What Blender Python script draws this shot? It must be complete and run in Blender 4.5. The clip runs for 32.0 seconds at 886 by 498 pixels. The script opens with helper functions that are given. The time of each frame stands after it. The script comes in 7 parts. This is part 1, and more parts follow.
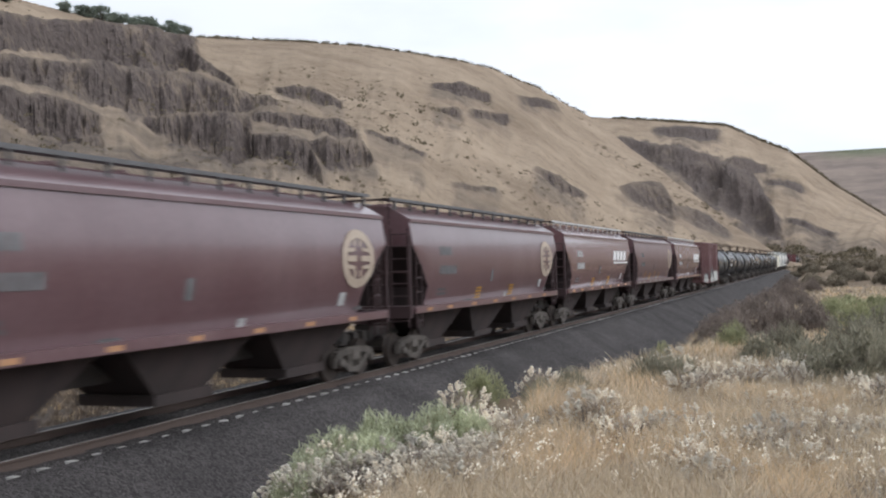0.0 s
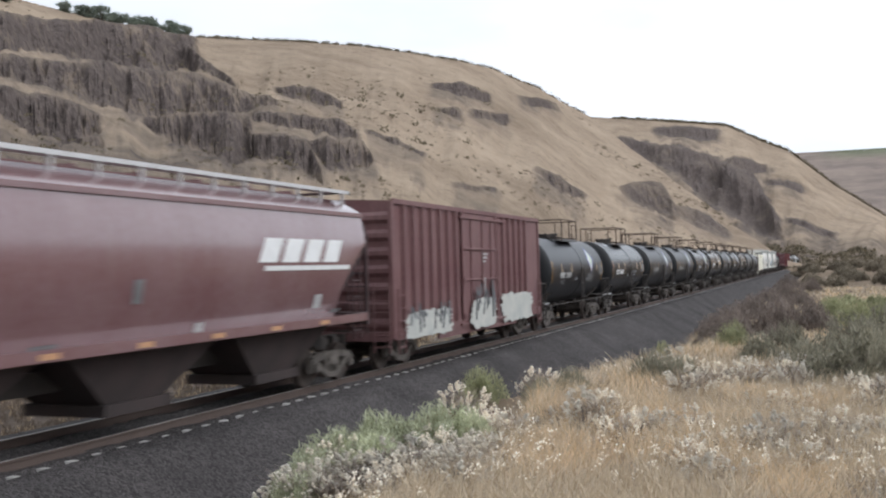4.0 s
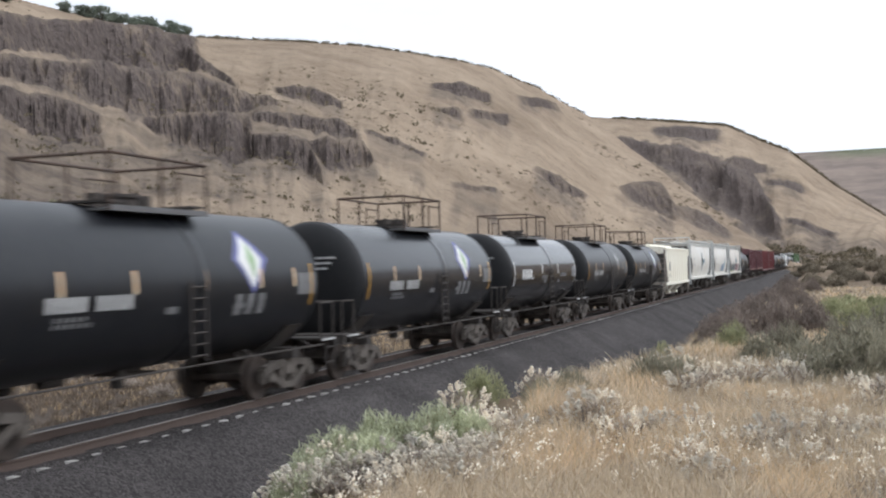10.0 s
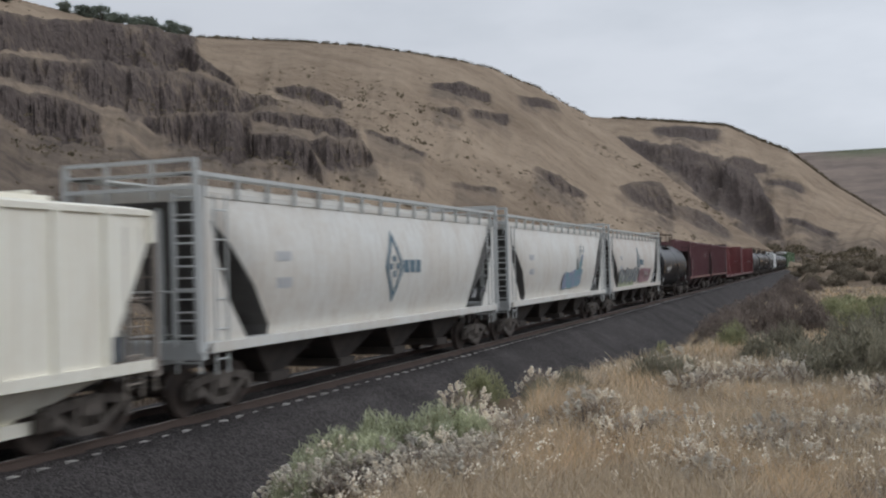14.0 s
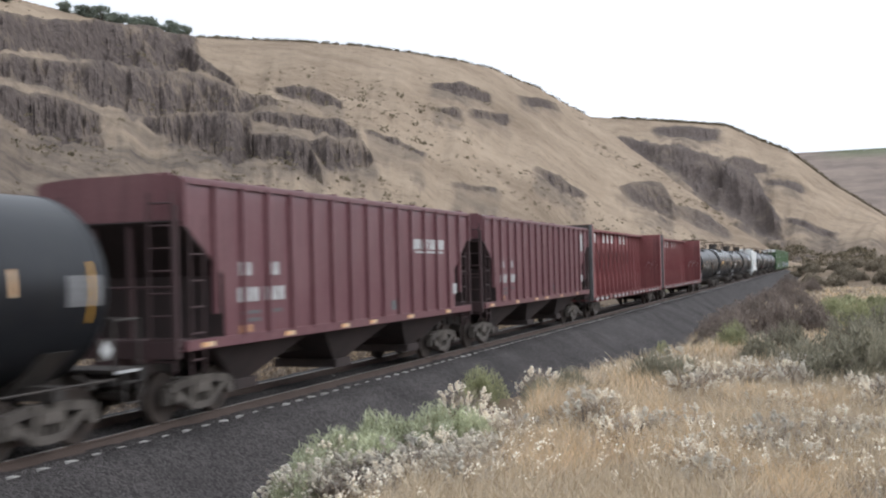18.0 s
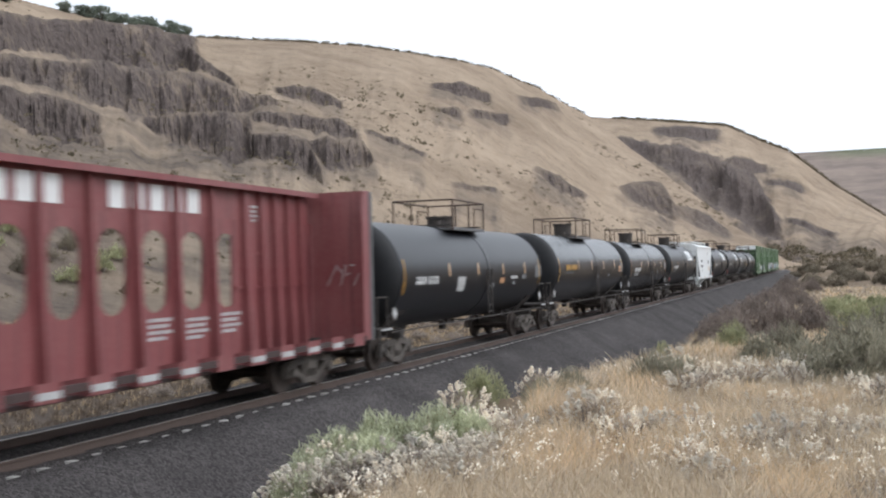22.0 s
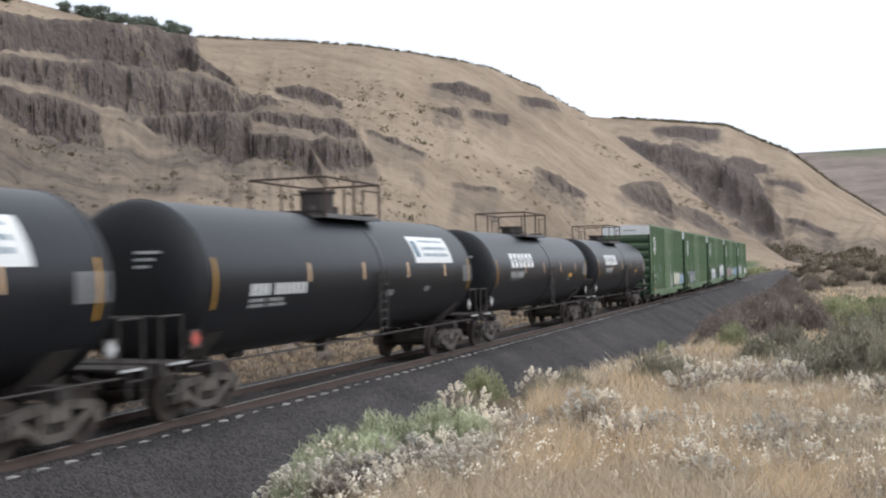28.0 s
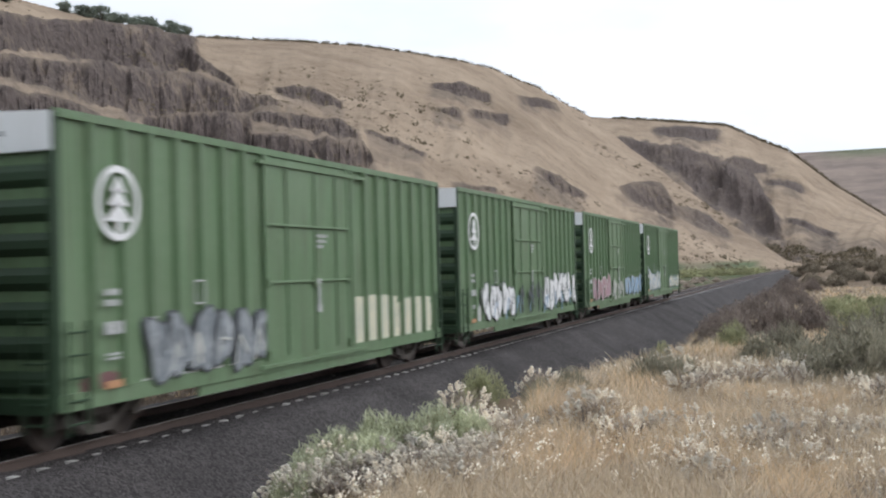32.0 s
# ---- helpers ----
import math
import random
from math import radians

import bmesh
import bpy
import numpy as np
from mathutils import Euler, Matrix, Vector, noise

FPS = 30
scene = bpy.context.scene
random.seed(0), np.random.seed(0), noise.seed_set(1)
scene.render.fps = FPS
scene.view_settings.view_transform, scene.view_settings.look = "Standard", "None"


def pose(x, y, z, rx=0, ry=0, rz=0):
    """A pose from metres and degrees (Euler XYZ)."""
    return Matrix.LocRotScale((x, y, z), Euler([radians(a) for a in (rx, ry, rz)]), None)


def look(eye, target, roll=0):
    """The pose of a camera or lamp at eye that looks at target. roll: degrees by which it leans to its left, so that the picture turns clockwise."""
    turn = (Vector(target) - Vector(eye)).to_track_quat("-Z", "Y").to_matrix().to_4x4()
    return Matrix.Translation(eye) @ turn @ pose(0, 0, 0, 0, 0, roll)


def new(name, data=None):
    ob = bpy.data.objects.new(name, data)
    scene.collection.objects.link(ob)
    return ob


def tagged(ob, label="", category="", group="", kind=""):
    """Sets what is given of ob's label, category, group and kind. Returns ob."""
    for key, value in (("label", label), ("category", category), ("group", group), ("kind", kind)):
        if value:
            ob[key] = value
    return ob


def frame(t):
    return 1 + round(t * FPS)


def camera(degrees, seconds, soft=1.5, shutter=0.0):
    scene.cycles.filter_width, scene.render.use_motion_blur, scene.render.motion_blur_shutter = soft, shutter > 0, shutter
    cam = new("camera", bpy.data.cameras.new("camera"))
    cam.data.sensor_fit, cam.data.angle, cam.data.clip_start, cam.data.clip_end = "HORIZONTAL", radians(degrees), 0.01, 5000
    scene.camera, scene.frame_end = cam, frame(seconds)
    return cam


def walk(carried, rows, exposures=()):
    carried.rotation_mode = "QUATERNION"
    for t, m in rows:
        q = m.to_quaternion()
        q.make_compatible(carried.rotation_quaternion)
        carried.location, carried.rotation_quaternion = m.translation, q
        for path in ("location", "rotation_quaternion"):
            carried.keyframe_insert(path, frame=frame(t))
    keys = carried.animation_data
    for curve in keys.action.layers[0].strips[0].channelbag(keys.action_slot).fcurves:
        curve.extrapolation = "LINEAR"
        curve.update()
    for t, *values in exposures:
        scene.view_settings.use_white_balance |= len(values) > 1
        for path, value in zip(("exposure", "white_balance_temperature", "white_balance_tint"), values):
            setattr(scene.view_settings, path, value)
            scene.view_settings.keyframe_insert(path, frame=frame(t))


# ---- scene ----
# ---------------------------------------------------------------- camera
RAIL_X = -12.1          # centre line of the track; it runs along +y, rail tops at z = 0
SPEED = 18.4            # metres a second, towards -y
EYE = (0.0, 0.0, 2.66)
AIM = (-math.sin(radians(19.9)), math.cos(radians(19.9)), math.tan(radians(1.06)))
cam = camera(45.6, 32.0, 2.1, 0.4)
CAM_POSE = look(EYE, Vector(EYE) + Vector(AIM) * 50, -1.4)
walk(cam, [(0, CAM_POSE), (32, CAM_POSE)],
     [(0, -0.66), (2.5, -0.72), (5, -0.54), (9, -0.52), (12.1, -0.66), (13, -0.98), (14, -1.34), (15, -1.30), (17, -0.80), (18.6, -0.44), (24, -0.47), (28, -0.52), (32, -0.62)])

# ---------------------------------------------------------------- light: bright overcast sky, weak wide sun
SUN_EL, SUN_AZ = radians(36), radians(80)
world = bpy.data.worlds.new("sky")
scene.world = world
world.use_nodes = True
wn, wl = world.node_tree.nodes, world.node_tree.links
wn.clear()
sky = wn.new("ShaderNodeTexSky")
sky.sky_type, sky.sun_disc = "NISHITA", False
sky.sun_elevation, sky.sun_rotation = SUN_EL, SUN_AZ
sky_dim = wn.new("ShaderNodeVectorMath"); sky_dim.operation = "SCALE"
sky_dim.inputs[3].default_value = 0.1
wl.new(sky.outputs[0], sky_dim.inputs[0])
wco = wn.new("ShaderNodeTexCoord")
wmap = wn.new("ShaderNodeMapping"); wmap.inputs["Scale"].default_value = (1.6, 1.6, 5.0)
wl.new(wco.outputs["Generated"], wmap.inputs[0])
cloud = wn.new("ShaderNodeTexNoise")
cloud.inputs["Scale"].default_value, cloud.inputs["Detail"].default_value, cloud.inputs["Roughness"].default_value = 1.7, 6, 0.55
wl.new(wmap.outputs[0], cloud.inputs["Vector"])
cramp = wn.new("ShaderNodeValToRGB")
cramp.color_ramp.elements[0].position, cramp.color_ramp.elements[0].color = 0.36, (1.52, 1.64, 1.82, 1)
cramp.color_ramp.elements[1].position, cramp.color_ramp.elements[1].color = 0.58, (1.80, 1.91, 2.10, 1)
wl.new(cloud.outputs["Fac"], cramp.inputs[0])
wmix = wn.new("ShaderNodeMixRGB"); wmix.inputs[0].default_value = 0.88
wl.new(sky_dim.outputs[0], wmix.inputs[1]); wl.new(cramp.outputs[0], wmix.inputs[2])
# the veil of cloud is brighter towards the sun
glow_dot = wn.new("ShaderNodeVectorMath"); glow_dot.operation = "DOT_PRODUCT"
glow_dot.inputs[1].default_value = (math.sin(SUN_AZ) * math.cos(SUN_EL), math.cos(SUN_AZ) * math.cos(SUN_EL), math.sin(SUN_EL))
wl.new(wco.outputs["Generated"], glow_dot.inputs[0])
glow = wn.new("ShaderNodeMapRange")
glow.inputs["From Min"].default_value, glow.inputs["From Max"].default_value = -0.6, 1.0
glow.inputs["To Min"].default_value, glow.inputs["To Max"].default_value = 0.75, 1.35
wl.new(glow_dot.outputs["Value"], glow.inputs["Value"])
wbg = wn.new("ShaderNodeBackground"); wl.new(glow.outputs[0], wbg.inputs[1])
wl.new(wmix.outputs[0], wbg.inputs[0])
wout = wn.new("ShaderNodeOutputWorld"); wl.new(wbg.outputs[0], wout.inputs[0])
sun = new("sun", bpy.data.lights.new("sun", "SUN"))
sun.data.energy, sun.data.angle, sun.data.color = 1.25, radians(22), (0.985, 0.985, 1.0)
sun.matrix_world = look((0, 0, 60), Vector((0, 0, 60)) - Vector((math.sin(SUN_AZ) * math.cos(SUN_EL), math.cos(SUN_AZ) * math.cos(SUN_EL), math.sin(SUN_EL))))

# ---------------------------------------------------------------- materials
def rgb(c):
    return (c[0], c[1], c[2], 1.0)


def material(name, base, second=None, rough=0.6, metal=0.0, scale=3.0, amount=0.5, fine=40.0, bump=0.1, bump_scale=30.0,
             streak=None, streak_amount=0.0, spec=0.5, coords="Object", by_object=0.0, bump_dist=0.02, coat=0.0):
    """A surface with two scales of variation, optional vertical streaks of dirt, and fine relief."""
    m = bpy.data.materials.new(name)
    m.use_nodes = True
    n, l = m.node_tree.nodes, m.node_tree.links
    p = n["Principled BSDF"]
    p.inputs["Roughness"].default_value, p.inputs["Metallic"].default_value = rough, metal
    p.inputs["Specular IOR Level"].default_value = spec
    p.inputs["Coat Weight"].default_value, p.inputs["Coat Roughness"].default_value = coat, 0.14
    second = second or tuple(c * 0.6 for c in base)
    tc = n.new("ShaderNodeTexCoord")
    big = n.new("ShaderNodeTexNoise")
    big.inputs["Scale"].default_value, big.inputs["Detail"].default_value = scale, 6
    l.new(tc.outputs[coords], big.inputs["Vector"])
    small = n.new("ShaderNodeTexNoise")
    small.inputs["Scale"].default_value, small.inputs["Detail"].default_value = fine, 4
    l.new(tc.outputs[coords], small.inputs["Vector"])
    addn = n.new("ShaderNodeMath"); addn.operation = "MULTIPLY_ADD"
    l.new(small.outputs["Fac"], addn.inputs[0]); addn.inputs[1].default_value = 0.5
    l.new(big.outputs["Fac"], addn.inputs[2])
    ramp = n.new("ShaderNodeMapRange")
    ramp.inputs["From Min"].default_value, ramp.inputs["From Max"].default_value = 0.55, 0.95
    ramp.inputs["To Min"].default_value, ramp.inputs["To Max"].default_value = 0.0, amount
    l.new(addn.outputs[0], ramp.inputs["Value"])
    mix = n.new("ShaderNodeMixRGB")
    mix.inputs[1].default_value, mix.inputs[2].default_value = rgb(base), rgb(second)
    l.new(ramp.outputs[0], mix.inputs[0])
    col = mix.outputs[0]
    if streak:
        mp = n.new("ShaderNodeMapping"); mp.inputs["Scale"].default_value = (6.0, 6.0, 0.35)
        l.new(tc.outputs[coords], mp.inputs[0])
        st = n.new("ShaderNodeTexNoise"); st.inputs["Scale"].default_value, st.inputs["Detail"].default_value = 1.3, 5
        l.new(mp.outputs[0], st.inputs["Vector"])
        sr = n.new("ShaderNodeMapRange")
        sr.inputs["From Min"].default_value, sr.inputs["From Max"].default_value = 0.48, 0.75
        sr.inputs["To Max"].default_value = streak_amount
        l.new(st.outputs["Fac"], sr.inputs["Value"])
        mx = n.new("ShaderNodeMixRGB"); mx.inputs[2].default_value = rgb(streak)
        l.new(sr.outputs[0], mx.inputs[0]); l.new(col, mx.inputs[1])
        col = mx.outputs[0]
    if by_object:
        oi = n.new("ShaderNodeObjectInfo")
        hv = n.new("ShaderNodeHueSaturation")
        mr = n.new("ShaderNodeMapRange")
        mr.inputs["To Min"].default_value, mr.inputs["To Max"].default_value = 1 - by_object, 1 + by_object
        l.new(oi.outputs["Random"], mr.inputs["Value"]); l.new(mr.outputs[0], hv.inputs["Value"])
        l.new(col, hv.inputs["Color"]); col = hv.outputs[0]
    l.new(col, p.inputs["Base Color"])
    if bump:
        bn = n.new("ShaderNodeTexNoise")
        bn.inputs["Scale"].default_value, bn.inputs["Detail"].default_value = bump_scale, 5
        l.new(tc.outputs[coords], bn.inputs["Vector"])
        bp = n.new("ShaderNodeBump"); bp.inputs["Strength"].default_value, bp.inputs["Distance"].default_value = bump, bump_dist
        l.new(bn.outputs["Fac"], bp.inputs["Height"]); l.new(bp.outputs[0], p.inputs["Normal"])
    return m


def ground_material():
    """Dry grass, bare soil and dark basalt, laid out by the sheet's own attributes."""
    m = bpy.data.materials.new("dry_grass_and_basalt")
    m.use_nodes = True
    n, l = m.node_tree.nodes, m.node_tree.links
    p = n["Principled BSDF"]
    p.inputs["Roughness"].default_value, p.inputs["Specular IOR Level"].default_value = 0.95, 0.1
    tc = n.new("ShaderNodeTexCoord")

    def noise_tex(scale, detail=6, rough=0.6, squash=None):
        t = n.new("ShaderNodeTexNoise")
        t.inputs["Scale"].default_value, t.inputs["Detail"].default_value, t.inputs["Roughness"].default_value = scale, detail, rough
        if squash:
            mp = n.new("ShaderNodeMapping"); mp.inputs["Scale"].default_value = squash
            l.new(tc.outputs["Object"], mp.inputs[0]); l.new(mp.outputs[0], t.inputs["Vector"])
        else:
            l.new(tc.outputs["Object"], t.inputs["Vector"])
        return t.outputs["Fac"]

    def ramp(value, lo, hi, a, b):
        r = n.new("ShaderNodeValToRGB")
        r.color_ramp.elements[0].position, r.color_ramp.elements[0].color = lo, rgb(a)
        r.color_ramp.elements[1].position, r.color_ramp.elements[1].color = hi, rgb(b)
        l.new(value, r.inputs[0])
        return r.outputs[0]

    def mixc(fac, a, b):
        x = n.new("ShaderNodeMixRGB")
        l.new(fac, x.inputs[0]); l.new(a, x.inputs[1]); l.new(b, x.inputs[2])
        return x.outputs[0]

    grass = ramp(noise_tex(0.022, 12, 0.78), 0.36, 0.62, (0.228, 0.172, 0.124), (0.405, 0.316, 0.232))
    scrub = ramp(noise_tex(0.30, 7, 0.8), 0.54, 0.70, (1, 1, 1), (0.40, 0.38, 0.34))
    mul = n.new("ShaderNodeMixRGB"); mul.blend_type = "MULTIPLY"; mul.inputs[0].default_value = 0.75
    l.new(grass, mul.inputs[1]); l.new(scrub, mul.inputs[2])
    rock = ramp(noise_tex(0.8, 10, 0.85, (1.0, 1.0, 0.28)), 0.37, 0.66, (0.042, 0.034, 0.032), (0.195, 0.157, 0.14))
    at = n.new("ShaderNodeAttribute"); at.attribute_name = "rock"
    near = n.new("ShaderNodeAttribute"); near.attribute_name = "green"
    soil = ramp(noise_tex(0.6, 8, 0.7), 0.35, 0.7, (0.115, 0.085, 0.062), (0.29, 0.22, 0.15))
    far = n.new("ShaderNodeAttribute"); far.attribute_name = "haze_tone"
    c = mixc(near.outputs["Fac"], mul.outputs[0], soil)
    loose = n.new("ShaderNodeAttribute"); loose.attribute_name = "scree"
    c = mixc(loose.outputs["Fac"], c, ramp(noise_tex(0.16, 8, 0.75), 0.36, 0.66, (0.10, 0.080, 0.068), (0.245, 0.195, 0.15)))
    c = mixc(at.outputs["Fac"], c, rock)
    # distance haze painted into the colour of the far land
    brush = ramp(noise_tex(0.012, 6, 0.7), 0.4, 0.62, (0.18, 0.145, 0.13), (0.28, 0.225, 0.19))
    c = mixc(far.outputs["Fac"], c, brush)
    crop = n.new("ShaderNodeAttribute"); crop.attribute_name = "crop"
    field = ramp(noise_tex(0.006, 3, 0.5), 0.4, 0.6, (0.075, 0.105, 0.05), (0.12, 0.15, 0.085))
    c = mixc(crop.outputs["Fac"], c, field)
    l.new(c, p.inputs["Base Color"])
    bp = n.new("ShaderNodeBump"); bp.inputs["Strength"].default_value, bp.inputs["Distance"].default_value = 0.7, 1.2
    l.new(noise_tex(0.55, 8, 0.7), bp.inputs["Height"]); l.new(bp.outputs[0], p.inputs["Normal"])
    return m


M_GROUND = ground_material()


def ballast_material():
    """Crushed basalt: every stone with its own grey and its own relief."""
    m = bpy.data.materials.new("crushed_basalt_ballast")
    m.use_nodes = True
    n, l = m.node_tree.nodes, m.node_tree.links
    p = n["Principled BSDF"]
    p.inputs["Roughness"].default_value, p.inputs["Specular IOR Level"].default_value = 0.92, 0.2
    tc = n.new("ShaderNodeTexCoord")
    vo = n.new("ShaderNodeTexVoronoi"); vo.inputs["Scale"].default_value = 26.0
    l.new(tc.outputs["Object"], vo.inputs["Vector"])
    sep = n.new("ShaderNodeSeparateColor"); l.new(vo.outputs["Color"], sep.inputs[0])
    r = n.new("ShaderNodeValToRGB")
    r.color_ramp.elements[0].position, r.color_ramp.elements[0].color = 0.1, (0.038, 0.034, 0.033, 1)
    r.color_ramp.elements[1].position, r.color_ramp.elements[1].color = 0.95, (0.100, 0.090, 0.088, 1)
    l.new(sep.outputs[0], r.inputs[0])
    big = n.new("ShaderNodeTexNoise"); big.inputs["Scale"].default_value, big.inputs["Detail"].default_value = 0.5, 6
    l.new(tc.outputs["Object"], big.inputs["Vector"])
    br = n.new("ShaderNodeMapRange"); br.inputs["From Min"].default_value, br.inputs["From Max"].default_value = 0.3, 0.7
    br.inputs["To Min"].default_value, br.inputs["To Max"].default_value = 0.7, 1.25
    l.new(big.outputs["Fac"], br.inputs["Value"])
    hv = n.new("ShaderNodeHueSaturation"); l.new(r.outputs[0], hv.inputs["Color"]); l.new(br.outputs[0], hv.inputs["Value"])
    l.new(hv.outputs[0], p.inputs["Base Color"])
    bp = n.new("ShaderNodeBump"); bp.invert = True
    bp.inputs["Strength"].default_value, bp.inputs["Distance"].default_value = 0.8, 0.035
    l.new(vo.outputs["Distance"], bp.inputs["Height"]); l.new(bp.outputs[0], p.inputs["Normal"])
    return m


M_BALLAST = ballast_material()
M_RAIL = material("rusty_rail", (0.115, 0.083, 0.07), (0.07, 0.05, 0.042), 0.75, 0.2, scale=2, bump=0.2)
M_RAILTOP = material("polished_rail_head", (0.38, 0.36, 0.34), (0.25, 0.23, 0.21), 0.35, 0.9, scale=2, bump=0.05)
M_TIE = material("concrete_tie", (0.52, 0.50, 0.47), (0.34, 0.32, 0.30), 0.9, scale=4, bump=0.3, by_object=0.15)

# ---------------------------------------------------------------- mesh helpers
def part(name, bm, mat, parent=None, label="", smooth=False):
    """Links a bmesh as one mesh object, under a thing or a part."""
    me = bpy.data.meshes.new(name)
    bmesh.ops.recalc_face_normals(bm, faces=bm.faces)
    bm.to_mesh(me)
    bm.free()
    return place(name, me, mat, parent, label, smooth)


def place(name, me, mat=None, parent=None, label="", smooth=False, at=None):
    if mat is not None and not me.materials:
        me.materials.append(mat)
    if smooth:
        me.polygons.foreach_set("use_smooth", np.ones(len(me.polygons), dtype=bool))
    ob = new(name, me)
    if parent is not None:
        ob.parent = parent
    if at is not None:
        ob.matrix_basis = at
    if label:
        ob["label"] = label
    return ob


def box(bm, x, y, z, sx, sy, sz, m=None):
    """A box by its centre and full sizes."""
    r = bmesh.ops.create_cube(bm, size=1.0, matrix=(m or Matrix()) @ Matrix.LocRotScale((x, y, z), None, (sx, sy, sz)))
    return r["verts"]


def rod(bm, a, b, r, seg=6):
    a, b = Vector(a), Vector(b)
    q = (b - a).to_track_quat("Z", "Y").to_matrix().to_4x4()
    bmesh.ops.create_cone(bm, cap_ends=True, segments=seg, radius1=r, radius2=r, depth=(b - a).length,
                          matrix=Matrix.Translation((a + b) / 2) @ q)


def disc(bm, x, y, z, r, width, axis="X", seg=24, r2=None):
    turn = {"X": Euler((0, radians(90), 0)), "Y": Euler((radians(90), 0, 0)), "Z": Euler((0, 0, 0))}[axis].to_matrix().to_4x4()
    bmesh.ops.create_cone(bm, cap_ends=True, segments=seg, radius1=r, radius2=r if r2 is None else r2, depth=width,
                          matrix=Matrix.Translation((x, y, z)) @ turn)


def loft(bm, sections, cap=True, closed=True):
    """Skins rings of points, given section by section."""
    rings = [[bm.verts.new(p) for p in s] for s in sections]
    k = len(rings[0])
    for a, b in zip(rings, rings[1:]):
        for i in range(k if closed else k - 1):
            j = (i + 1) % k
            bm.faces.new((a[i], a[j], b[j], b[i]))
    if cap and closed:
        bm.faces.new(rings[0]); bm.faces.new(rings[-1])
    return rings


def grid_mesh(name, verts, faces):
    me = bpy.data.meshes.new(name)
    me.vertices.add(len(verts)); me.vertices.foreach_set("co", np.asarray(verts, dtype=np.float32).ravel())
    faces = np.asarray(faces, dtype=np.int32)
    k = faces.shape[1]
    me.loops.add(faces.size); me.loops.foreach_set("vertex_index", faces.ravel())
    me.polygons.add(len(faces)); me.polygons.foreach_set("loop_start", np.arange(0, faces.size, k, dtype=np.int32))
    me.update(calc_edges=True)
    return me


# ---------------------------------------------------------------- land
def lattice(ix, iy, seed):
    h = (ix.astype(np.int64) * 374761393 + iy.astype(np.int64) * 668265263 + seed * 1442695041) & 0x7FFFFFFF
    h = ((h ^ (h >> 13)) * 1274126177) & 0x7FFFFFFF
    return ((h ^ (h >> 16)) & 0xFFFFFF) / float(0xFFFFFF)


def value_noise(x, y, seed=0):
    ix, iy = np.floor(x), np.floor(y)
    fx, fy = x - ix, y - iy
    fx, fy = fx * fx * (3 - 2 * fx), fy * fy * (3 - 2 * fy)
    a, b = lattice(ix, iy, seed), lattice(ix + 1, iy, seed)
    c, d = lattice(ix, iy + 1, seed), lattice(ix + 1, iy + 1, seed)
    return (a * (1 - fx) + b * fx) * (1 - fy) + (c * (1 - fx) + d * fx) * fy


def fbm(x, y, octaves=5, seed=0, gain=0.5):
    x, y = np.asarray(x, dtype=float), np.asarray(y, dtype=float)
    s, amp, tot = 0, 1.0, 0
    for o in range(octaves):
        s = s + amp * value_noise(x * 2 ** o + 17.3 * o, y * 2 ** o - 9.1 * o, seed + o)
        tot += amp
        amp *= gain
    return s / tot * 2 - 1


def smooth01(t):
    t = np.clip(t, 0, 1)
    return t * t * (3 - 2 * t)


def flat_land(x, y):
    """The valley floor: a bank where the viewer stands, a ditch by the line, level land beyond it."""
    d = x - RAIL_X
    bank = 1.02 - 0.90 * smooth01((y - 12) / 45) - 0.6 * smooth01((y - 50) / 110)
    bank = bank + 0.08 * fbm(x / 3.0, y / 3.0, 3, 5) + 0.35 * fbm(x / 20.0, y / 20.0, 3, 9) * smooth01((y - 20) / 30)
    toe = np.interp(y, (6.5, 9.5, 12, 16, 22, 30, 45, 80, 160), (6.3, 5.6, 5.4, 5.9, 7.1, 7.1, 6.5, 6.0, 5.8))
    wide = 2.5 + 1.0 * smooth01((y - 11) / 4) * smooth01((24 - y) / 5)
    near = -2.3 + (bank + 2.3) * smooth01((d - toe) / wide)
    other = -0.9 + 0.25 * fbm(x / 7.0, y / 7.0, 4, 3) + 1.2 * smooth01((-d - 14) / 30)
    z = np.where(d > 0, near, other)
    return np.where(np.abs(d) < 4.6, -2.3, z)


# the near hill: bearing to the left of the line, distance of foot and crest, height of crest
HILL = [(-8, 335, 350, -4), (0.5, 335, 350, -2), (1.9, 330, 352, 0), (4.4, 290, 390, 12.6), (7.3, 250, 450, 33.2), (9.7, 220, 520, 56.5), (11.8, 190, 560, 78.6),
        (14.5, 160, 500, 84.6), (17, 140, 450, 85.2), (18.8, 130, 428, 84.7), (21.6, 115, 405, 83.8), (24.3, 104, 390, 83.4),
        (27.7, 94, 380, 82.9), (33.3, 82, 368, 81.3), (36.2, 78, 356, 81.7), (39, 74, 340, 81), (42.7, 70, 322, 81.2), (60, 64, 300, 80)]
# the second spur, further up the valley: bearing, height of crest at 850 m
SPUR = [(-14, 2), (-6, 12), (-2.9, 31), (-0.6, 56), (1.6, 84), (3.2, 95.5), (4.7, 107), (8.5, 114), (11.8, 119), (16, 118), (40, 100)]


def column(table, i):
    return [row[i] for row in table]


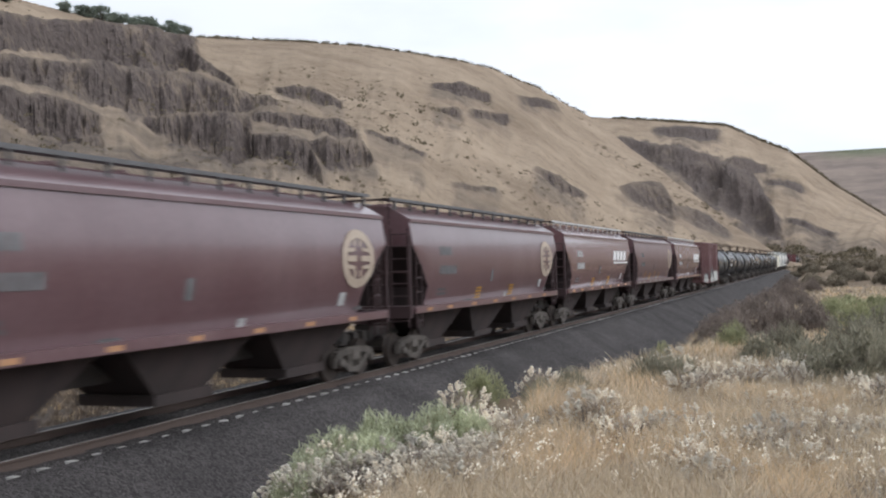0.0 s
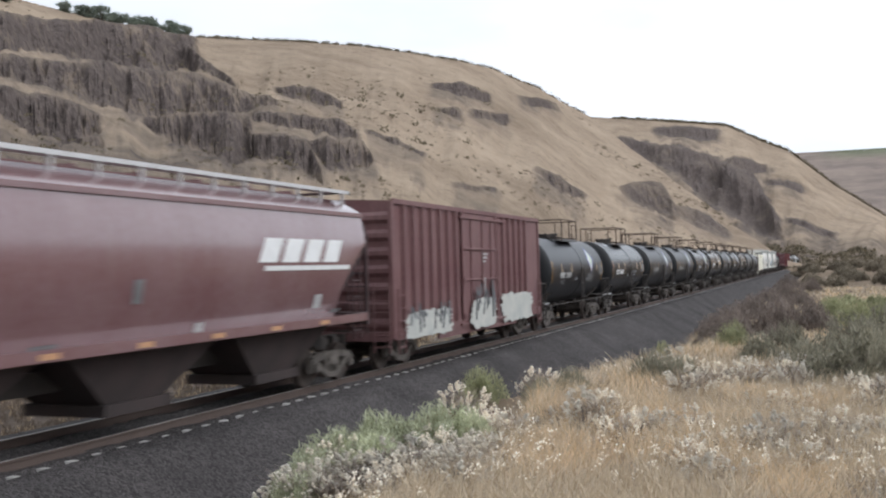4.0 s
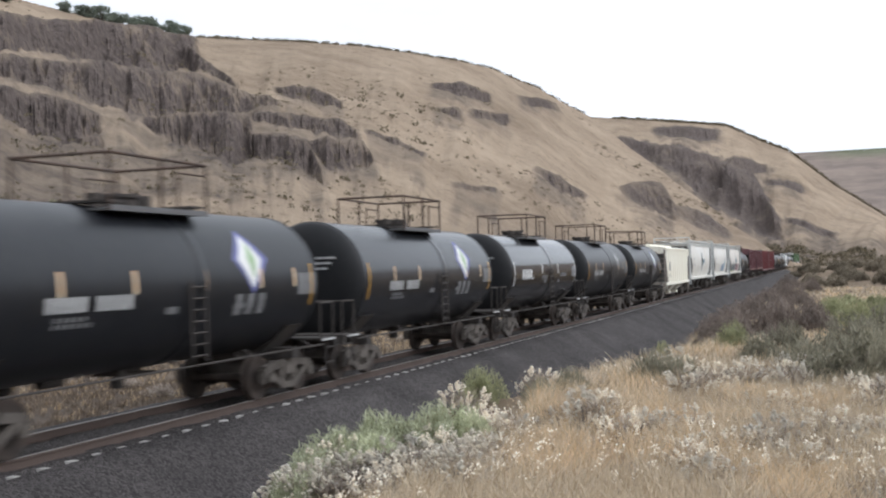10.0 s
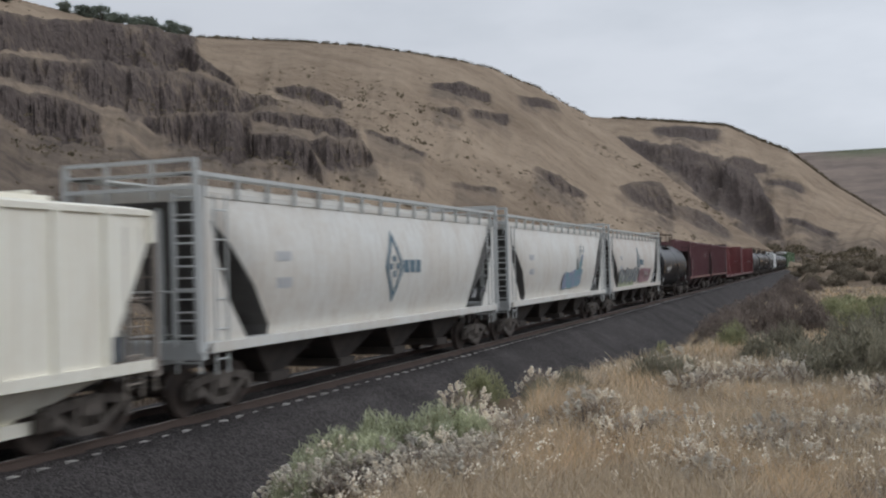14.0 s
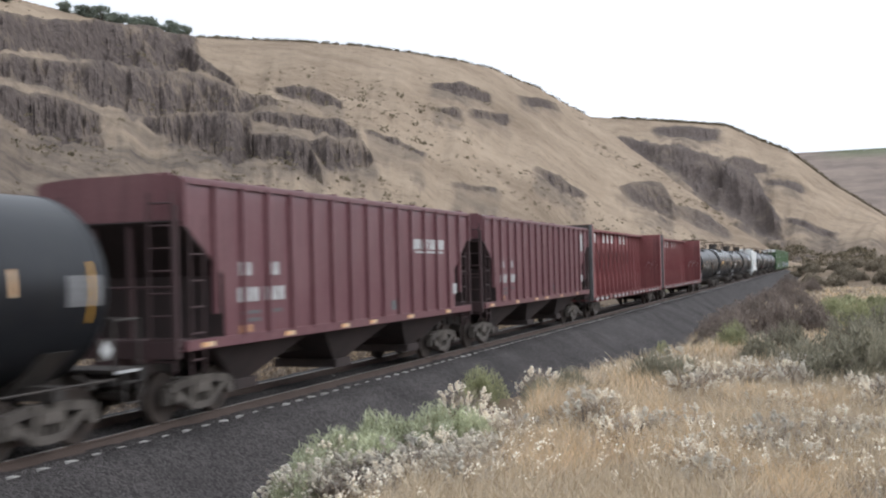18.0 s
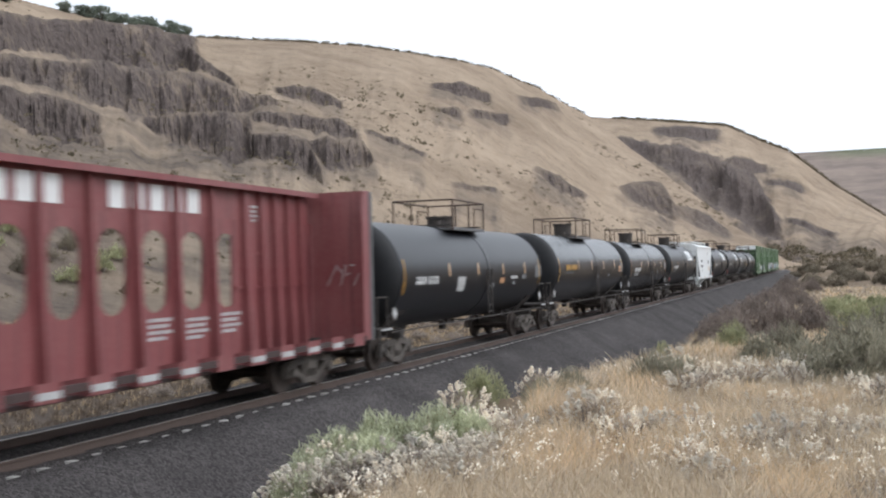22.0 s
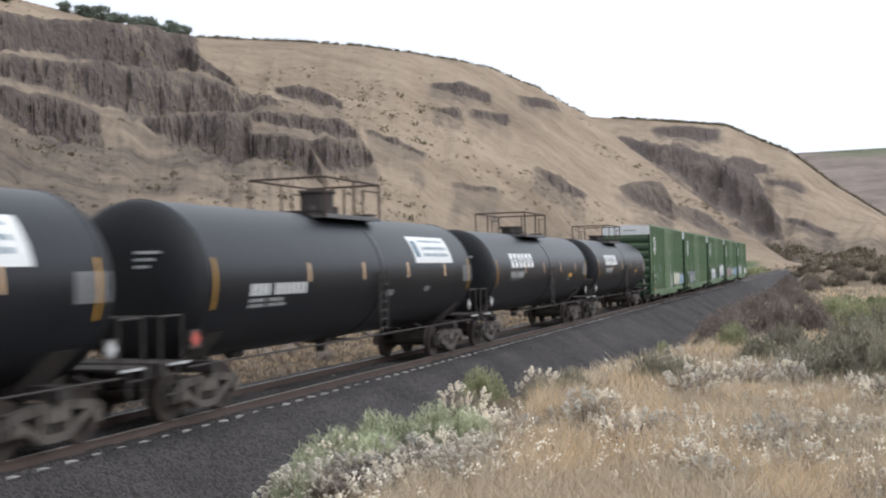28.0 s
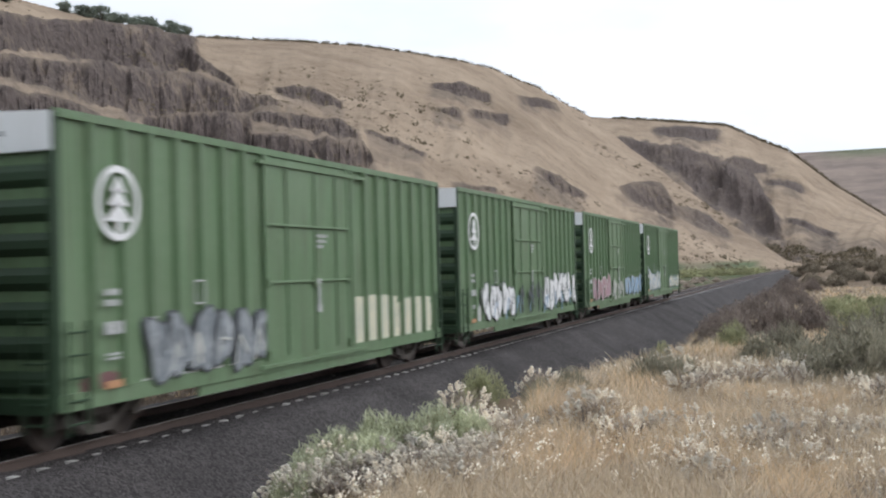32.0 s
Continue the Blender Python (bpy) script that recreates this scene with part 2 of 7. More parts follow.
def hill_height(a, r, x, y):
    rf = np.interp(a, column(HILL, 0), column(HILL, 1))
    rc = np.interp(a, column(HILL, 0), column(HILL, 2))
    zc = np.interp(a, column(HILL, 0), column(HILL, 3)) + EYE[2]
    t = (r - rf) / (rc - rf)
    z = zc * np.clip(t, 0, 1) ** 1.12
    z = np.where(t > 1, zc - (r - rc) * np.where(a < 12.5, 0.3, 0.02), z)
    z = z + np.clip(t, 0, 1) * (1 - np.clip(t, 0, 1)) * 4 * (2.6 * fbm(x / 60, y / 60, 4, 21) + 0.8 * fbm(x / 14, y / 14, 4, 22) + 2.6 * fbm(a / 1.9 + r / 260, r / 150, 4, 23))
    return np.where(t > 0, z, -50), t


def spur_height(a, r, x, y):
    zc = np.interp(a, column(SPUR, 0), column(SPUR, 1)) + EYE[2]
    rf = 470 + 60 * fbm(a / 2.2, a * 0 + 3.3, 3, 31)
    t = (r - rf) / (850 - rf)
    z = zc * np.clip(t, 0, 1) ** 1.05
    z = np.where(t > 1, zc - (r - 850) * 0.25, z)
    k = np.clip(t, 0, 1) * (1 - np.clip(t, 0, 1)) * 4
    z = z + k * (9.0 * fbm(a / 1.7 + t * 1.2, t * 0.8, 4, 33) + 2.0 * fbm(x / 20, y / 20, 4, 34))
    return np.where(t > 0, z, -50), t


def far_height(a, r, x, y):
    t = (r - 1300) / 1300
    return np.where(t > 0, 254 * np.clip(t, 0, 1) ** 1.1 + 14 * np.clip(t, 0, 1) * (1 - np.clip(t, 0, 1)) * 4 * fbm(x / 180, y / 180, 5, 41), -50)


# basalt bands of the near hill, each as (bearing, share of the hill's height at its rim, the same at its foot) from its left to its right end
CLIFF = [[(43.6, 0.744, 0.524), (40.9, 0.812, 0.581), (38.5, 0.875, 0.625), (35.7, 0.96, 0.626), (32.9, 0.94, 0.671)],
         [(33.4, 0.865, 0.736), (30.9, 0.604, 0.577)],
         [(43.6, 0.496, 0.401), (40.7, 0.542, 0.429), (38.2, 0.584, 0.393), (35.7, 0.604, 0.372), (33.1, 0.641, 0.396), (30.8, 0.568, 0.429), (28.6, 0.491, 0.457)],
         [(35.8, 0.37, 0.351), (33.5, 0.394, 0.272), (31.4, 0.398, 0.228), (29.9, 0.402, 0.248)],
         [(43.6, 0.366, 0.301), (41.3, 0.382, 0.263), (39.4, 0.384, 0.259), (37.7, 0.349, 0.289)],
         [(39.7, 0.275, 0.253), (37.8, 0.284, 0.245)]]
SPURS = [[(30.2, 0.326, 0.252), (28.4, 0.325, 0.247), (27.1, 0.313, 0.226), (26.3, 0.212, 0.189)],
         [(30.1, 0.414, 0.384), (27.2, 0.416, 0.345), (25.4, 0.413, 0.342), (24.4, 0.369, 0.328)],
         [(27.1, 0.322, 0.297), (26.0, 0.324, 0.219), (24.1, 0.332, 0.232), (23.4, 0.267, 0.256)],
         [(28.7, 0.581, 0.548), (26.9, 0.583, 0.49), (25.2, 0.525, 0.483)],
         [(23.7, 0.379, 0.364), (22.3, 0.358, 0.323), (20.9, 0.311, 0.295)]]
PATCHES = [[(20.4, 0.732, 0.713), (18.6, 0.771, 0.655), (17.1, 0.725, 0.655)],
           [(20.1, 0.557, 0.524), (18.8, 0.563, 0.503)],
           [(18.2, 0.584, 0.543), (16.2, 0.609, 0.541)],
           [(15.5, 0.814, 0.735), (13.5, 0.93, 0.857)],
           [(14.8, 0.338, 0.323), (13.5, 0.33, 0.25), (12.2, 0.287, 0.266)],
           [(10.4, 0.426, 0.403), (9.3, 0.606, 0.39), (8.1, 0.78, 0.385), (7.5, 0.665, 0.41)],
           [(7.6, 0.602, 0.549), (6.3, 0.746, 0.464), (4.7, 0.79, 0.566)],
           [(19.3, 0.224, 0.211), (16.9, 0.224, 0.199)]]
FAR_BANDS = [[(8.3, 0.913, 0.852), (7.2, 0.94, 0.806), (5.1, 0.94, 0.814)],
             [(10.3, 0.81, 0.747), (8.7, 0.762, 0.605), (6.9, 0.713, 0.487), (4.9, 0.665, 0.428)],
             [(7.2, 0.574, 0.463), (5.4, 0.61, 0.275), (3.5, 0.64, 0.177), (2.1, 0.27, 0.124)],
             [(5.2, 0.632, 0.561), (3.5, 0.727, 0.588), (2.6, 0.744, 0.673)],
             [(2.9, 0.592, 0.55), (1.0, 0.651, 0.545)],
             [(1.8, 0.3, 0.251), (-0.5, 0.289, 0.206)]]


def cliffs(a, q, table, seed, tier=0.11, strength=0.72):
    """Gathers the slope into upright columned faces within the bands; gives the new share of the height, how much rock shows and where scree lies."""
    rock, skirt = np.zeros_like(a), np.zeros_like(a)
    columns = 0.9 * fbm(a * 1.7, q * 16, 5, seed + 1, 0.7) + 0.22 * (value_noise(a * 8.3, q * 26, seed + 2) - 0.5)
    for k, band in enumerate(table):
        rows = sorted(band)
        lo, hi = rows[0][0], rows[-1][0]
        top = np.interp(a, column(rows, 0), column(rows, 1)) + 0.010 * fbm(a * 1.3 + 5 * k, a * 0 + k, 4, seed + 6)
        low = np.interp(a, column(rows, 0), column(rows, 2)) + 0.022 * fbm(a * 1.1 + 9 * k, a * 0 - k, 5, seed + 7, 0.65)
        c, w = (top + low) / 2, np.maximum((top - low) / 2, 0.007)
        dq = (q - c) / w
        rag = fbm(a * 2.6 + 7 * k, q * 22 - 3 * k, 5, seed + 3, 0.6)
        ends = smooth01((a - lo) / 0.5 + 0.6 + 0.8 * rag) * smooth01((hi - a) / 0.5 + 0.6 + 0.8 * rag)
        g = ends * smooth01((1.12 - np.abs(dq) + 0.55 * rag) * 4.5)
        skirt = np.maximum(skirt, ends * smooth01((1.5 - np.where(dq < 0, -dq * np.minimum(1, w / 0.05) * 0.55, dq * 1.2) + 0.9 * rag) * 1.2))
        n = min(5, max(1, round(sum(b[1] - b[2] for b in band) / len(band) / 2 / tier)))
        u = np.clip((dq + 1) / 2 + (0.11 * fbm(a * 0.8 + 13 * k, q * 7, 4, seed + 4) + 0.007 * columns / np.maximum(w, 0.02) ) * np.clip(1 - dq * dq, 0, 1) * 1.6, 0, 1) * n
        step = np.floor(u)
        s = -1 + 2 * (step + smooth01((u - step - 0.2) / 0.62)) / n
        q = np.where(np.abs(dq) < 1, q + strength * g * (c + w * s - q), q)
        rock = np.maximum(rock, g)
    return q, rock, skirt


def land_sheet():
    az = np.radians(np.concatenate([np.arange(-170, -6, 2.0), np.arange(-6, 47, 0.08), np.arange(47, 190, 2.0)]))
    rr = np.concatenate([[0.0], np.geomspace(0.5, 40, 110)[:-1], np.geomspace(40, 105, 60)[:-1], np.geomspace(105, 470, 270)[:-1], np.geomspace(470, 1000, 90)[:-1], np.geomspace(1000, 4700, 40)])
    A, R = np.meshgrid(az, rr, indexing="ij")
    X, Y = -R * np.sin(A), R * np.cos(A)
    deg = np.degrees(A)
    Z = flat_land(X, Y)
    h, t = hill_height(deg, R, X, Y)
    s, ts = spur_height(deg, R, X, Y)
    f = far_height(deg, R, X, Y)
    # cliffs of columns on both hills
    zc = np.maximum(np.interp(deg, column(HILL, 0), column(HILL, 3)) + EYE[2], 1)
    q, m, sk = cliffs(deg, h / zc, CLIFF + SPURS + PATCHES, 60)
    h = np.where((t > 0) & (t < 1.0), q * zc, h)
    m = m * ((t > 0) & (t < 1.02))
    zs = np.maximum(np.interp(deg, column(SPUR, 0), column(SPUR, 1)) + EYE[2], 1)
    q, ms, sks = cliffs(deg, s / zs, FAR_BANDS, 70, 0.09, 0.58)
    s = np.where((ts > 0) & (ts < 1.0), q * zs, s)
    ms = ms * ((ts > 0) & (ts < 1.02))
    top = np.maximum(np.maximum(h, s), f)
    hill = top > Z
    Z = np.where(hill & (R > 60), np.maximum(Z, top), Z)
    # rock shows on steep faces and blotches of the outcrops
    dz = np.gradient(Z, axis=1) / np.gradient(R, axis=1)
    on_h, on_s = (h >= s) & (h > f), (s > h) & (s > f)
    steep = smooth01((dz - 0.42) / 0.4)
    ledge = fbm(deg * 1.3, R * 0.06, 4, 66)
    rock = np.where(on_h, m * np.clip(steep * 0.7 + 0.62 + 0.45 * ledge, 0, 1), 0) + np.where(on_s, ms * np.clip(steep * 0.6 + 0.85 + 0.4 * ledge, 0, 1), 0)
    rock = np.where(hill, rock, 0)
    # brown scree below the cliffs, old cart tracks on the slope, brush along the feet of the hills
    qh, qs = h / zc, s / zs
    wob = 0.012 * fbm(deg / 2.5, deg * 0 + 1.7, 3, 44)
    bench = sum(np.exp(-((qh - c - wob - 0.0016 * (deg - 36)) / 0.0045) ** 2) for c in (0.155, 0.185, 0.235)) * smooth01((deg - 31) / 4)
    scree = np.where(on_h, sk * 0.8 + 0.95 * smooth01((deg - 26) / 8) * smooth01((0.42 - qh) / 0.25) + 0.75 * bench + 0.5 * smooth01((0.17 - qh) / 0.13), 0)
    scree = np.where(on_s, sks * 1.1 + 1.2 * smooth01((15 - s) / 6), scree)
    scree = np.clip(scree * (0.75 + 0.9 * fbm(X / 9, Y / 9, 4, 45)), 0, 1) * hill
    scree = np.where(~hill & (X < RAIL_X), 0.75 * smooth01((45 - Y) / 22) + 0.25, scree)
    green = np.where(hill, 0, np.where(X > RAIL_X, 0.9, 0.95))
    # amount of painted haze tone, growing with distance
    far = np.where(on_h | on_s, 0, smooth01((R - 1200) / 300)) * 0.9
    crop = np.where(on_h | on_s, 0, smooth01((R - 2420) / 120) * smooth01((1 - deg) / 2.5)) * 0.8
    meadow = smooth01((Y - 120) / 40) * smooth01((RAIL_X - 4 - X) / 4) * np.where(hill, smooth01((3.2 - Z) / 1.2) * (R < 380), 1.0)
    crop = np.maximum(crop, meadow * np.clip(0.62 + 0.8 * fbm(X / 11, Y / 40, 3, 47), 0, 0.95))
    na, nr = A.shape
    verts = np.stack([X, Y, Z], -1).reshape(-1, 3)
    i = np.arange(na)[:, None]; j = np.arange(nr - 1)[None, :]
    i2 = (i + 1) % na
    faces = np.stack([i * nr + j, i2 * nr + j, i2 * nr + j + 1, i * nr + j + 1], -1).reshape(-1, 4)
    me = grid_mesh("ground", verts, faces)
    for key, val in (("rock", rock), ("green", green), ("haze_tone", far), ("crop", crop), ("scree", scree)):
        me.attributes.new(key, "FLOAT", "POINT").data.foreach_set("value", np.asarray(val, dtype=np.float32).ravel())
    ob = place("ground", me, M_GROUND)
    # the soil is rounded, broken rock keeps its edges
    bare = rock.ravel()[faces].mean(1) > 0.4
    me.polygons.foreach_set("use_smooth", ~bare)
    tagged(ob, "dry tan grass hills with dark basalt cliffs and valley floor", "hillside", kind="structure")


# ---------------------------------------------------------------- track
def track():
    prof = [(-6.5, -2.4), (-5.2, -1.2), (-3.2, -0.42), (-1.75, -0.27), (-1.3, -0.2), (-0.98, -0.155), (0.0, -0.15), (1.0, -0.155), (1.04, -0.21), (1.10, -0.21), (1.14, -0.17), (1.5, -0.21), (1.75, -0.27), (4.7, -2.05), (6.2, -2.2), (7.6, -2.45)]
    rng = np.random.RandomState(4)
    ys = np.concatenate([np.arange(-760, -10, 12.0), np.arange(-10, 120, 0.22), np.arange(120, 950, 4.0)])
    xs = np.concatenate([np.arange(-6.5, -1.3, 0.25), np.arange(-1.3, 1.3, 0.06), np.arange(1.3, 7.65, 0.1)])
    zs = np.interp(xs, [p[0] for p in prof], [p[1] for p in prof])
    X, Y = np.meshgrid(xs + RAIL_X, ys, indexing="ij")
    Z = np.repeat(zs[:, None], len(ys), 1) + rng.uniform(-0.02, 0.018, X.shape) + 0.02 * fbm(X / 1.2, Y / 1.2, 3, 71)
    n0, n1 = X.shape
    i = np.arange(n0 - 1)[:, None]; j = np.arange(n1 - 1)[None, :]
    me = grid_mesh("ballast", np.stack([X, Y, Z], -1).reshape(-1, 3),
                   np.stack([i * n1 + j, (i + 1) * n1 + j, (i + 1) * n1 + j + 1, i * n1 + j + 1], -1).reshape(-1, 4))
    tagged(place("ballast", me, M_BALLAST), "dark crushed basalt ballast bed under the rails", "ballast", kind="structure")
    # rails: foot, web and head
    rail = tagged(new("track"), "single railway track, rusty rails on concrete ties", "track", kind="structure")
    for side in (-1, 1):
        cx = RAIL_X + side * 0.755
        prof = [(-0.07, -0.172), (0.07, -0.172), (0.07, -0.16), (0.012, -0.14), (0.012, -0.045), (0.036, -0.035), (0.036, -0.006),
                (0.028, 0.0), (-0.028, 0.0), (-0.036, -0.006), (-0.036, -0.035), (-0.012, -0.045), (-0.012, -0.14), (-0.07, -0.16)]
        bm = bmesh.new()
        loft(bm, [[(cx + x, y, z) for x, z in prof] for y in np.linspace(-760, 950, 40)])
        part("rail", bm, M_RAIL, rail, "rust-brown steel rail")
        bm = bmesh.new()
        loft(bm, [[(cx + x, y, z) for x, z in ((-0.026, -0.004), (0.026, -0.004), (0.024, 0.003), (-0.024, 0.003))] for y in (-760, 950)])
        part("rail_head", bm, M_RAILTOP, rail, "bright worn rail head")
    return rail


def ties(rail):
    """Concrete ties; those near the viewer are single pieces."""
    bm = bmesh.new()
    prof = [(-0.11, -0.02), (0.11, -0.02), (0.11, 0.0), (0.075, 0.06), (-0.075, 0.06), (-0.11, 0.0)]
    loft(bm, [[(x, p, z - (0.03 if abs(x) < 0.4 else 0.0)) for p, z in prof] for x in (-1.12, -0.9, -0.5, -0.2, 0.2, 0.5, 0.9, 1.12)])
    me = bpy.data.meshes.new("tie"); bmesh.ops.recalc_face_normals(bm, faces=bm.faces); bm.to_mesh(me); bm.free()
    rng = random.Random(3)
    pitch = 0.626
    for k in range(300):
        place("tie", me, M_TIE, rail, at=pose(RAIL_X + rng.uniform(-0.02, 0.02), 4 + k * pitch, -0.232, 0, 0, rng.uniform(-0.4, 0.4)))
    n = len(me.vertices)
    co = np.empty(n * 3, dtype=np.float32); me.vertices.foreach_get("co", co); co = co.reshape(-1, 3)
    fs = [tuple(p.vertices) for p in me.polygons]
    verts, faces = [], []
    for k in list(range(-120, 0)) + list(range(300, 760)):
        base = len(verts) * n
        verts.append(co + np.array([RAIL_X, 4 + k * pitch, -0.232]))
        faces += [tuple(v + base for v in f) for f in fs]
    far = bpy.data.meshes.new("far_ties"); far.from_pydata(np.concatenate(verts).tolist(), [], faces)
    place("far_ties", far, M_TIE, rail)["kind"] = "stuff"


land_sheet()
RAIL = track()

# ---------------------------------------------------------------- freight cars: paint
M_TRUCK = material("dusty_cast_steel", (0.17, 0.148, 0.13), (0.075, 0.064, 0.057), 0.85, 0.2, scale=2.5, amount=0.9, fine=14, bump=0.3)
M_WHEEL = material("wheel_steel", (0.085, 0.065, 0.055), (0.035, 0.03, 0.028), 0.7, 0.5, scale=3, amount=0.8, bump=0.2)
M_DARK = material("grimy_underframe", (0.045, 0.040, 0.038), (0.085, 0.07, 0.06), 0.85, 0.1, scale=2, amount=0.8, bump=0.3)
M_IRON = material("weathered_iron", (0.07, 0.055, 0.048), (0.13, 0.075, 0.05), 0.8, 0.3, scale=3, amount=0.8, bump=0.2)
M_BROWN = material("mineral_brown_paint", (0.175, 0.082, 0.088), (0.27, 0.175, 0.18), 0.26, scale=0.5, amount=0.6, fine=9, bump=0.04, bump_scale=5, spec=1.0, coat=0.7,
                   streak=(0.25, 0.17, 0.15), streak_amount=0.35)
M_BROWN_OLD = material("dull_purple_brown_paint", (0.128, 0.064, 0.070), (0.205, 0.130, 0.138), 0.32, scale=0.5, amount=0.65, fine=9, bump=0.04, bump_scale=5, spec=0.9, coat=0.35,
                       streak=(0.10, 0.055, 0.055), streak_amount=0.4)
M_BROWN_DULL = material("faded_brown_paint", (0.155, 0.068, 0.070), (0.24, 0.14, 0.132), 0.6, scale=0.6, amount=0.6, fine=11, bump=0.1, bump_scale=6,
                        streak=(0.09, 0.045, 0.04), streak_amount=0.5)
M_RIBBED = material("oxide_brown_paint", (0.155, 0.064, 0.073), (0.23, 0.125, 0.130), 0.40, scale=0.7, amount=0.5, fine=10, bump=0.08, bump_scale=6,
                    streak=(0.07, 0.03, 0.03), streak_amount=0.5)
M_RED = material("faded_red_paint", (0.215, 0.055, 0.058), (0.30, 0.135, 0.13), 0.5, scale=0.6, amount=0.55, fine=10, bump=0.08, bump_scale=6,
                 streak=(0.10, 0.035, 0.035), streak_amount=0.6)
M_GREEN = material("leaf_green_paint", (0.120, 0.200, 0.100), (0.185, 0.255, 0.155), 0.5, scale=0.5, amount=0.6, fine=9, bump=0.07, bump_scale=5,
                   streak=(0.075, 0.075, 0.045), streak_amount=0.6)
# darker copy of the green for car ends, with the gap's shade in its colour
M_GREEN_SHADE = material("shaded_green_paint", (0.026, 0.058, 0.026), (0.018, 0.036, 0.018), 0.65, scale=0.8, amount=0.6, bump=0.08)
M_WHITE = material("off_white_paint", (0.78, 0.79, 0.76), (0.62, 0.55, 0.46), 0.5, scale=0.4, amount=0.6, fine=9, bump=0.05, bump_scale=5,
                   streak=(0.36, 0.27, 0.2), streak_amount=0.35)
M_RUSTWHITE = material("rust_streaked_white_paint", (0.70, 0.69, 0.65), (0.55, 0.48, 0.41), 0.6, scale=0.45, amount=0.55, fine=8, bump=0.07, bump_scale=5,
                       streak=(0.42, 0.24, 0.15), streak_amount=0.5)
M_GREYWHITE = material("pale_grey_paint", (0.60, 0.62, 0.61), (0.44, 0.45, 0.44), 0.5, scale=0.6, amount=0.5, fine=9, bump=0.05, streak=(0.3, 0.27, 0.23), streak_amount=0.3)
M_CREAM = material("cream_paint", (0.93, 0.91, 0.81), (0.84, 0.78, 0.64), 0.6, scale=0.5, amount=0.5, fine=9, bump=0.07, streak=(0.45, 0.33, 0.2), streak_amount=0.3)
M_CLEAN = material("clean_white_paint", (0.80, 0.82, 0.82), (0.68, 0.69, 0.68), 0.45, scale=0.5, amount=0.4, bump=0.04, streak=(0.42, 0.4, 0.36), streak_amount=0.25)
M_BLACK = material("dusty_black_tank_paint", (0.011, 0.0125, 0.0155), (0.019, 0.020, 0.024), 0.36, scale=0.45, amount=0.7, fine=7, bump=0.03, bump_scale=4, spec=0.33,
                   streak=(0.026, 0.025, 0.024), streak_amount=0.5)
# tank heads darker and duller than the shells, painting in their shade
M_HEAD = material("shaded_matt_black_paint", (0.010, 0.0105, 0.012), (0.018, 0.018, 0.019), 0.6, scale=0.6, amount=0.8, fine=7, bump=0.04, bump_scale=4, spec=0.3)
M_SATIN = material("grey_black_tank_paint", (0.012, 0.0135, 0.0175), (0.023, 0.025, 0.029), 0.26, scale=0.45, amount=0.7, fine=7, bump=0.025, bump_scale=4, spec=0.48,
                   streak=(0.045, 0.043, 0.04), streak_amount=0.5)
M_GLOSS = material("glossy_black_tank_paint", (0.012, 0.013, 0.016), (0.022, 0.022, 0.024), 0.16, scale=0.4, amount=0.6, fine=7, bump=0.02, bump_scale=3, spec=0.8,
                   streak=(0.03, 0.028, 0.026), streak_amount=0.3)
M_GALV = material("galvanised_grating", (0.62, 0.62, 0.62), (0.45, 0.43, 0.42), 0.55, 0.2, scale=3, bump=0.1)
M_GREYIRON = material("dull_grey_iron", (0.16, 0.16, 0.165), (0.09, 0.085, 0.08), 0.6, 0.3, scale=3, bump=0.1)
# shade of the sloped hopper ends, put into the colour of their sheets
M_SLOPE = material("shade_brown_sheet", (0.045, 0.030, 0.029), (0.025, 0.02, 0.019), 0.85, scale=1.5, amount=0.8, bump=0.1)
M_SLOPE_GREY = material("shade_grey_sheet", (0.15, 0.148, 0.145), (0.08, 0.075, 0.07), 0.8, scale=1.5, amount=0.8, bump=0.1)
# bays coloured dark to stand for the shade beneath the car
M_BELLY = material("shaded_hopper_bay", (0.065, 0.045, 0.042), (0.03, 0.025, 0.024), 0.85, scale=1.2, amount=0.8, bump=0.1)
# dark floor tone, used on the side sill as painted shade between pockets
M_DECK = material("deck_and_gap_shade", (0.075, 0.045, 0.042), (0.04, 0.03, 0.028), 0.9, scale=1.5, amount=0.8, bump=0.3)
M_YELLOW = material("amber_reflector", (0.62, 0.33, 0.05), (0.42, 0.24, 0.06), 0.4, scale=3, bump=0.02)
M_ORANGE = material("faded_orange_reflector", (0.52, 0.27, 0.13), (0.4, 0.24, 0.16), 0.5, scale=3, bump=0.02)
M_REFLECTOR = material("sun_bleached_reflector", (0.78, 0.64, 0.46), (0.72, 0.38, 0.16), 0.4, scale=2, amount=1.0, fine=12, bump=0.02)
M_STENCIL = material("white_stencil_paint", (0.55, 0.55, 0.54), (0.30, 0.30, 0.30), 0.6, scale=4, amount=0.7, bump=0.02)
M_BRIGHT = material("bright_white_lettering", (0.80, 0.80, 0.79), (0.6, 0.6, 0.58), 0.5, scale=3, amount=0.5, bump=0.02)
M_FADED = material("worn_grey_stencil_paint", (0.20, 0.20, 0.205), (0.10, 0.10, 0.10), 0.65, scale=4, amount=0.8, bump=0.02)
M_PALEMARK = material("faint_grey_stencil_paint", (0.48, 0.50, 0.52), (0.6, 0.6, 0.6), 0.6, scale=4, amount=0.7, bump=0.02)
M_EMBLEM = material("cream_emblem_paint", (0.50, 0.41, 0.32), (0.38, 0.29, 0.23), 0.6, scale=3, amount=0.6, bump=0.02)
M_BLUE = material("violet_blue_paint", (0.11, 0.12, 0.30), (0.16, 0.17, 0.34), 0.5, scale=3, bump=0.02)
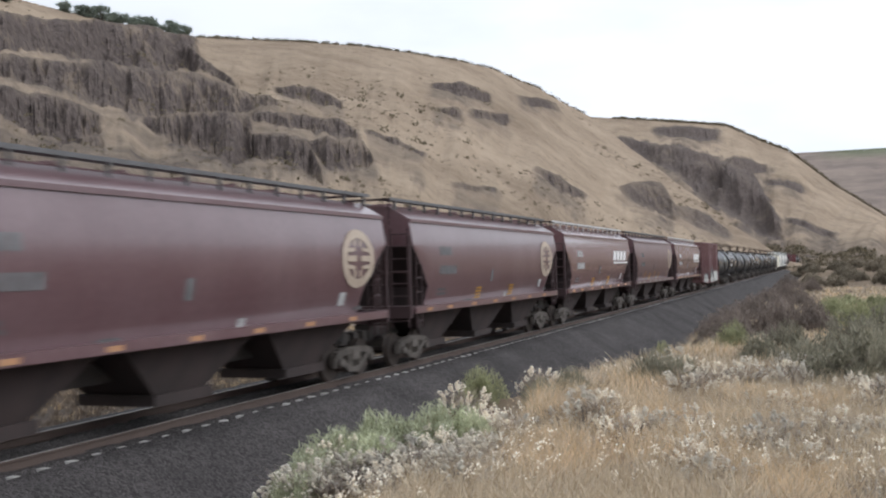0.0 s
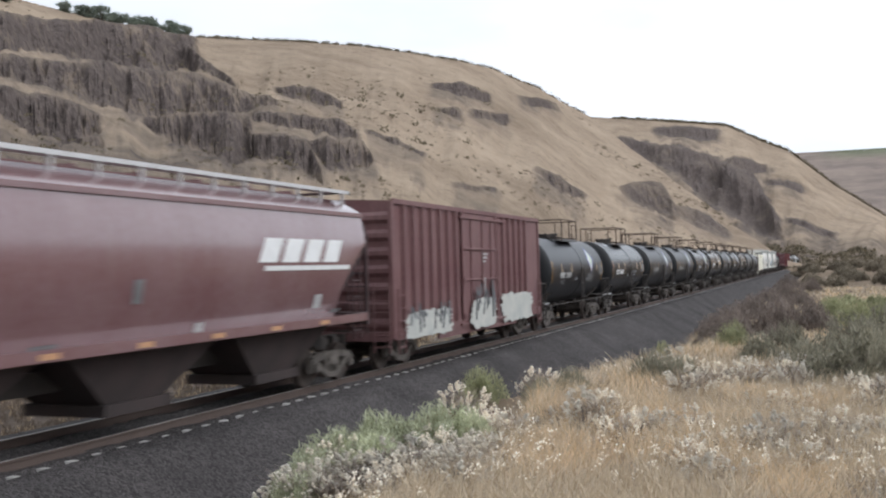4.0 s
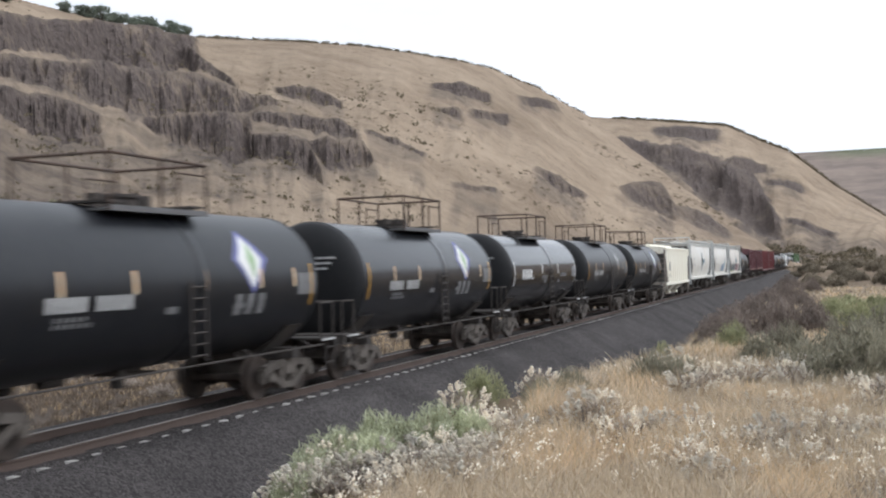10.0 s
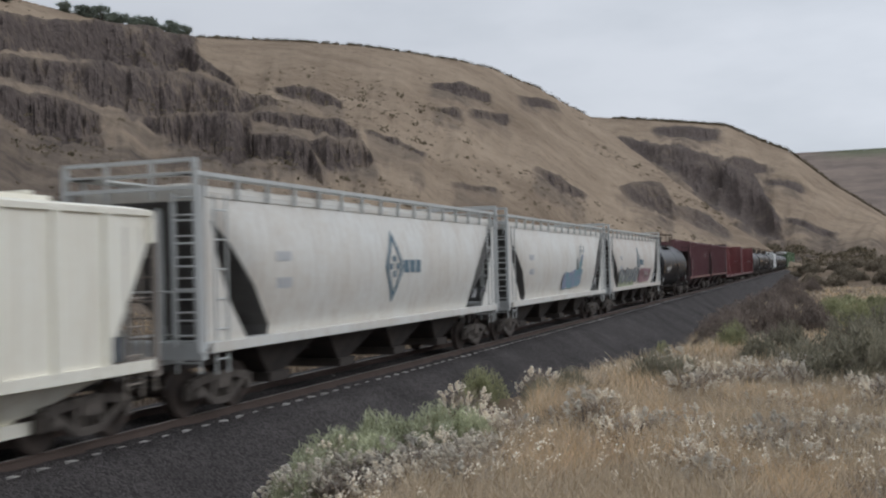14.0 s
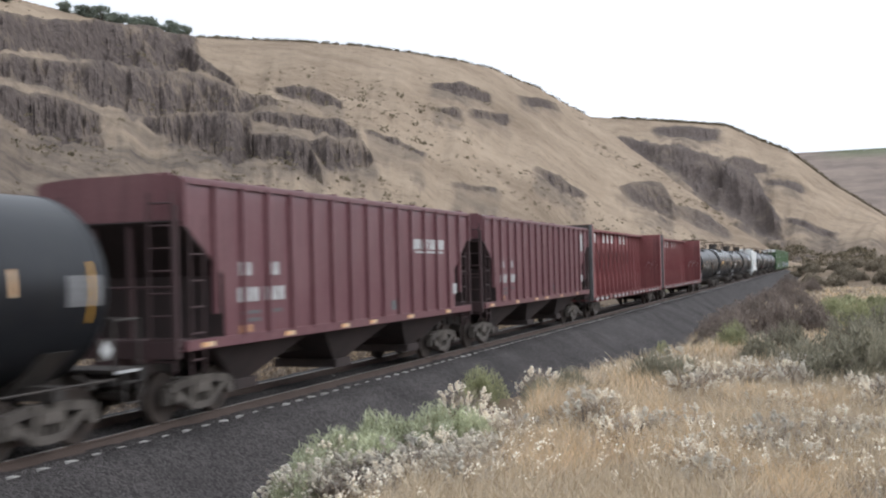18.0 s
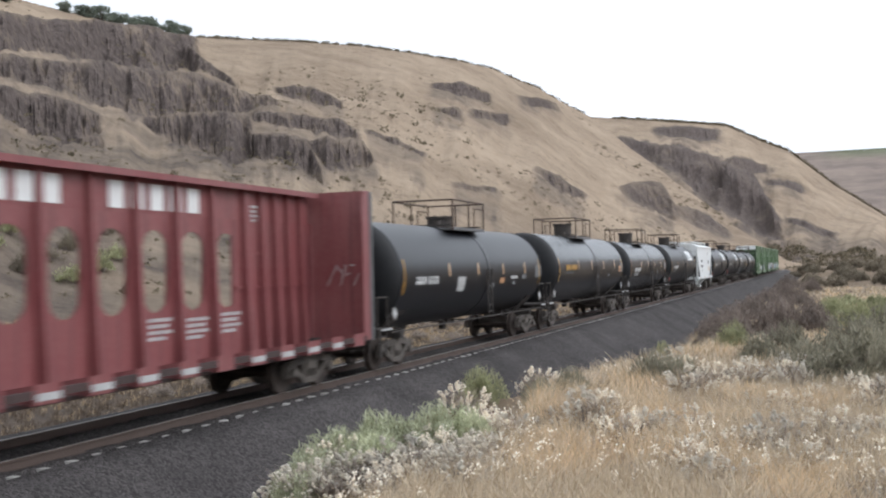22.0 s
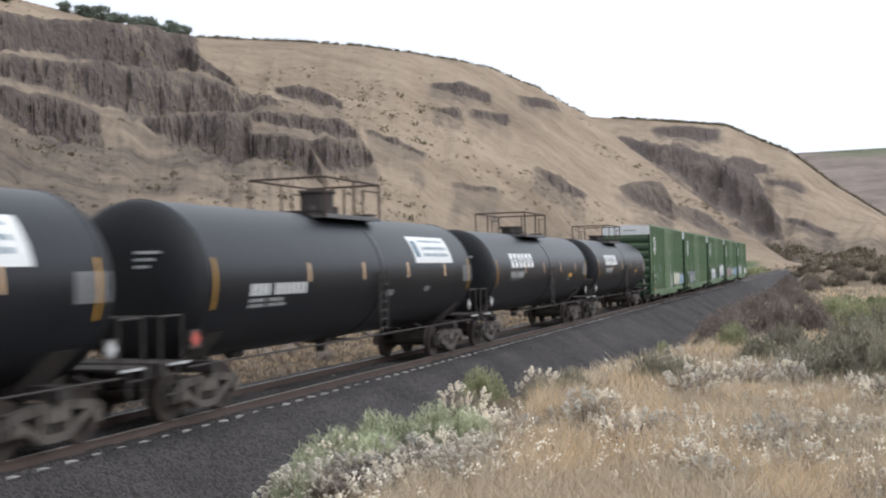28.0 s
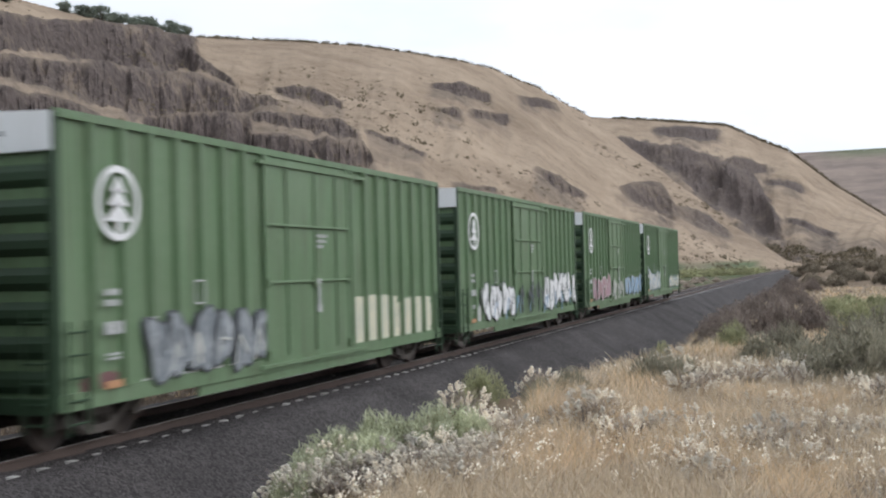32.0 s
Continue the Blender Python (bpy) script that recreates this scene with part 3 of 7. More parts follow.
M_LEAF = material("leaf_green_mark", (0.30, 0.44, 0.24), (0.42, 0.52, 0.36), 0.5, scale=3, bump=0.02)
M_STEELBLUE = material("steel_blue_mark", (0.10, 0.17, 0.22), (0.16, 0.23, 0.27), 0.6, scale=3, bump=0.02)
M_SIGNRED = material("red_placard", (0.5, 0.09, 0.07), (0.4, 0.1, 0.08), 0.5, scale=4, bump=0.02)
# body brown darkened for the end frames: the shade between cars is painted in
M_BROWN_END = material("shaded_brown_end_paint", (0.070, 0.037, 0.038), (0.045, 0.028, 0.028), 0.7, scale=1.2, amount=0.8, bump=0.1)
# end frames of the cream hopper, darker and browner than its sides
M_GREYBROWN_END = material("dull_grey_brown_paint", (0.34, 0.30, 0.26), (0.20, 0.165, 0.14), 0.8, scale=1.0, amount=0.8, bump=0.1)
M_SPRAY_G = material("cream_spray_paint", (0.66, 0.62, 0.47), (0.50, 0.52, 0.42), 0.6, scale=1.2, amount=0.9, fine=6, bump=0.02)
M_SPRAY_H = material("slate_spray_paint", (0.14, 0.16, 0.175), (0.38, 0.40, 0.41), 0.6, scale=2.6, amount=0.9, fine=6, bump=0.02)
M_SPRAY_A = material("pale_spray_paint", (0.56, 0.55, 0.50), (0.40, 0.42, 0.40), 0.6, scale=1.4, amount=0.9, fine=6, bump=0.02)
M_SPRAY_B = material("black_spray_paint", (0.05, 0.055, 0.06), (0.14, 0.15, 0.16), 0.6, scale=2, amount=0.8, fine=6, bump=0.02)
M_SPRAY_C = material("blue_spray_paint", (0.14, 0.27, 0.42), (0.34, 0.44, 0.52), 0.6, scale=2, amount=0.8, fine=6, bump=0.02)
M_SPRAY_D = material("mauve_spray_paint", (0.40, 0.25, 0.30), (0.30, 0.18, 0.17), 0.6, scale=1.2, amount=1.0, fine=6, bump=0.02)
M_SPRAY_E = material("olive_spray_paint", (0.30, 0.36, 0.20), (0.45, 0.46, 0.36), 0.6, scale=1.5, amount=0.9, fine=6, bump=0.02)
M_SPRAY_F = material("teal_spray_paint", (0.16, 0.36, 0.38), (0.32, 0.30, 0.44), 0.6, scale=1.2, amount=1.0, fine=6, bump=0.02)

# ---------------------------------------------------------------- freight cars: shared pieces
# Each car stands at the origin, rail tops at z = 0; y runs along it (its leading end at -y), +x is the side towards the viewer.
MESHES = {}
CARS = []


def piece(name, key, mat, parent, make, label="", at=None, smooth=False):
    """A part whose mesh is made once for a key and shared by all cars alike."""
    k = (name, key, mat.name)
    if k not in MESHES:
        bm = bmesh.new()
        make(bm)
        bmesh.ops.recalc_face_normals(bm, faces=bm.faces)
        me = bpy.data.meshes.new(name)
        bm.to_mesh(me)
        bm.free()
        me.materials.append(mat)
        if smooth:
            me.polygons.foreach_set("use_smooth", np.ones(len(me.polygons), dtype=bool))
            me.set_sharp_from_angle(angle=radians(35))
        MESHES[k] = me
    ob = place(name, MESHES[k], None, parent, label, at=at)
    if name in ("lettering", "head_stencil", "stencil_mark", "stencil_rows", "banner_print", "door_bars", "door_stencil", "end_stencil", "end_ladder_set"):
        ob["kind"] = "stuff"
    return ob


def bar(bm, x, a, b, w, d):
    """A member in the plane x, from a to b (y, z), w deep in that plane and d thick across it."""
    a, b = Vector((x, *a)), Vector((x, *b))
    u = (b - a).normalized()
    v = Vector((1, 0, 0)).cross(u).normalized()
    m = Matrix.Translation((a + b) / 2) @ Matrix((Vector((1, 0, 0)), u, v)).transposed().to_4x4()
    bmesh.ops.create_cube(bm, size=1.0, matrix=m @ Matrix.Diagonal((d, (b - a).length + w * 0.5, w, 1)))


def side_frame(bm):
    for s in (-1, 1):
        bar(bm, 0, (s * 0.95, 0.63), (s * 0.42, 0.70), 0.15, 0.16)
        bar(bm, 0, (s * 0.42, 0.70), (0, 0.72), 0.14, 0.16)
        bar(bm, 0, (s * 0.80, 0.56), (s * 0.32, 0.25), 0.13, 0.15)
        bar(bm, 0, (s * 0.32, 0.25), (0, 0.23), 0.13, 0.17)
        bar(bm, 0, (s * 0.30, 0.27), (s * 0.30, 0.68), 0.10, 0.13)
        bar(bm, 0, (s * 1.06, 0.62), (s * 1.06, 0.36), 0.08, 0.15)
        disc(bm, 0.05, s * 0.89, 0.457, 0.105, 0.2, "X", 12)
        for k in (-0.16, 0.0, 0.16):
            disc(bm, 0.0, k, 0.40, 0.07, 0.2, "Z", 8)
    box(bm, 0, 0, 0.56, 0.22, 0.44, 0.14)


def wheel(bm):
    prof = [(0.0, 0.16), (0.11, 0.16), (0.13, 0.09), (0.34, 0.045), (0.395, 0.065), (0.457, 0.065), (0.459, -0.03), (0.485, -0.065),
            (0.40, -0.065), (0.36, -0.02), (0.14, 0.01), (0.11, -0.07), (0.0, -0.07)]
    seg = 28
    rings = [[bm.verts.new((px, r * math.cos(a), r * math.sin(a))) for r, px in prof[1:-1]] for a in (2 * math.pi * k / seg for k in range(seg))]
    for i in range(seg):
        for j in range(len(prof) - 3):
            bm.faces.new((rings[i][j], rings[i][j + 1], rings[(i + 1) % seg][j + 1], rings[(i + 1) % seg][j]))
    bm.faces.new([r[0] for r in rings]); bm.faces.new([r[-1] for r in rings])


def truck(car, y):
    def bolster(bm):
        box(bm, 0, 0, 0.60, 2.2, 0.40, 0.26)
        disc(bm, 0, 0, 0.76, 0.2, 0.08, "Z", 14)
        for s in (-1, 1):
            box(bm, s * 0.1, s * 0.42, 0.42, 1.5, 0.14, 0.16)
            rod(bm, (-0.7, s * 0.5, 0.34), (0.7, s * 0.5, 0.34), 0.04)
    t = piece("truck", 0, M_TRUCK, car, bolster, "dusty cast-steel truck", at=pose(0, y, 0))
    for s in (-1, 1):
        piece("side_frame", 0, M_TRUCK, t, side_frame, at=pose(s * 1.0, 0, 0, 0, 0, 0 if s > 0 else 180))
        piece("axle", 0, M_WHEEL, t, lambda bm: rod(bm, (-0.95, 0, 0), (0.95, 0, 0), 0.08, 10), at=pose(0, s * 0.89, 0.457))
        for q in (-1, 1):
            piece("wheel", 0, M_WHEEL, t, wheel, at=pose(q * 0.755, s * 0.89, 0.459, 0, 0, 0 if q > 0 else 180), smooth=True)
    return t


def coupler(car, y, s):
    def make(bm):
        box(bm, 0, -0.55, 0.86, 0.34, 0.7, 0.3)
        box(bm, 0, -0.05, 0.86, 0.14, 0.5, 0.16)
        box(bm, 0.06, 0.25, 0.86, 0.26, 0.24, 0.3)
        rod(bm, (0.3, -0.3, 0.8), (0.28, 0.0, 0.5), 0.025)
        rod(bm, (0.28, 0.0, 0.5), (0.2, 0.3, 0.45), 0.025)
    piece("coupler", 0, M_DARK, car, make, at=pose(0, y, 0, 0, 0, 0 if s > 0 else 180))


def ladder(bm, x, y, z0, z1, w=0.4, axis="Y", n=None, r=0.018):
    d = Vector((0, w / 2, 0)) if axis == "Y" else Vector((w / 2, 0, 0))
    c = Vector((x, y, 0))
    for s in (-1, 1):
        rod(bm, c + d * s + Vector((0, 0, z0)), c + d * s + Vector((0, 0, z1)), r * 1.3)
    n = n or max(2, int((z1 - z0) / 0.36))
    for k in range(n):
        z = z0 + (z1 - z0) * (k + 0.5) / n
        rod(bm, c - d + Vector((0, 0, z)), c + d + Vector((0, 0, z)), r)


def flat_patch(name, key, mat, car, x, y0, y1, z0, z1, label=""):
    """A thin painted rectangle on an upright side."""
    piece(name, key, mat, car, lambda bm: box(bm, 0, 0, 0, 0.008, y1 - y0, z1 - z0), label, at=pose(x, (y0 + y1) / 2, (z0 + z1) / 2))


def bars(bm, x, y0, z0, counts, w, h, gap=0.35, lead=1.7, lean=0.0):
    """Rows of plain upright bars, as unread lettering."""
    for i, n in enumerate(counts):
        for k in range(n):
            m = Matrix.Translation((x, y0 + k * w * (1 + gap), z0 - i * h * lead))
            vs = box(bm, 0, 0, 0, 0.006, w, h, m)
            for v in vs:
                v.co.y += lean * (v.co.z - (z0 - i * h * lead))


def blob(bm, x, y0, z0, wy, wz, seed, n=60, rough=0.22):
    """A flat, uneven patch of sprayed paint."""
    rng = random.Random(seed)
    pts = []
    for k in range(n):
        a = 2 * math.pi * k / n
        r = 1 - rough * rng.random()
        c, s = math.cos(a), math.sin(a)
        e = (abs(c) ** 7 + abs(s) ** 7) ** (-1 / 7)
        pts.append((x, y0 + wy * r * c * e, z0 + wz * r * s * e))
    f = bm.faces.new([bm.verts.new(p) for p in pts])
    bmesh.ops.extrude_face_region(bm, geom=[f])
    for v in list(f.verts):
        v.co.x += 0.006


def scrawl(bm, x, y0, y1, z0, z1, n, seed, w=0.07):
    """Loose strokes of spray paint, no letters."""
    rng = random.Random(seed)
    for k in range(n):
        y = y0 + (y1 - y0) * (k + rng.random()) / n
        a = (y, z0 + (z1 - z0) * rng.uniform(0, 0.3))
        b = (y + rng.uniform(-0.15, 0.35), z0 + (z1 - z0) * rng.uniform(0.7, 1.0))
        c = (b[0] + rng.uniform(0.1, 0.35), z0 + (z1 - z0) * rng.uniform(0.3, 0.7))
        bar(bm, x, a, b, w * rng.uniform(0.6, 1.3), 0.005 + 0.0007 * (k % 9))
        bar(bm, x, b, c, w * rng.uniform(0.6, 1.3), 0.0055 + 0.0007 * (k % 9))


def tags(bm, x, y0, y1, z0, z1, n, seed, grow=0.0):
    """A row of plump overlapping sprayed shapes, no letters; grow makes the wider layer of their outline."""
    rng = random.Random(seed)
    step = (y1 - y0) / n
    for k in range(n):
        cy, cz = y0 + step * (k + 0.5) + rng.uniform(-0.1, 0.1) * step, (z0 + z1) / 2 + rng.uniform(-0.08, 0.08) * (z1 - z0)
        hy, hz, lean = step * rng.uniform(0.42, 0.56), (z1 - z0) / 2 * rng.uniform(0.8, 1.0), rng.uniform(-0.25, 0.3)
        power, wob, ph = rng.uniform(3.0, 7.0), rng.uniform(0.10, 0.24), rng.uniform(0, 6)
        pts = []
        for i in range(26):
            a = 2 * math.pi * i / 26
            c, d = math.cos(a), math.sin(a)
            e = (abs(c) ** power + abs(d) ** power) ** (-1 / power) * (1 - wob + wob * math.sin(3 * a + ph))
            pts.append((x + 0.0005 * (k % 3), cy + (hy * e + grow) * c + lean * hz * d * e, cz + (hz * e + grow) * d))
        f = bm.faces.new([bm.verts.new(p) for p in pts])
        bmesh.ops.extrude_face_region(bm, geom=[f])
        for v in list(f.verts):
            v.co.x += 0.004


def slots(bm, x, y0, y1, z0, z1, n, seed, w=0.06):
    """Short dark strokes inside such shapes."""
    rng = random.Random(seed)
    step = (y1 - y0) / n
    for k in range(n):
        cy = y0 + step * (k + 0.5) + rng.uniform(-0.08, 0.08) * step
        for q in range(rng.choice((1, 2, 2))):
            b = z0 + (z1 - z0) * rng.uniform(0.18, 0.5)
            t = b + (z1 - z0) * rng.uniform(0.18, 0.38)
            yy = cy + (q - 0.4) * step * rng.uniform(0.1, 0.36)
            bar(bm, x + 0.0006 * q, (yy, b), (yy + rng.uniform(-0.12, 0.12), t), w * rng.uniform(0.7, 1.5), 0.004)


def running_gear(car, length, truck_in, body_mat=None):
    """Trucks, couplers and brake gear of a car that is length metres long between couplings."""
    for s in (-1, 1):
        truck(car, s * (length / 2 - truck_in))
        coupler(car, s * (length / 2 - 0.28), s)


def brake_gear(car, z=0.75, y=1.0):
    def make(bm):
        disc(bm, 0, 0, 0, 0.2, 0.9, "Y", 14)
        disc(bm, 0.5, 0.9, 0.05, 0.13, 0.5, "Y", 12)
        rod(bm, (0.2, -4, 0.1), (0.2, 4, 0.1), 0.025)
        box(bm, 0.3, 0.3, 0.15, 0.2, 0.3, 0.25)
    piece("brake_gear", 0, M_DARK, car, make, at=pose(-0.3, y, z))


# ---------------------------------------------------------------- tank car
def tank_car(y0, y1, r, paint, marks, dome=0.30, seams=(0.0,), label="", stripe=M_YELLOW, truck_in=2.05, rail_len=3.0):
    L = y1 - y0
    car = new("tank_car")
    half = L / 2 - 0.95
    r = r + 0.07
    zc = 0.97 + r
    head = 0.27 * r if r < 1.52 else 0.33 * r

    def arc(yp, ang, rr):
        return (rr * math.sin(ang), yp, zc + rr * math.cos(ang))

    def shell(bm):
        seg = 56
        loft(bm, [[arc(y, 2 * math.pi * i / seg, r) for i in range(seg)] for y in (-half + head, half - head)], cap=False)
    piece("tank", (L, r), paint, car, shell, smooth=True)

    def dished(bm):
        seg, ang = 56, [radians(90 * k / 9) for k in range(10)]
        loft(bm, [[arc(head * math.cos(a) ** 0.8, 2 * math.pi * i / seg, r * max(math.sin(a), 0.02) ** 0.55) for i in range(seg)] for a in ang])
    for s in (-1, 1):
        piece("tank_head", (r,), M_HEAD, car, dished, "matt black dished head, shade put into its colour", at=pose(0, s * (half - head), 0, 0, 0, 0 if s > 0 else 180), smooth=True)

    def strip(bm, ya, yb, a0, a1, lift=0.008, n=8):
        """A curved sheet lying on the shell, by angles from the top."""
        n = max(2, n)
        rows = [[arc(y, radians(a0 + (a1 - a0) * k / n), r + q) for k in range(n + 1)] for y, q in ((ya, lift), (yb, lift))]
        vs = [[bm.verts.new(p) for p in row] for row in rows]
        for k in range(n):
            bm.faces.new((vs[0][k], vs[0][k + 1], vs[1][k + 1], vs[1][k]))

    def band(bm):
        seg = 48
        loft(bm, [[arc(y, 2 * math.pi * i / seg, r + q) for i in range(seg)] for y, q in ((-0.16, -0.01), (-0.12, 0.014), (0.12, 0.014), (0.16, -0.01))])
    for s in seams:
        piece("seam_band", (r,), paint, car, band, at=pose(0, s, 0), smooth=True)
    for s in (-1, 1):
        piece("head_ring", (r, s, L), paint, car, lambda bm: loft(bm, [[arc(y, 2 * math.pi * i / 48, r + q) for i in range(48)] for y, q in ((-0.05, -0.01), (-0.03, 0.012), (0.03, 0.012), (0.05, -0.01))]),
              at=pose(0, s * (half - head), 0))

        def cradle(bm):
            loft(bm, [[(-1.25, y, zc - 0.62 * r), (-0.5, y, 0.85), (0.5, y, 0.85), (1.25, y, zc - 0.62 * r)] for y in (-0.35, 0.35)])
            box(bm, 0, 0, 0.92, 2.5, 0.3, 0.22)
        piece("saddle", (r,), M_DARK, car, cradle, at=pose(0, s * (L / 2 - truck_in), 0))

        def sill(bm):
            box(bm, 0, 0, 0.98, 0.55, 2.7, 0.34)
            box(bm, 0, 0.95, 1.13, 2.7, 0.75, 0.05)
            box(bm, 0, 1.28, 1.04, 2.8, 0.08, 0.22)
            for q in (-1, 1):
                rod(bm, (q * 1.32, 1.25, 1.1), (q * 1.32, 1.25, 1.95), 0.022)
                rod(bm, (q * 1.32, 0.6, 1.1), (q * 1.32, 0.6, 1.95), 0.022)
                rod(bm, (q * 1.32, 0.6, 1.95), (q * 1.32, 1.25, 1.95), 0.022)
                ladder(bm, q * 1.36, 1.0, 0.42, 1.1, 0.4, "Y", 2)
            rod(bm, (-1.32, 1.25, 1.95), (1.32, 1.25, 1.95), 0.022)
        for q in (-1, 1):
            piece("sill_step", 0, M_STENCIL, car, lambda bm: box(bm, 0, 0, 0, 0.03, 0.62, 0.045), "worn white step edge", at=pose(q * 1.415, s * (half + 0.28), 1.12))
        piece("end_sill", 0, M_DARK, car, sill, at=pose(0, s * (half - 0.55), 0, 0, 0, 0 if s > 0 else 180))
    for q in (-1, 1):
        piece("side_rail", (L,), M_DARK, car, lambda bm: (rod(bm, (0, -half, 0), (0, half, 0), 0.020, 8), [rod(bm, (0, k * half * 0.9, 0), (-0.25 , k * half * 0.9, 0.12), 0.025) for k in (-1, -0.5, 0, 0.5, 1)]),
              at=pose(q * 1.40, 0, 1.02, 0, 0, 0 if q > 0 else 180))
        piece("side_ladder", (r,), M_DARK, car, lambda bm: ladder(bm, 0, 0, 1.1, zc + 0.1, 0.46, "Y", 7), at=pose(q * (r + 0.07), 0.35, 0))

    for q in (-1, 1):
        piece("walkway", (r, rail_len), M_GREYIRON, car, lambda bm: (box(bm, 0, 0, zc + r - 0.12, 0.5, rail_len, 0.04), box(bm, 0.25, 0, zc + r - 0.10, 0.03, rail_len, 0.1)), at=pose(q * 0.78, 0, 0, 0, 0, 0 if q > 0 else 180))
        piece("step_plate", (r,), M_DARK, car, lambda bm: box(bm, 0, 0, zc + r + 0.02, 1.9, 0.4, 0.04), at=pose(0, q * (rail_len / 2 - 0.2), 0))

    def railing(bm):
        t, h = zc + r, 0.82
        for e in (-1, 1):
            ye = e * rail_len / 2
            for xx in (-1.02, 0.0, 1.02):
                if xx or e > 0:
                    rod(bm, (xx, ye, t - 0.15), (xx, ye, t + h), 0.028)
            rod(bm, (-1.02, ye, t + h), (1.02, ye, t + h), 0.028)
        for xx in (-1.02, 1.02):
            rod(bm, (xx, -rail_len / 2, t + h), (xx, rail_len / 2, t + h), 0.028)
            rod(bm, (xx, 0, t - 0.15), (xx, 0, t + h), 0.028)
        for xx in (-1.02, 1.02):
            rod(bm, (xx, rail_len * 0.18, t - 0.15), (xx, rail_len * 0.18, t + h * 0.75), 0.02)
            rod(bm, (xx, rail_len * 0.18, t + h * 0.75), (xx, rail_len * 0.5, t + h * 0.75), 0.02)
    piece("railing", (r, rail_len), M_IRON, car, railing, "rust-brown pipe railing")

    def manway(bm):
        t = zc + r
        disc(bm, 0, 0, t - 0.05 + dome / 2, 0.42, dome + 0.1, "Z", 20)
        disc(bm, 0, 0, t + dome + 0.03, 0.47, 0.06, "Z", 20)
        disc(bm, 0, 0.85, t + 0.1, 0.16, 0.3, "Z", 12)
        disc(bm, 0.2, -0.8, t + 0.08, 0.13, 0.25, "Z", 12)
        for k in range(8):
            a = k * math.pi / 4
            disc(bm, 0.44 * math.cos(a), 0.44 * math.sin(a), t + dome + 0.04, 0.045, 0.1, "Z", 6)
    piece("manway", (r, dome), M_DARK, car, manway)

    def outlet(bm):
        box(bm, 0, 0, 1.05, 0.6, 0.7, 0.35)
        disc(bm, 0, 0, 0.82, 0.13, 0.35, "Z", 12)
        rod(bm, (-0.9, 0, 0.95), (0.9, 0, 0.95), 0.03)
    piece("bottom_outlet", 0, M_DARK, car, outlet)
    running_gear(car, L, truck_in)
    brake_gear(car, 0.95, -half + 2.6)
    # painted marks, in metres from the leading end of the tank and degrees from the top
    ys = [v for v in marks.get("stripes", ())]
    for v in ys:
        piece("reflector_stripe", (r, 0), M_REFLECTOR if stripe is not M_BRIGHT else M_BRIGHT, car, lambda bm: strip(bm, -0.045, 0.045, 78, 93, 0.006), at=pose(0, -half + v, 0))
    for v in marks.get("end_stripes", ()):
        piece("end_stripe", (r, stripe.name), stripe, car, lambda bm: strip(bm, -0.032, 0.032, 74, 110, 0.014, 14), at=pose(0, -half + v, 0))
    for i, (v, a, n, w, h, mat) in enumerate(marks.get("letters", ())):
        def lett(bm, n=n, w=w, h=h, a=a):
            for k in range(n):
                s = (k + (0.8 if k > 3 and n > 6 else 0)) * w * 1.2
                da = math.degrees(h / r)
                if h < 0.45:
                    strip(bm, s, s + w * 0.74, a, a + da, 0.006, 3)
                    continue
                for y0b, y1b, a0b, a1b in ((0, 0.32, 0, 1), (0.58, 0.9, 0, 1), (0.32, 0.58, 0, 0.32), (0.32, 0.58, 0.68, 1)):
                    strip(bm, s + w * y0b, s + w * y1b, a + da * a0b, a + da * a1b, 0.006, 3)
        piece("lettering", (r, a, n, w, h), mat, car, lett, at=pose(0, -half + v, 0))
    for v in marks.get("diamond", ()):
        def rhomb(bm, hw, hh, lift, a0):
            n = 14
            prev = None
            for k in range(n + 1):
                s = -1 + 2 * k / n
                w = hw * (1 - abs(s)) + 0.004
                a = radians(a0) + s * hh / r
                cur = (bm.verts.new(arc(-w, a, r + lift)), bm.verts.new(arc(w, a, r + lift)))
                if prev:
                    bm.faces.new((prev[0], prev[1], cur[1], cur[0]))
                prev = cur
        d = piece("diamond_mark", (r,), M_BLUE, car, lambda bm: rhomb(bm, 0.66, 0.70, 0.006, 70), "violet-blue diamond mark", at=pose(0, -half + v, 0))
        piece("diamond_leaf", (r,), M_BRIGHT, car, lambda bm: rhomb(bm, 0.44, 0.56, 0.011, 71), "white leaf shape", at=pose(0.002, -half + v - 0.03, 0))
        piece("diamond_core", (r,), M_LEAF, car, lambda bm: rhomb(bm, 0.15, 0.40, 0.016, 70), "pale green leaf centre", at=pose(0.004, -half + v + 0.02, 0))
    for v in marks.get("outline_diamond", ()):
        def ring(bm):
            for sgn_y in (-1, 1):
                for sgn_a in (-1, 1):
                    n = 6
                    for k in range(n):
                        p = [(sgn_y * w * (1 - (k + q) / n), 72 + sgn_a * math.degrees(1.0 / r) * (k + q) / n, ) for q in (0, 1) for w in (0.48, 0.38)]
                        vs = [bm.verts.new(arc(a, radians(b), r + 0.006)) for a, b in (p[0], p[1], p[3], p[2])]
                        bm.faces.new(vs)
            for a, b in ((0, 0.22), (0, -0.22), (0.2, 0), (-0.2, 0)):
                strip(bm, a - 0.1, a + 0.1, 72 + math.degrees((b - 0.1) / r), 72 + math.degrees((b + 0.1) / r), 0.008, 3)
        piece("diamond_mark", (r, 1), M_STENCIL, car, ring, "white outlined diamond mark", at=pose(0, -half + v, 0))
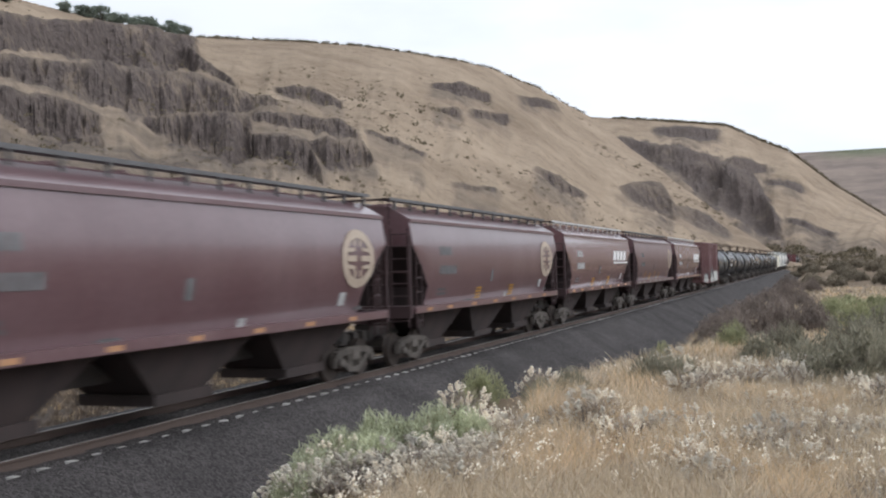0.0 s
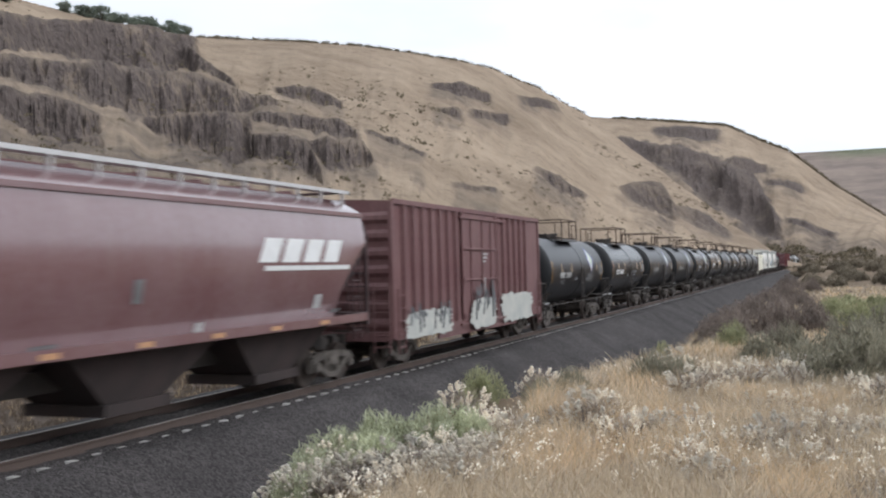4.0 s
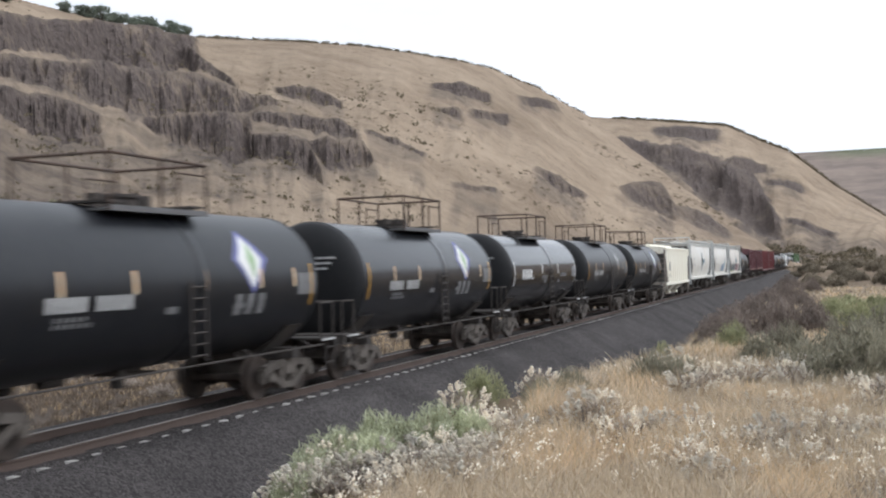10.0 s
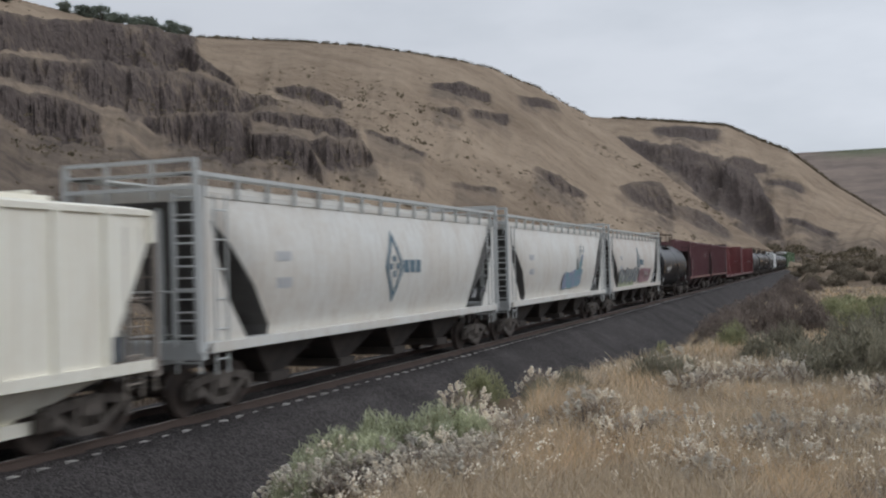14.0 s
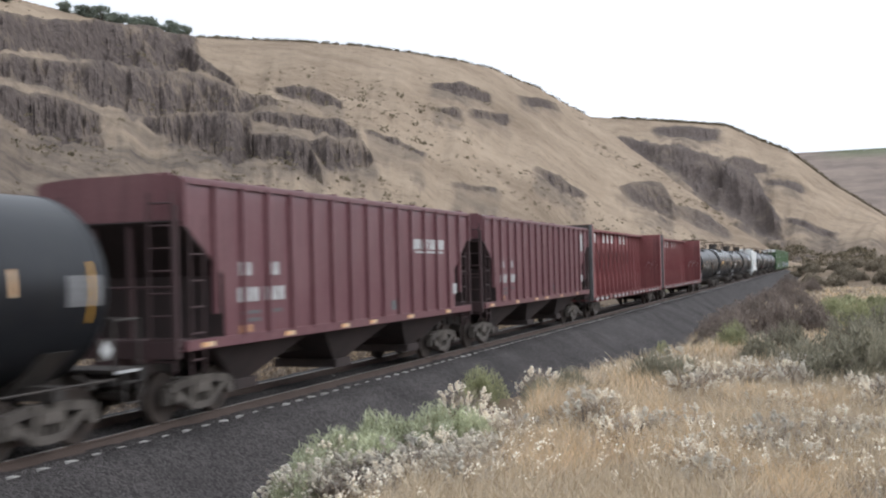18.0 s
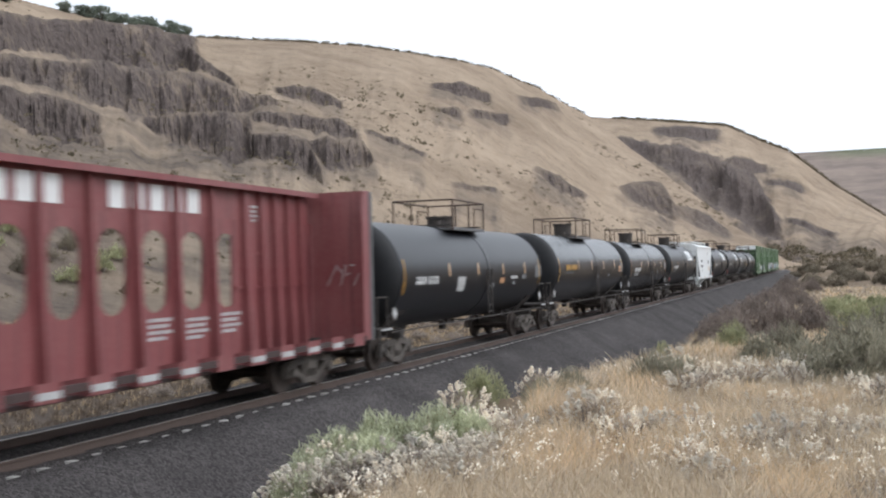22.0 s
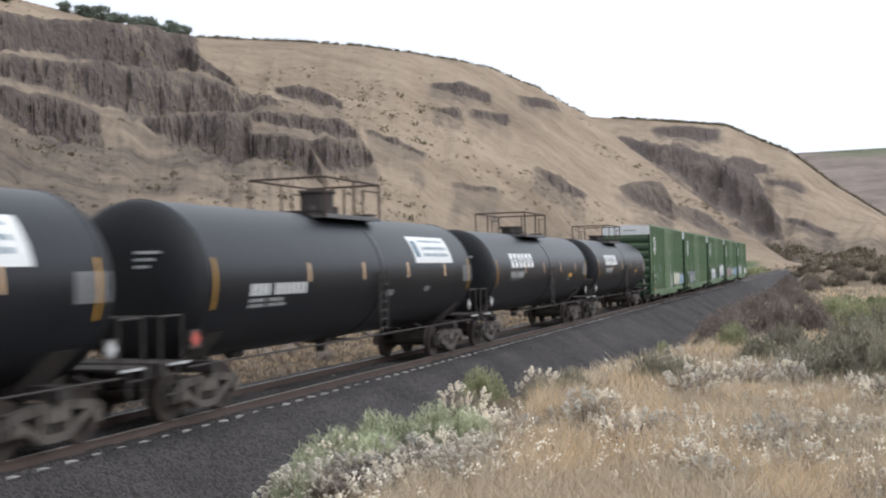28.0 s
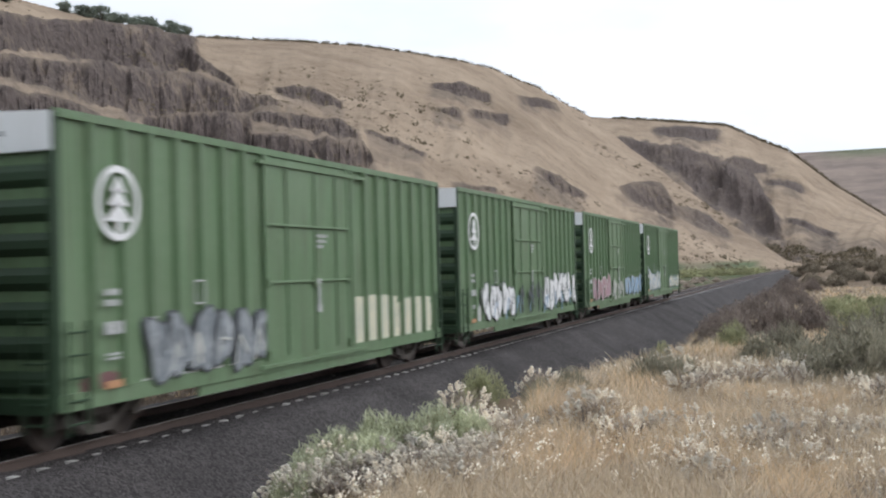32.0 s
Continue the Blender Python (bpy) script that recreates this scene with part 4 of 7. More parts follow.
    for v, w, a0, a1 in marks.get("banner", ()):
        b = piece("banner", (r, w, a0), M_BRIGHT, car, lambda bm: strip(bm, 0, w, a0, a1, 0.006, 8), "white painted panel with worn rows of print", at=pose(0, -half + v, 0))
        def rows(bm):
            for i, (s0, s1) in enumerate(((0.16, 0.24), (0.42, 0.54), (0.66, 0.78))):
                n = (10, 12, 9)[i]
                for k in range(n):
                    strip(bm, w * (0.26 + 0.66 * k / n), w * (0.26 + 0.66 * (k + 0.6) / n), a0 + (a1 - a0) * s0, a0 + (a1 - a0) * s1, 0.010, 2)
            strip(bm, w * 0.04, w * 0.15, a0 + (a1 - a0) * 0.2, a0 + (a1 - a0) * 0.8, 0.010, 3)
        piece("banner_print", (r, w, a0), M_STEELBLUE, b, rows)
    for v, w in marks.get("plate", ((half * 2 - 1.25, 0.85),)):
        b = piece("data_panel", (r, w), M_FADED, car, lambda bm: strip(bm, 0, w, 82, 100, 0.006, 5), "grey data panel", at=pose(0, -half + v, 0))
    for i, (v, a, w, deg, mat) in enumerate(marks.get("spots", ())):
        piece("stencil_mark", (r, a, w, deg), mat, car, lambda bm: strip(bm, 0, w, a, a + deg, 0.006, 4), at=pose(0, -half + v, 0))
    for s, mat in marks.get("placards", ()):
        def plac(bm):
            box(bm, 0, 0, 0, 0.02, 0.22, 0.22, Matrix.Rotation(radians(45), 4, "X"))
        p = piece("placard", mat.name, mat, car, plac, "diamond hazard placard on the end sill", at=pose(1.41, s * (half - 0.25), 1.5))
        piece("placard_holder", 0, M_DARK, car, lambda bm: box(bm, 0, 0, 0, 0.03, 0.34, 0.34), at=pose(1.385, s * (half - 0.25), 1.5))
    # stencilled rows on the leading head
    def head_rows(bm):
        for i, n in enumerate((5, 4, 3)):
            for k in range(n):
                box(bm, 0.35 + k * 0.11, -half - 0.012 + 0.07, zc + 0.55 - i * 0.13, 0.085, 0.13, 0.055)
    piece("head_stencil", (L, r), M_STENCIL, car, head_rows)
    tagged(car, label, "tank car", "black tank cars")
    CARS.append((car, (y0 + y1) / 2))
    return car


# ---------------------------------------------------------------- covered hoppers
def hopper_car(y0, y1, paint, side, sill_z, roof, cut, bays=3, ribs=0, marks=None, label="", group="", end_paint=None, cage=False, truck_in=2.0,
               board=True, inset=0.95, under=None, cut_top=0.55, rib_w=0.09, ledge=None, cut_low=0.0, slope=None, outlet=0.34):
    """A covered hopper. side: (x, z) of the side sheet from the sill up; roof: (x, z) inwards from there; cut: how far the end sheets slope in."""
    L = y1 - y0
    car = new("covered_hopper_car")
    half = L / 2 - inset
    marks = marks or {}
    end_paint = end_paint or paint
    under = under or paint
    zt = side[-1][1]
    zmid = sill_z + (zt - sill_z) * cut_top
    zlow = sill_z + (zt - sill_z) * cut_low
    ledge = ledge or side[0][0]
    shape = (L, sill_z, cut, tuple(side[0]), tuple(side[len(side) // 2]), cut_top)

    def xside(z):
        return float(np.interp(z, [p[1] for p in side], [p[0] for p in side]))

    def body(bm):
        secs = []
        fine = [sill_z + (zt - sill_z) * k / 10 for k in range(11)]
        for y, zmin in ((-half, zmid), (-half + cut, zlow), (-half + cut + 0.05, sill_z), (half - cut - 0.05, sill_z), (half - cut, zlow), (half, zmid)):
            pts = [(xside(max(z, zmin)), y, max(z, zmin) + 0.002 * k) for k, z in enumerate(fine)]
            pts += [(x, y, z) for x, z in roof]
            secs.append(pts + [(-x, yy, z) for x, yy, z in reversed(pts)])
        loft(bm, secs)
    b = piece("body", (shape, roof[0]), paint, car, body, smooth=True)

    def wrap(bm, z):
        """Lays a flat mark at height z onto the curve of the side."""
        for v in bm.verts:
            v.co.x += xside(z + v.co.z) - xside(z)
    # side sills, end sills and corner posts
    for q in (-1, 1):
        piece("side_sill", (L, sill_z, ledge), paint, car, lambda bm: (box(bm, 0, 0, 0, 0.10, 2 * half - 0.1, 0.16), box(bm, -0.04 - (ledge - side[0][0]) / 2, 0, 0.085, ledge - side[0][0] + 0.18, 2 * half - 0.12, 0.02), box(bm, -0.09, 0, -0.085, 0.2, 2 * half - 0.12, 0.025)), at=pose(q * (ledge + 0.01), 0, sill_z - 0.05, 0, 0, 0 if q > 0 else 180))
        piece("top_chord", (L, zt), paint, car, lambda bm: box(bm, 0, 0, 0, 0.07, 2 * half + 0.01, 0.09), at=pose(q * (side[-1][0] + 0.02), 0, zt, 0, 0, 0))
    for s in (-1, 1):
        turn = 0 if s > 0 else 180

        def slope_sheet(bm):
            rows = []
            for y, z in ((half - 0.002, zmid), (half - cut * 0.33, zmid + (zlow - zmid) * 0.33), (half - cut * 0.66, zmid + (zlow - zmid) * 0.66), (half - cut, zlow), (half - cut - 0.05, sill_z)):
                x = xside(z) - 0.015
                rows.append([(-x, y + 0.012, z - 0.012), (x, y + 0.012, z - 0.012), (x, y + 0.03, z - 0.03), (-x, y + 0.03, z - 0.03)])
            loft(bm, rows)
        # separate dark sheet paints the shade of the end recess
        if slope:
            piece("slope_sheet", shape, slope, car, slope_sheet, "slope sheet of the end, darkened as if in shade", at=pose(0, 0, 0, 0, 0, turn))

        def end_frame(bm):
            w = ledge
            box(bm, 0, 0.28, sill_z - 0.1, 2 * w, 0.14, 0.3)
            box(bm, 0, -0.25, sill_z - 0.2, 0.5, 1.2, 0.4)
            box(bm, 0, 0.0, sill_z + 0.05, 2 * w, 0.62, 0.04)
            for q in (-1, 1):
                box(bm, q * (w - 0.05), 0.28, (sill_z + zmid) / 2 + 0.1, 0.09, 0.09, zmid - sill_z + 0.3)
                box(bm, q * 0.38, 0.05, (sill_z + zmid) / 2, 0.09, 0.09, zmid - sill_z)
                ladder(bm, q * (w - 0.02), -0.35, sill_z - 0.55, zmid + 0.1, 0.42, "Y", 6)
                bar(bm, q * (w - 0.06), (0.25, sill_z), (-cut + 0.3, sill_z + 0.02), 0.08, 0.08)
                ladder(bm, q * (w - 0.32), 0.31, sill_z - 0.5, zt - 0.2, 0.5, "X", 8)
            rod(bm, (-w, 0.3, sill_z + 1.0), (w, 0.3, sill_z + 1.0), 0.022)
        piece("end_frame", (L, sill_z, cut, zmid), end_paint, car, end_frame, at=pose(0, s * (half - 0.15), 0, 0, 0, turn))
        if cage:
            def cage_mesh(bm):
                w = ledge
                for q in (-1, 1):
                    box(bm, q * (w - 0.02), 0, (sill_z + zt) / 2 + 0.25, 0.09, 0.09, zt - sill_z + 0.7)
                    box(bm, q * 0.5, 0, zt + 0.25, 0.06, 0.06, 0.7)
                for z in (zt + 0.6, zt + 0.1):
                    box(bm, 0, 0, z, 2 * w, 0.07, 0.07)
                for k in range(7):
                    z = sill_z + 0.2 + k * 0.42
                    rod(bm, (w - 0.5, 0.02, z), (w - 0.05, 0.02, z), 0.02)
                box(bm, w - 0.52, 0, (sill_z + zt) / 2, 0.06, 0.06, zt - sill_z)
            piece("end_cage", (sill_z, zt), end_paint, car, cage_mesh, at=pose(0, s * (half + 0.3), 0))
    # discharge bays
    span = (2 * half - 2 * cut + 0.9) / bays
    for k in range(bays):
        yc = -half + cut - 0.45 + span * (k + 0.5)

        def bay(bm):
            a, c = span * 0.48, outlet
            w = side[0][0] - 0.12
            loft(bm, [[(-w, -a, sill_z - 0.02), (w, -a, sill_z - 0.02), (w, a, sill_z - 0.02), (-w, a, sill_z - 0.02)],
                      [(-0.75, -c, 0.52), (0.75, -c, 0.52), (0.75, c, 0.52), (-0.75, c, 0.52)],
                      [(-0.85, -c - 0.1, 0.52), (0.85, -c - 0.1, 0.52), (0.85, c + 0.1, 0.52), (-0.85, c + 0.1, 0.52)], [(-0.85, -c - 0.1, 0.32), (0.85, -c - 0.1, 0.32), (0.85, c + 0.1, 0.32), (-0.85, c + 0.1, 0.32)]])
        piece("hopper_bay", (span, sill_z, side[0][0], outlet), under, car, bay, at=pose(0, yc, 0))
    piece("centre_sill", (L,), M_DARK, car, lambda bm: box(bm, 0, 0, 0.98, 0.42, L - 1.6, 0.36))
    # roof: hatches, running boards and their posts
    rz = roof[-1][1]
    piece("roof_hatch", (L, rz), paint, car, lambda bm: (box(bm, 0, 0, rz + 0.05, 0.55, 2 * half - 2.0, 0.14), [box(bm, 0, -half + 1.5 + k * (2 * half - 3) / 7, rz + 0.15, 0.62, 0.1, 0.06) for k in range(8)]))
    if board:
        bx = roof[-1][0]
        for q in (-1, 1):
            def walkway(bm):
                box(bm, 0, 0, rz + 0.20, 0.42, 2 * half + 0.5, 0.035)
                box(bm, 0.21, 0, rz + 0.20, 0.02, 2 * half + 0.5, 0.08)
            piece("running_board", (L, rz), M_GALV if paint is M_BROWN else M_GREYIRON if paint is M_BROWN_OLD else end_paint, car, walkway, "grating running board", at=pose(q * (bx - 0.05), 0, 0, 0, 0, 0 if q > 0 else 180))
            n = max(8, int(2 * half / 1.15))
            for k in range(n + 1):
                yp = -half + 0.1 + (2 * half - 0.2) * k / n
                piece("board_post", (roof[0], rz), M_GALV if paint is M_BROWN else M_GREYIRON if paint is M_BROWN_OLD else end_paint, car, lambda bm: bar(bm, 0, (0, rz - 0.22), (0, rz + 0.2), 0.05, 0.07), at=pose(q * (bx + 0.14), yp, 0, 0, 0, 0))
        for s in (-1, 1):
            piece("end_board", (rz, bx), end_paint, car, lambda bm: (box(bm, 0, 0, rz + 0.20, 2 * bx + 0.3, 0.4, 0.035), rod(bm, (-bx, 0.1, rz + 0.2), (-bx, 0.1, rz - 0.5), 0.02), rod(bm, (bx, 0.1, rz + 0.2), (bx, 0.1, rz - 0.5), 0.02)), at=pose(0, s * (half + 0.1), 0))
    # posts pressed outside the side sheets
    for k in range(ribs):
        yp = -half + 0.06 + (2 * half - 0.12) * k / max(ribs - 1, 1)
        zb = max(sill_z + 0.02, zmid - (min(yp + half, half - yp) / cut) * (zmid - sill_z)) if min(yp + half, half - yp) < cut else sill_z + 0.02
        for q in (-1, 1):
            piece("side_post", (round(zb, 2), zt, rib_w), paint, car, lambda bm: bar(bm, 0, (0, zb), (0, zt - 0.02), rib_w, 0.10), at=pose(q * (xside((zb + zt) / 2) + 0.03), yp, 0))
    running_gear(car, L, truck_in)
    brake_gear(car, 0.9, half - 2.2)
    # reflector plates along the sill
    for k, v in enumerate(marks.get("sill_plates", ())):
        flat_patch("reflector_plate", "p", marks.get("plate_paint", M_ORANGE), car, ledge + 0.066, -half + v, -half + v + 0.42, sill_z - 0.10, sill_z - 0.01)
    for v in marks.get("stripes", ()):
        piece("reflector_stripe", shape, M_YELLOW, car, lambda bm: (box(bm, 0, 0, -0.13, 0.008, 0.12, 0.26), box(bm, 0, 0, 0.13, 0.008, 0.12, 0.26), wrap(bm, sill_z + 0.36)), at=pose(xside(sill_z + 0.36) + 0.012, -half + v, sill_z + 0.36))

    for i, (v, z, n, w, h, mat, lean) in enumerate(marks.get("letters", ())):
        piece("lettering", (z, n, w, h, lean, shape), mat, car, lambda bm: (bars(bm, 0, 0, 0, [n], w, h, 0.28, lean=lean), wrap(bm, z)), at=pose(xside(z) + 0.012, -half + v, z))
    for v, z, w, h, mat in marks.get("spots", ()):
        piece("stencil_mark", (z, w, h, shape), mat, car, lambda bm: (box(bm, 0, w / 2, h / 2, 0.008, w, h), wrap(bm, z)), at=pose(xside(z) + 0.012, -half + v, z))
    for v, z in marks.get("emblem", ()):
        def ringm(bm):
            n = 40
            rin, rout = 0.56, 0.80
            vs = [[bm.verts.new((dx, rr * math.cos(2 * math.pi * k / n), rr * math.sin(2 * math.pi * k / n))) for k in range(n)] for rr in (rin, rout) for dx in (0,)]
            for k in range(n):
                bm.faces.new((vs[0][k], vs[0][(k + 1) % n], vs[1][(k + 1) % n], vs[1][k]))
            for sy in (-1, 1):
                bar(bm, 0.0, (sy * 0.14, -0.5), (sy * 0.14, 0.5), 0.1, 0.004)
                bar(bm, 0.001, (sy * 0.14, 0), (sy * 0.5, 0), 0.16, 0.004)
                bar(bm, 0.002, (sy * 0.2, 0.25), (sy * 0.48, 0.22), 0.1, 0.004)
                bar(bm, 0.002, (sy * 0.2, -0.25), (sy * 0.48, -0.22), 0.1, 0.004)
        piece("round_emblem", 0, M_EMBLEM, car, lambda bm: (ringm(bm), bmesh.ops.scale(bm, vec=(1, 1.15, 0.88), verts=bm.verts[:]), wrap(bm, z)), "cream ring with a plain cross", at=pose(xside(z) + 0.02, -half + v, z))
    for v, z in marks.get("diamond", ()):
        def rh(bm):
            pts = [(0, 0.95), (0.62, 0), (0, -0.95), (-0.62, 0)]
            for (a, b), (c, d) in zip(pts, pts[1:] + pts[:1]):
                o1, o2 = Vector((0, a, b)), Vector((0, c, d))
                bm.faces.new([bm.verts.new(o1), bm.verts.new(o2), bm.verts.new(o2 * 0.72), bm.verts.new(o1 * 0.72)])
            for a, b in ((0, 0.2), (0, -0.2), (0.16, 0), (-0.16, 0)):
                box(bm, 0, a * 1.4, b, 0.004, 0.2, 0.16)
        piece("diamond_mark", 0, M_STEELBLUE, car, lambda bm: (rh(bm), bmesh.ops.subdivide_edges(bm, edges=bm.edges[:], cuts=3, use_grid_fill=True), wrap(bm, z)), "steel-blue outlined diamond mark", at=pose(xside(z) + 0.02, -half + v, z))
    tagged(car, label, "hopper car", group)
    CARS.append((car, (y0 + y1) / 2))
    car["sheet"] = half
    return car, half, xside


# ---------------------------------------------------------------- boxcars
def box_car(y0, y1, paint, top, bottom, label, group, posts, door=(6.0, 9.9), inset=0.9, white_end=False, half_w=1.53, end_paint=None, door_label="plug door"):
    L = y1 - y0
    car = new("boxcar")
    half = L / 2 - inset
    end_paint = end_paint or paint

    def body(bm):
        sec = [(half_w - 0.05, bottom + 0.12), (half_w - 0.05, top - 0.12), (half_w - 0.12, top - 0.04), (0.0, top + 0.04)]
        ring = sec + [(-x, z) for x, z in reversed(sec[:-1])]
        loft(bm, [[(x, y, z) for x, z in ring] for y in (-half, half)])
    piece("body", (L, top), paint, car, body)
    for q in (-1, 1):
        piece("side_sill", (L, bottom), paint, car, lambda bm: (box(bm, 0, 0, bottom + 0.14, 0.07, 2 * half, 0.26), box(bm, -0.03, 0, bottom - 0.06, 0.05, half * 1.1, 0.24)), at=pose(q * (half_w - 0.025), 0, 0))
        piece("roof_edge", (L, top), paint, car, lambda bm: box(bm, 0, 0, top - 0.06, 0.08, 2 * half + 0.02, 0.13), at=pose(q * (half_w - 0.02), 0, 0))
        for yp in posts:
            piece("side_post", (top, bottom, q), paint, car, lambda bm: loft(bm, [[(q * x, y, z) for x, y in ((0.0, -0.075), (0.11, -0.045), (0.11, 0.045), (0.0, 0.075))] for z in (bottom + 0.25, top - 0.12)]), at=pose(q * (half_w - 0.055), -half + yp, 0))
    # plug door with its bars, on both sides
    d0, d1 = -half + door[0], -half + door[1]
    for q in (-1, 1):
        w, hgt = d1 - d0, top - bottom
        d = piece("door", (w, top, bottom, q), paint, car, lambda bm: box(bm, 0, 0, (top + bottom) / 2 + 0.05, 0.05, w, hgt - 0.42), door_label, at=pose(q * (half_w - 0.01), (d0 + d1) / 2, 0))
        for e in (-1, 1):
            piece("door_edge", (top, bottom), paint, d, lambda bm: box(bm, 0, 0, (top + bottom) / 2 + 0.05, 0.05, 0.12, hgt - 0.34), at=pose(q * 0.03, e * w / 2, 0))
            for z in (bottom + hgt * 0.40, bottom + 0.35):
                piece("lock_block", 0, paint, d, lambda bm: box(bm, 0, 0, 0, 0.08, 0.13, 0.18), at=pose(q * 0.05, e * (w / 2 - 0.05), z))
        for z in (bottom + 0.12, top - 0.28):
            piece("door_track", w, paint, d, lambda bm: box(bm, 0, 0.3, 0, 0.06, w + 1.2, 0.07), at=pose(q * 0.05, 0, z))
        for z in (bottom + hgt * 0.40, bottom + hgt * 0.66):
            piece("cross_bar", w, paint, d, lambda bm: rod(bm, (0, -w / 2 + 0.1, 0), (0, w / 2 - 0.1, 0), 0.03), at=pose(q * 0.06, 0, z))
        for e in (-0.28, 0.05, 0.32):
            piece("lock_rod", (top, bottom), paint, d, lambda bm: rod(bm, (0, 0, bottom + 0.3), (0, 0, top - 0.35), 0.022), at=pose(q * 0.055, e * w, 0))
        piece("lock_wheel", 0, paint, d, lambda bm: disc(bm, 0, 0, 0, 0.16, 0.05, "X", 14), at=pose(q * 0.07, 0.05 * w, bottom + hgt * 0.40))
        if q > 0:
            piece("door_latch", 0, M_STENCIL, d, lambda bm: (box(bm, 0, 0, 0, 0.04, 0.16, 0.10), box(bm, 0, 0.02, -0.3, 0.03, 0.07, 0.5), box(bm, 0, 0.02, -0.6, 0.035, 0.16, 0.18)), "white worn latch lever", at=pose(0.09, 0.25, bottom + (top - bottom) * 0.40))
            piece("door_stencil", 0, M_STENCIL, d, lambda bm: bars(bm, 0, 0, 0, [7, 6, 4], 0.055, 0.07, 0.4), at=pose(0.03, 0.35, bottom + (top - bottom) * 0.62))
    # ends: pressed ribs, ladder, posts
    for s in (-1, 1):
        def end(bm):
            n = 7
            z0, z1 = bottom + 0.2, top - (0.72 if white_end else 0.25)
            for k in range(n):
                zc, hh = z0 + (z1 - z0) * (k + 0.5) / n, (z1 - z0) / n * 0.34
                loft(bm, [[(x, s * 0.0, zc - hh), (x, s * 0.07, zc - hh * 0.35), (x, s * 0.07, zc + hh * 0.35), (x, s * 0.0, zc + hh)] for x in (-half_w + 0.12, half_w - 0.12)])
            for q in (-1, 1):
                box(bm, q * (half_w - 0.06), s * 0.02, (top + bottom) / 2, 0.12, 0.14, top - bottom - 0.1)
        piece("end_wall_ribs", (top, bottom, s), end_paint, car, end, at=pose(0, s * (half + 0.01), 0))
        if white_end:
            piece("end_panel", (top, s), M_CLEAN, car, lambda bm: loft(bm, [[(x, y, z) for x, z in ((-half_w + 0.02, top - 0.62), (half_w - 0.02, top - 0.62), (half_w - 0.02, top - 0.04), (0, top + 0.03), (-half_w + 0.02, top - 0.04))] for y in (0.0, s * 0.05)]), "white upper end panel", at=pose(0, s * (half + 0.06), 0))
            piece("end_stencil", s, M_FADED, car, lambda bm: [box(bm, -0.3 + k * 0.09, 0, 0, 0.06, 0.006, 0.08) for k in range(9)], at=pose(0.2, s * (half + 0.115), top - 0.33))
        def lad(bm):
            ladder(bm, half_w - 0.3, s * 0.16, bottom - 0.3, bottom + 1.5, 0.45, "X", 6)
            ladder(bm, half_w + 0.06, -s * 0.35, bottom - 0.35, bottom + 1.35, 0.45, "Y", 5)
            ladder(bm, -half_w + 0.3, s * 0.16, bottom - 0.3, bottom + 1.5, 0.45, "X", 6)
            box(bm, 0, s * 0.1, bottom + 0.12, 2 * half_w - 0.2, 0.12, 0.24)
            box(bm, 0, s * 0.28, bottom + 1.0, 0.9, 0.35, 0.04)
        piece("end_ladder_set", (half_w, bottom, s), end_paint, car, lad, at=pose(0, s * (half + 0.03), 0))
    def frame_under(bm):
        box(bm, 0, 0, 0.92, 0.45, L - 1.5, 0.34)
        for k in range(9):
            box(bm, 0, -half + 0.8 + k * (2 * half - 1.6) / 8, bottom + 0.12, 2 * half_w - 0.2, 0.16, 0.22)
    piece("underframe", (L, bottom), M_DARK, car, frame_under)
    running_gear(car, L, 2.35)
    brake_gear(car, 0.7, 1.5)
    tagged(car, label, "boxcar", group)
    CARS.append((car, (y0 + y1) / 2))
    return car, half


def spray(car, key, mat, make, label=""):
    piece("spray_paint", key, mat, car, make, label)["kind"] = "stuff"


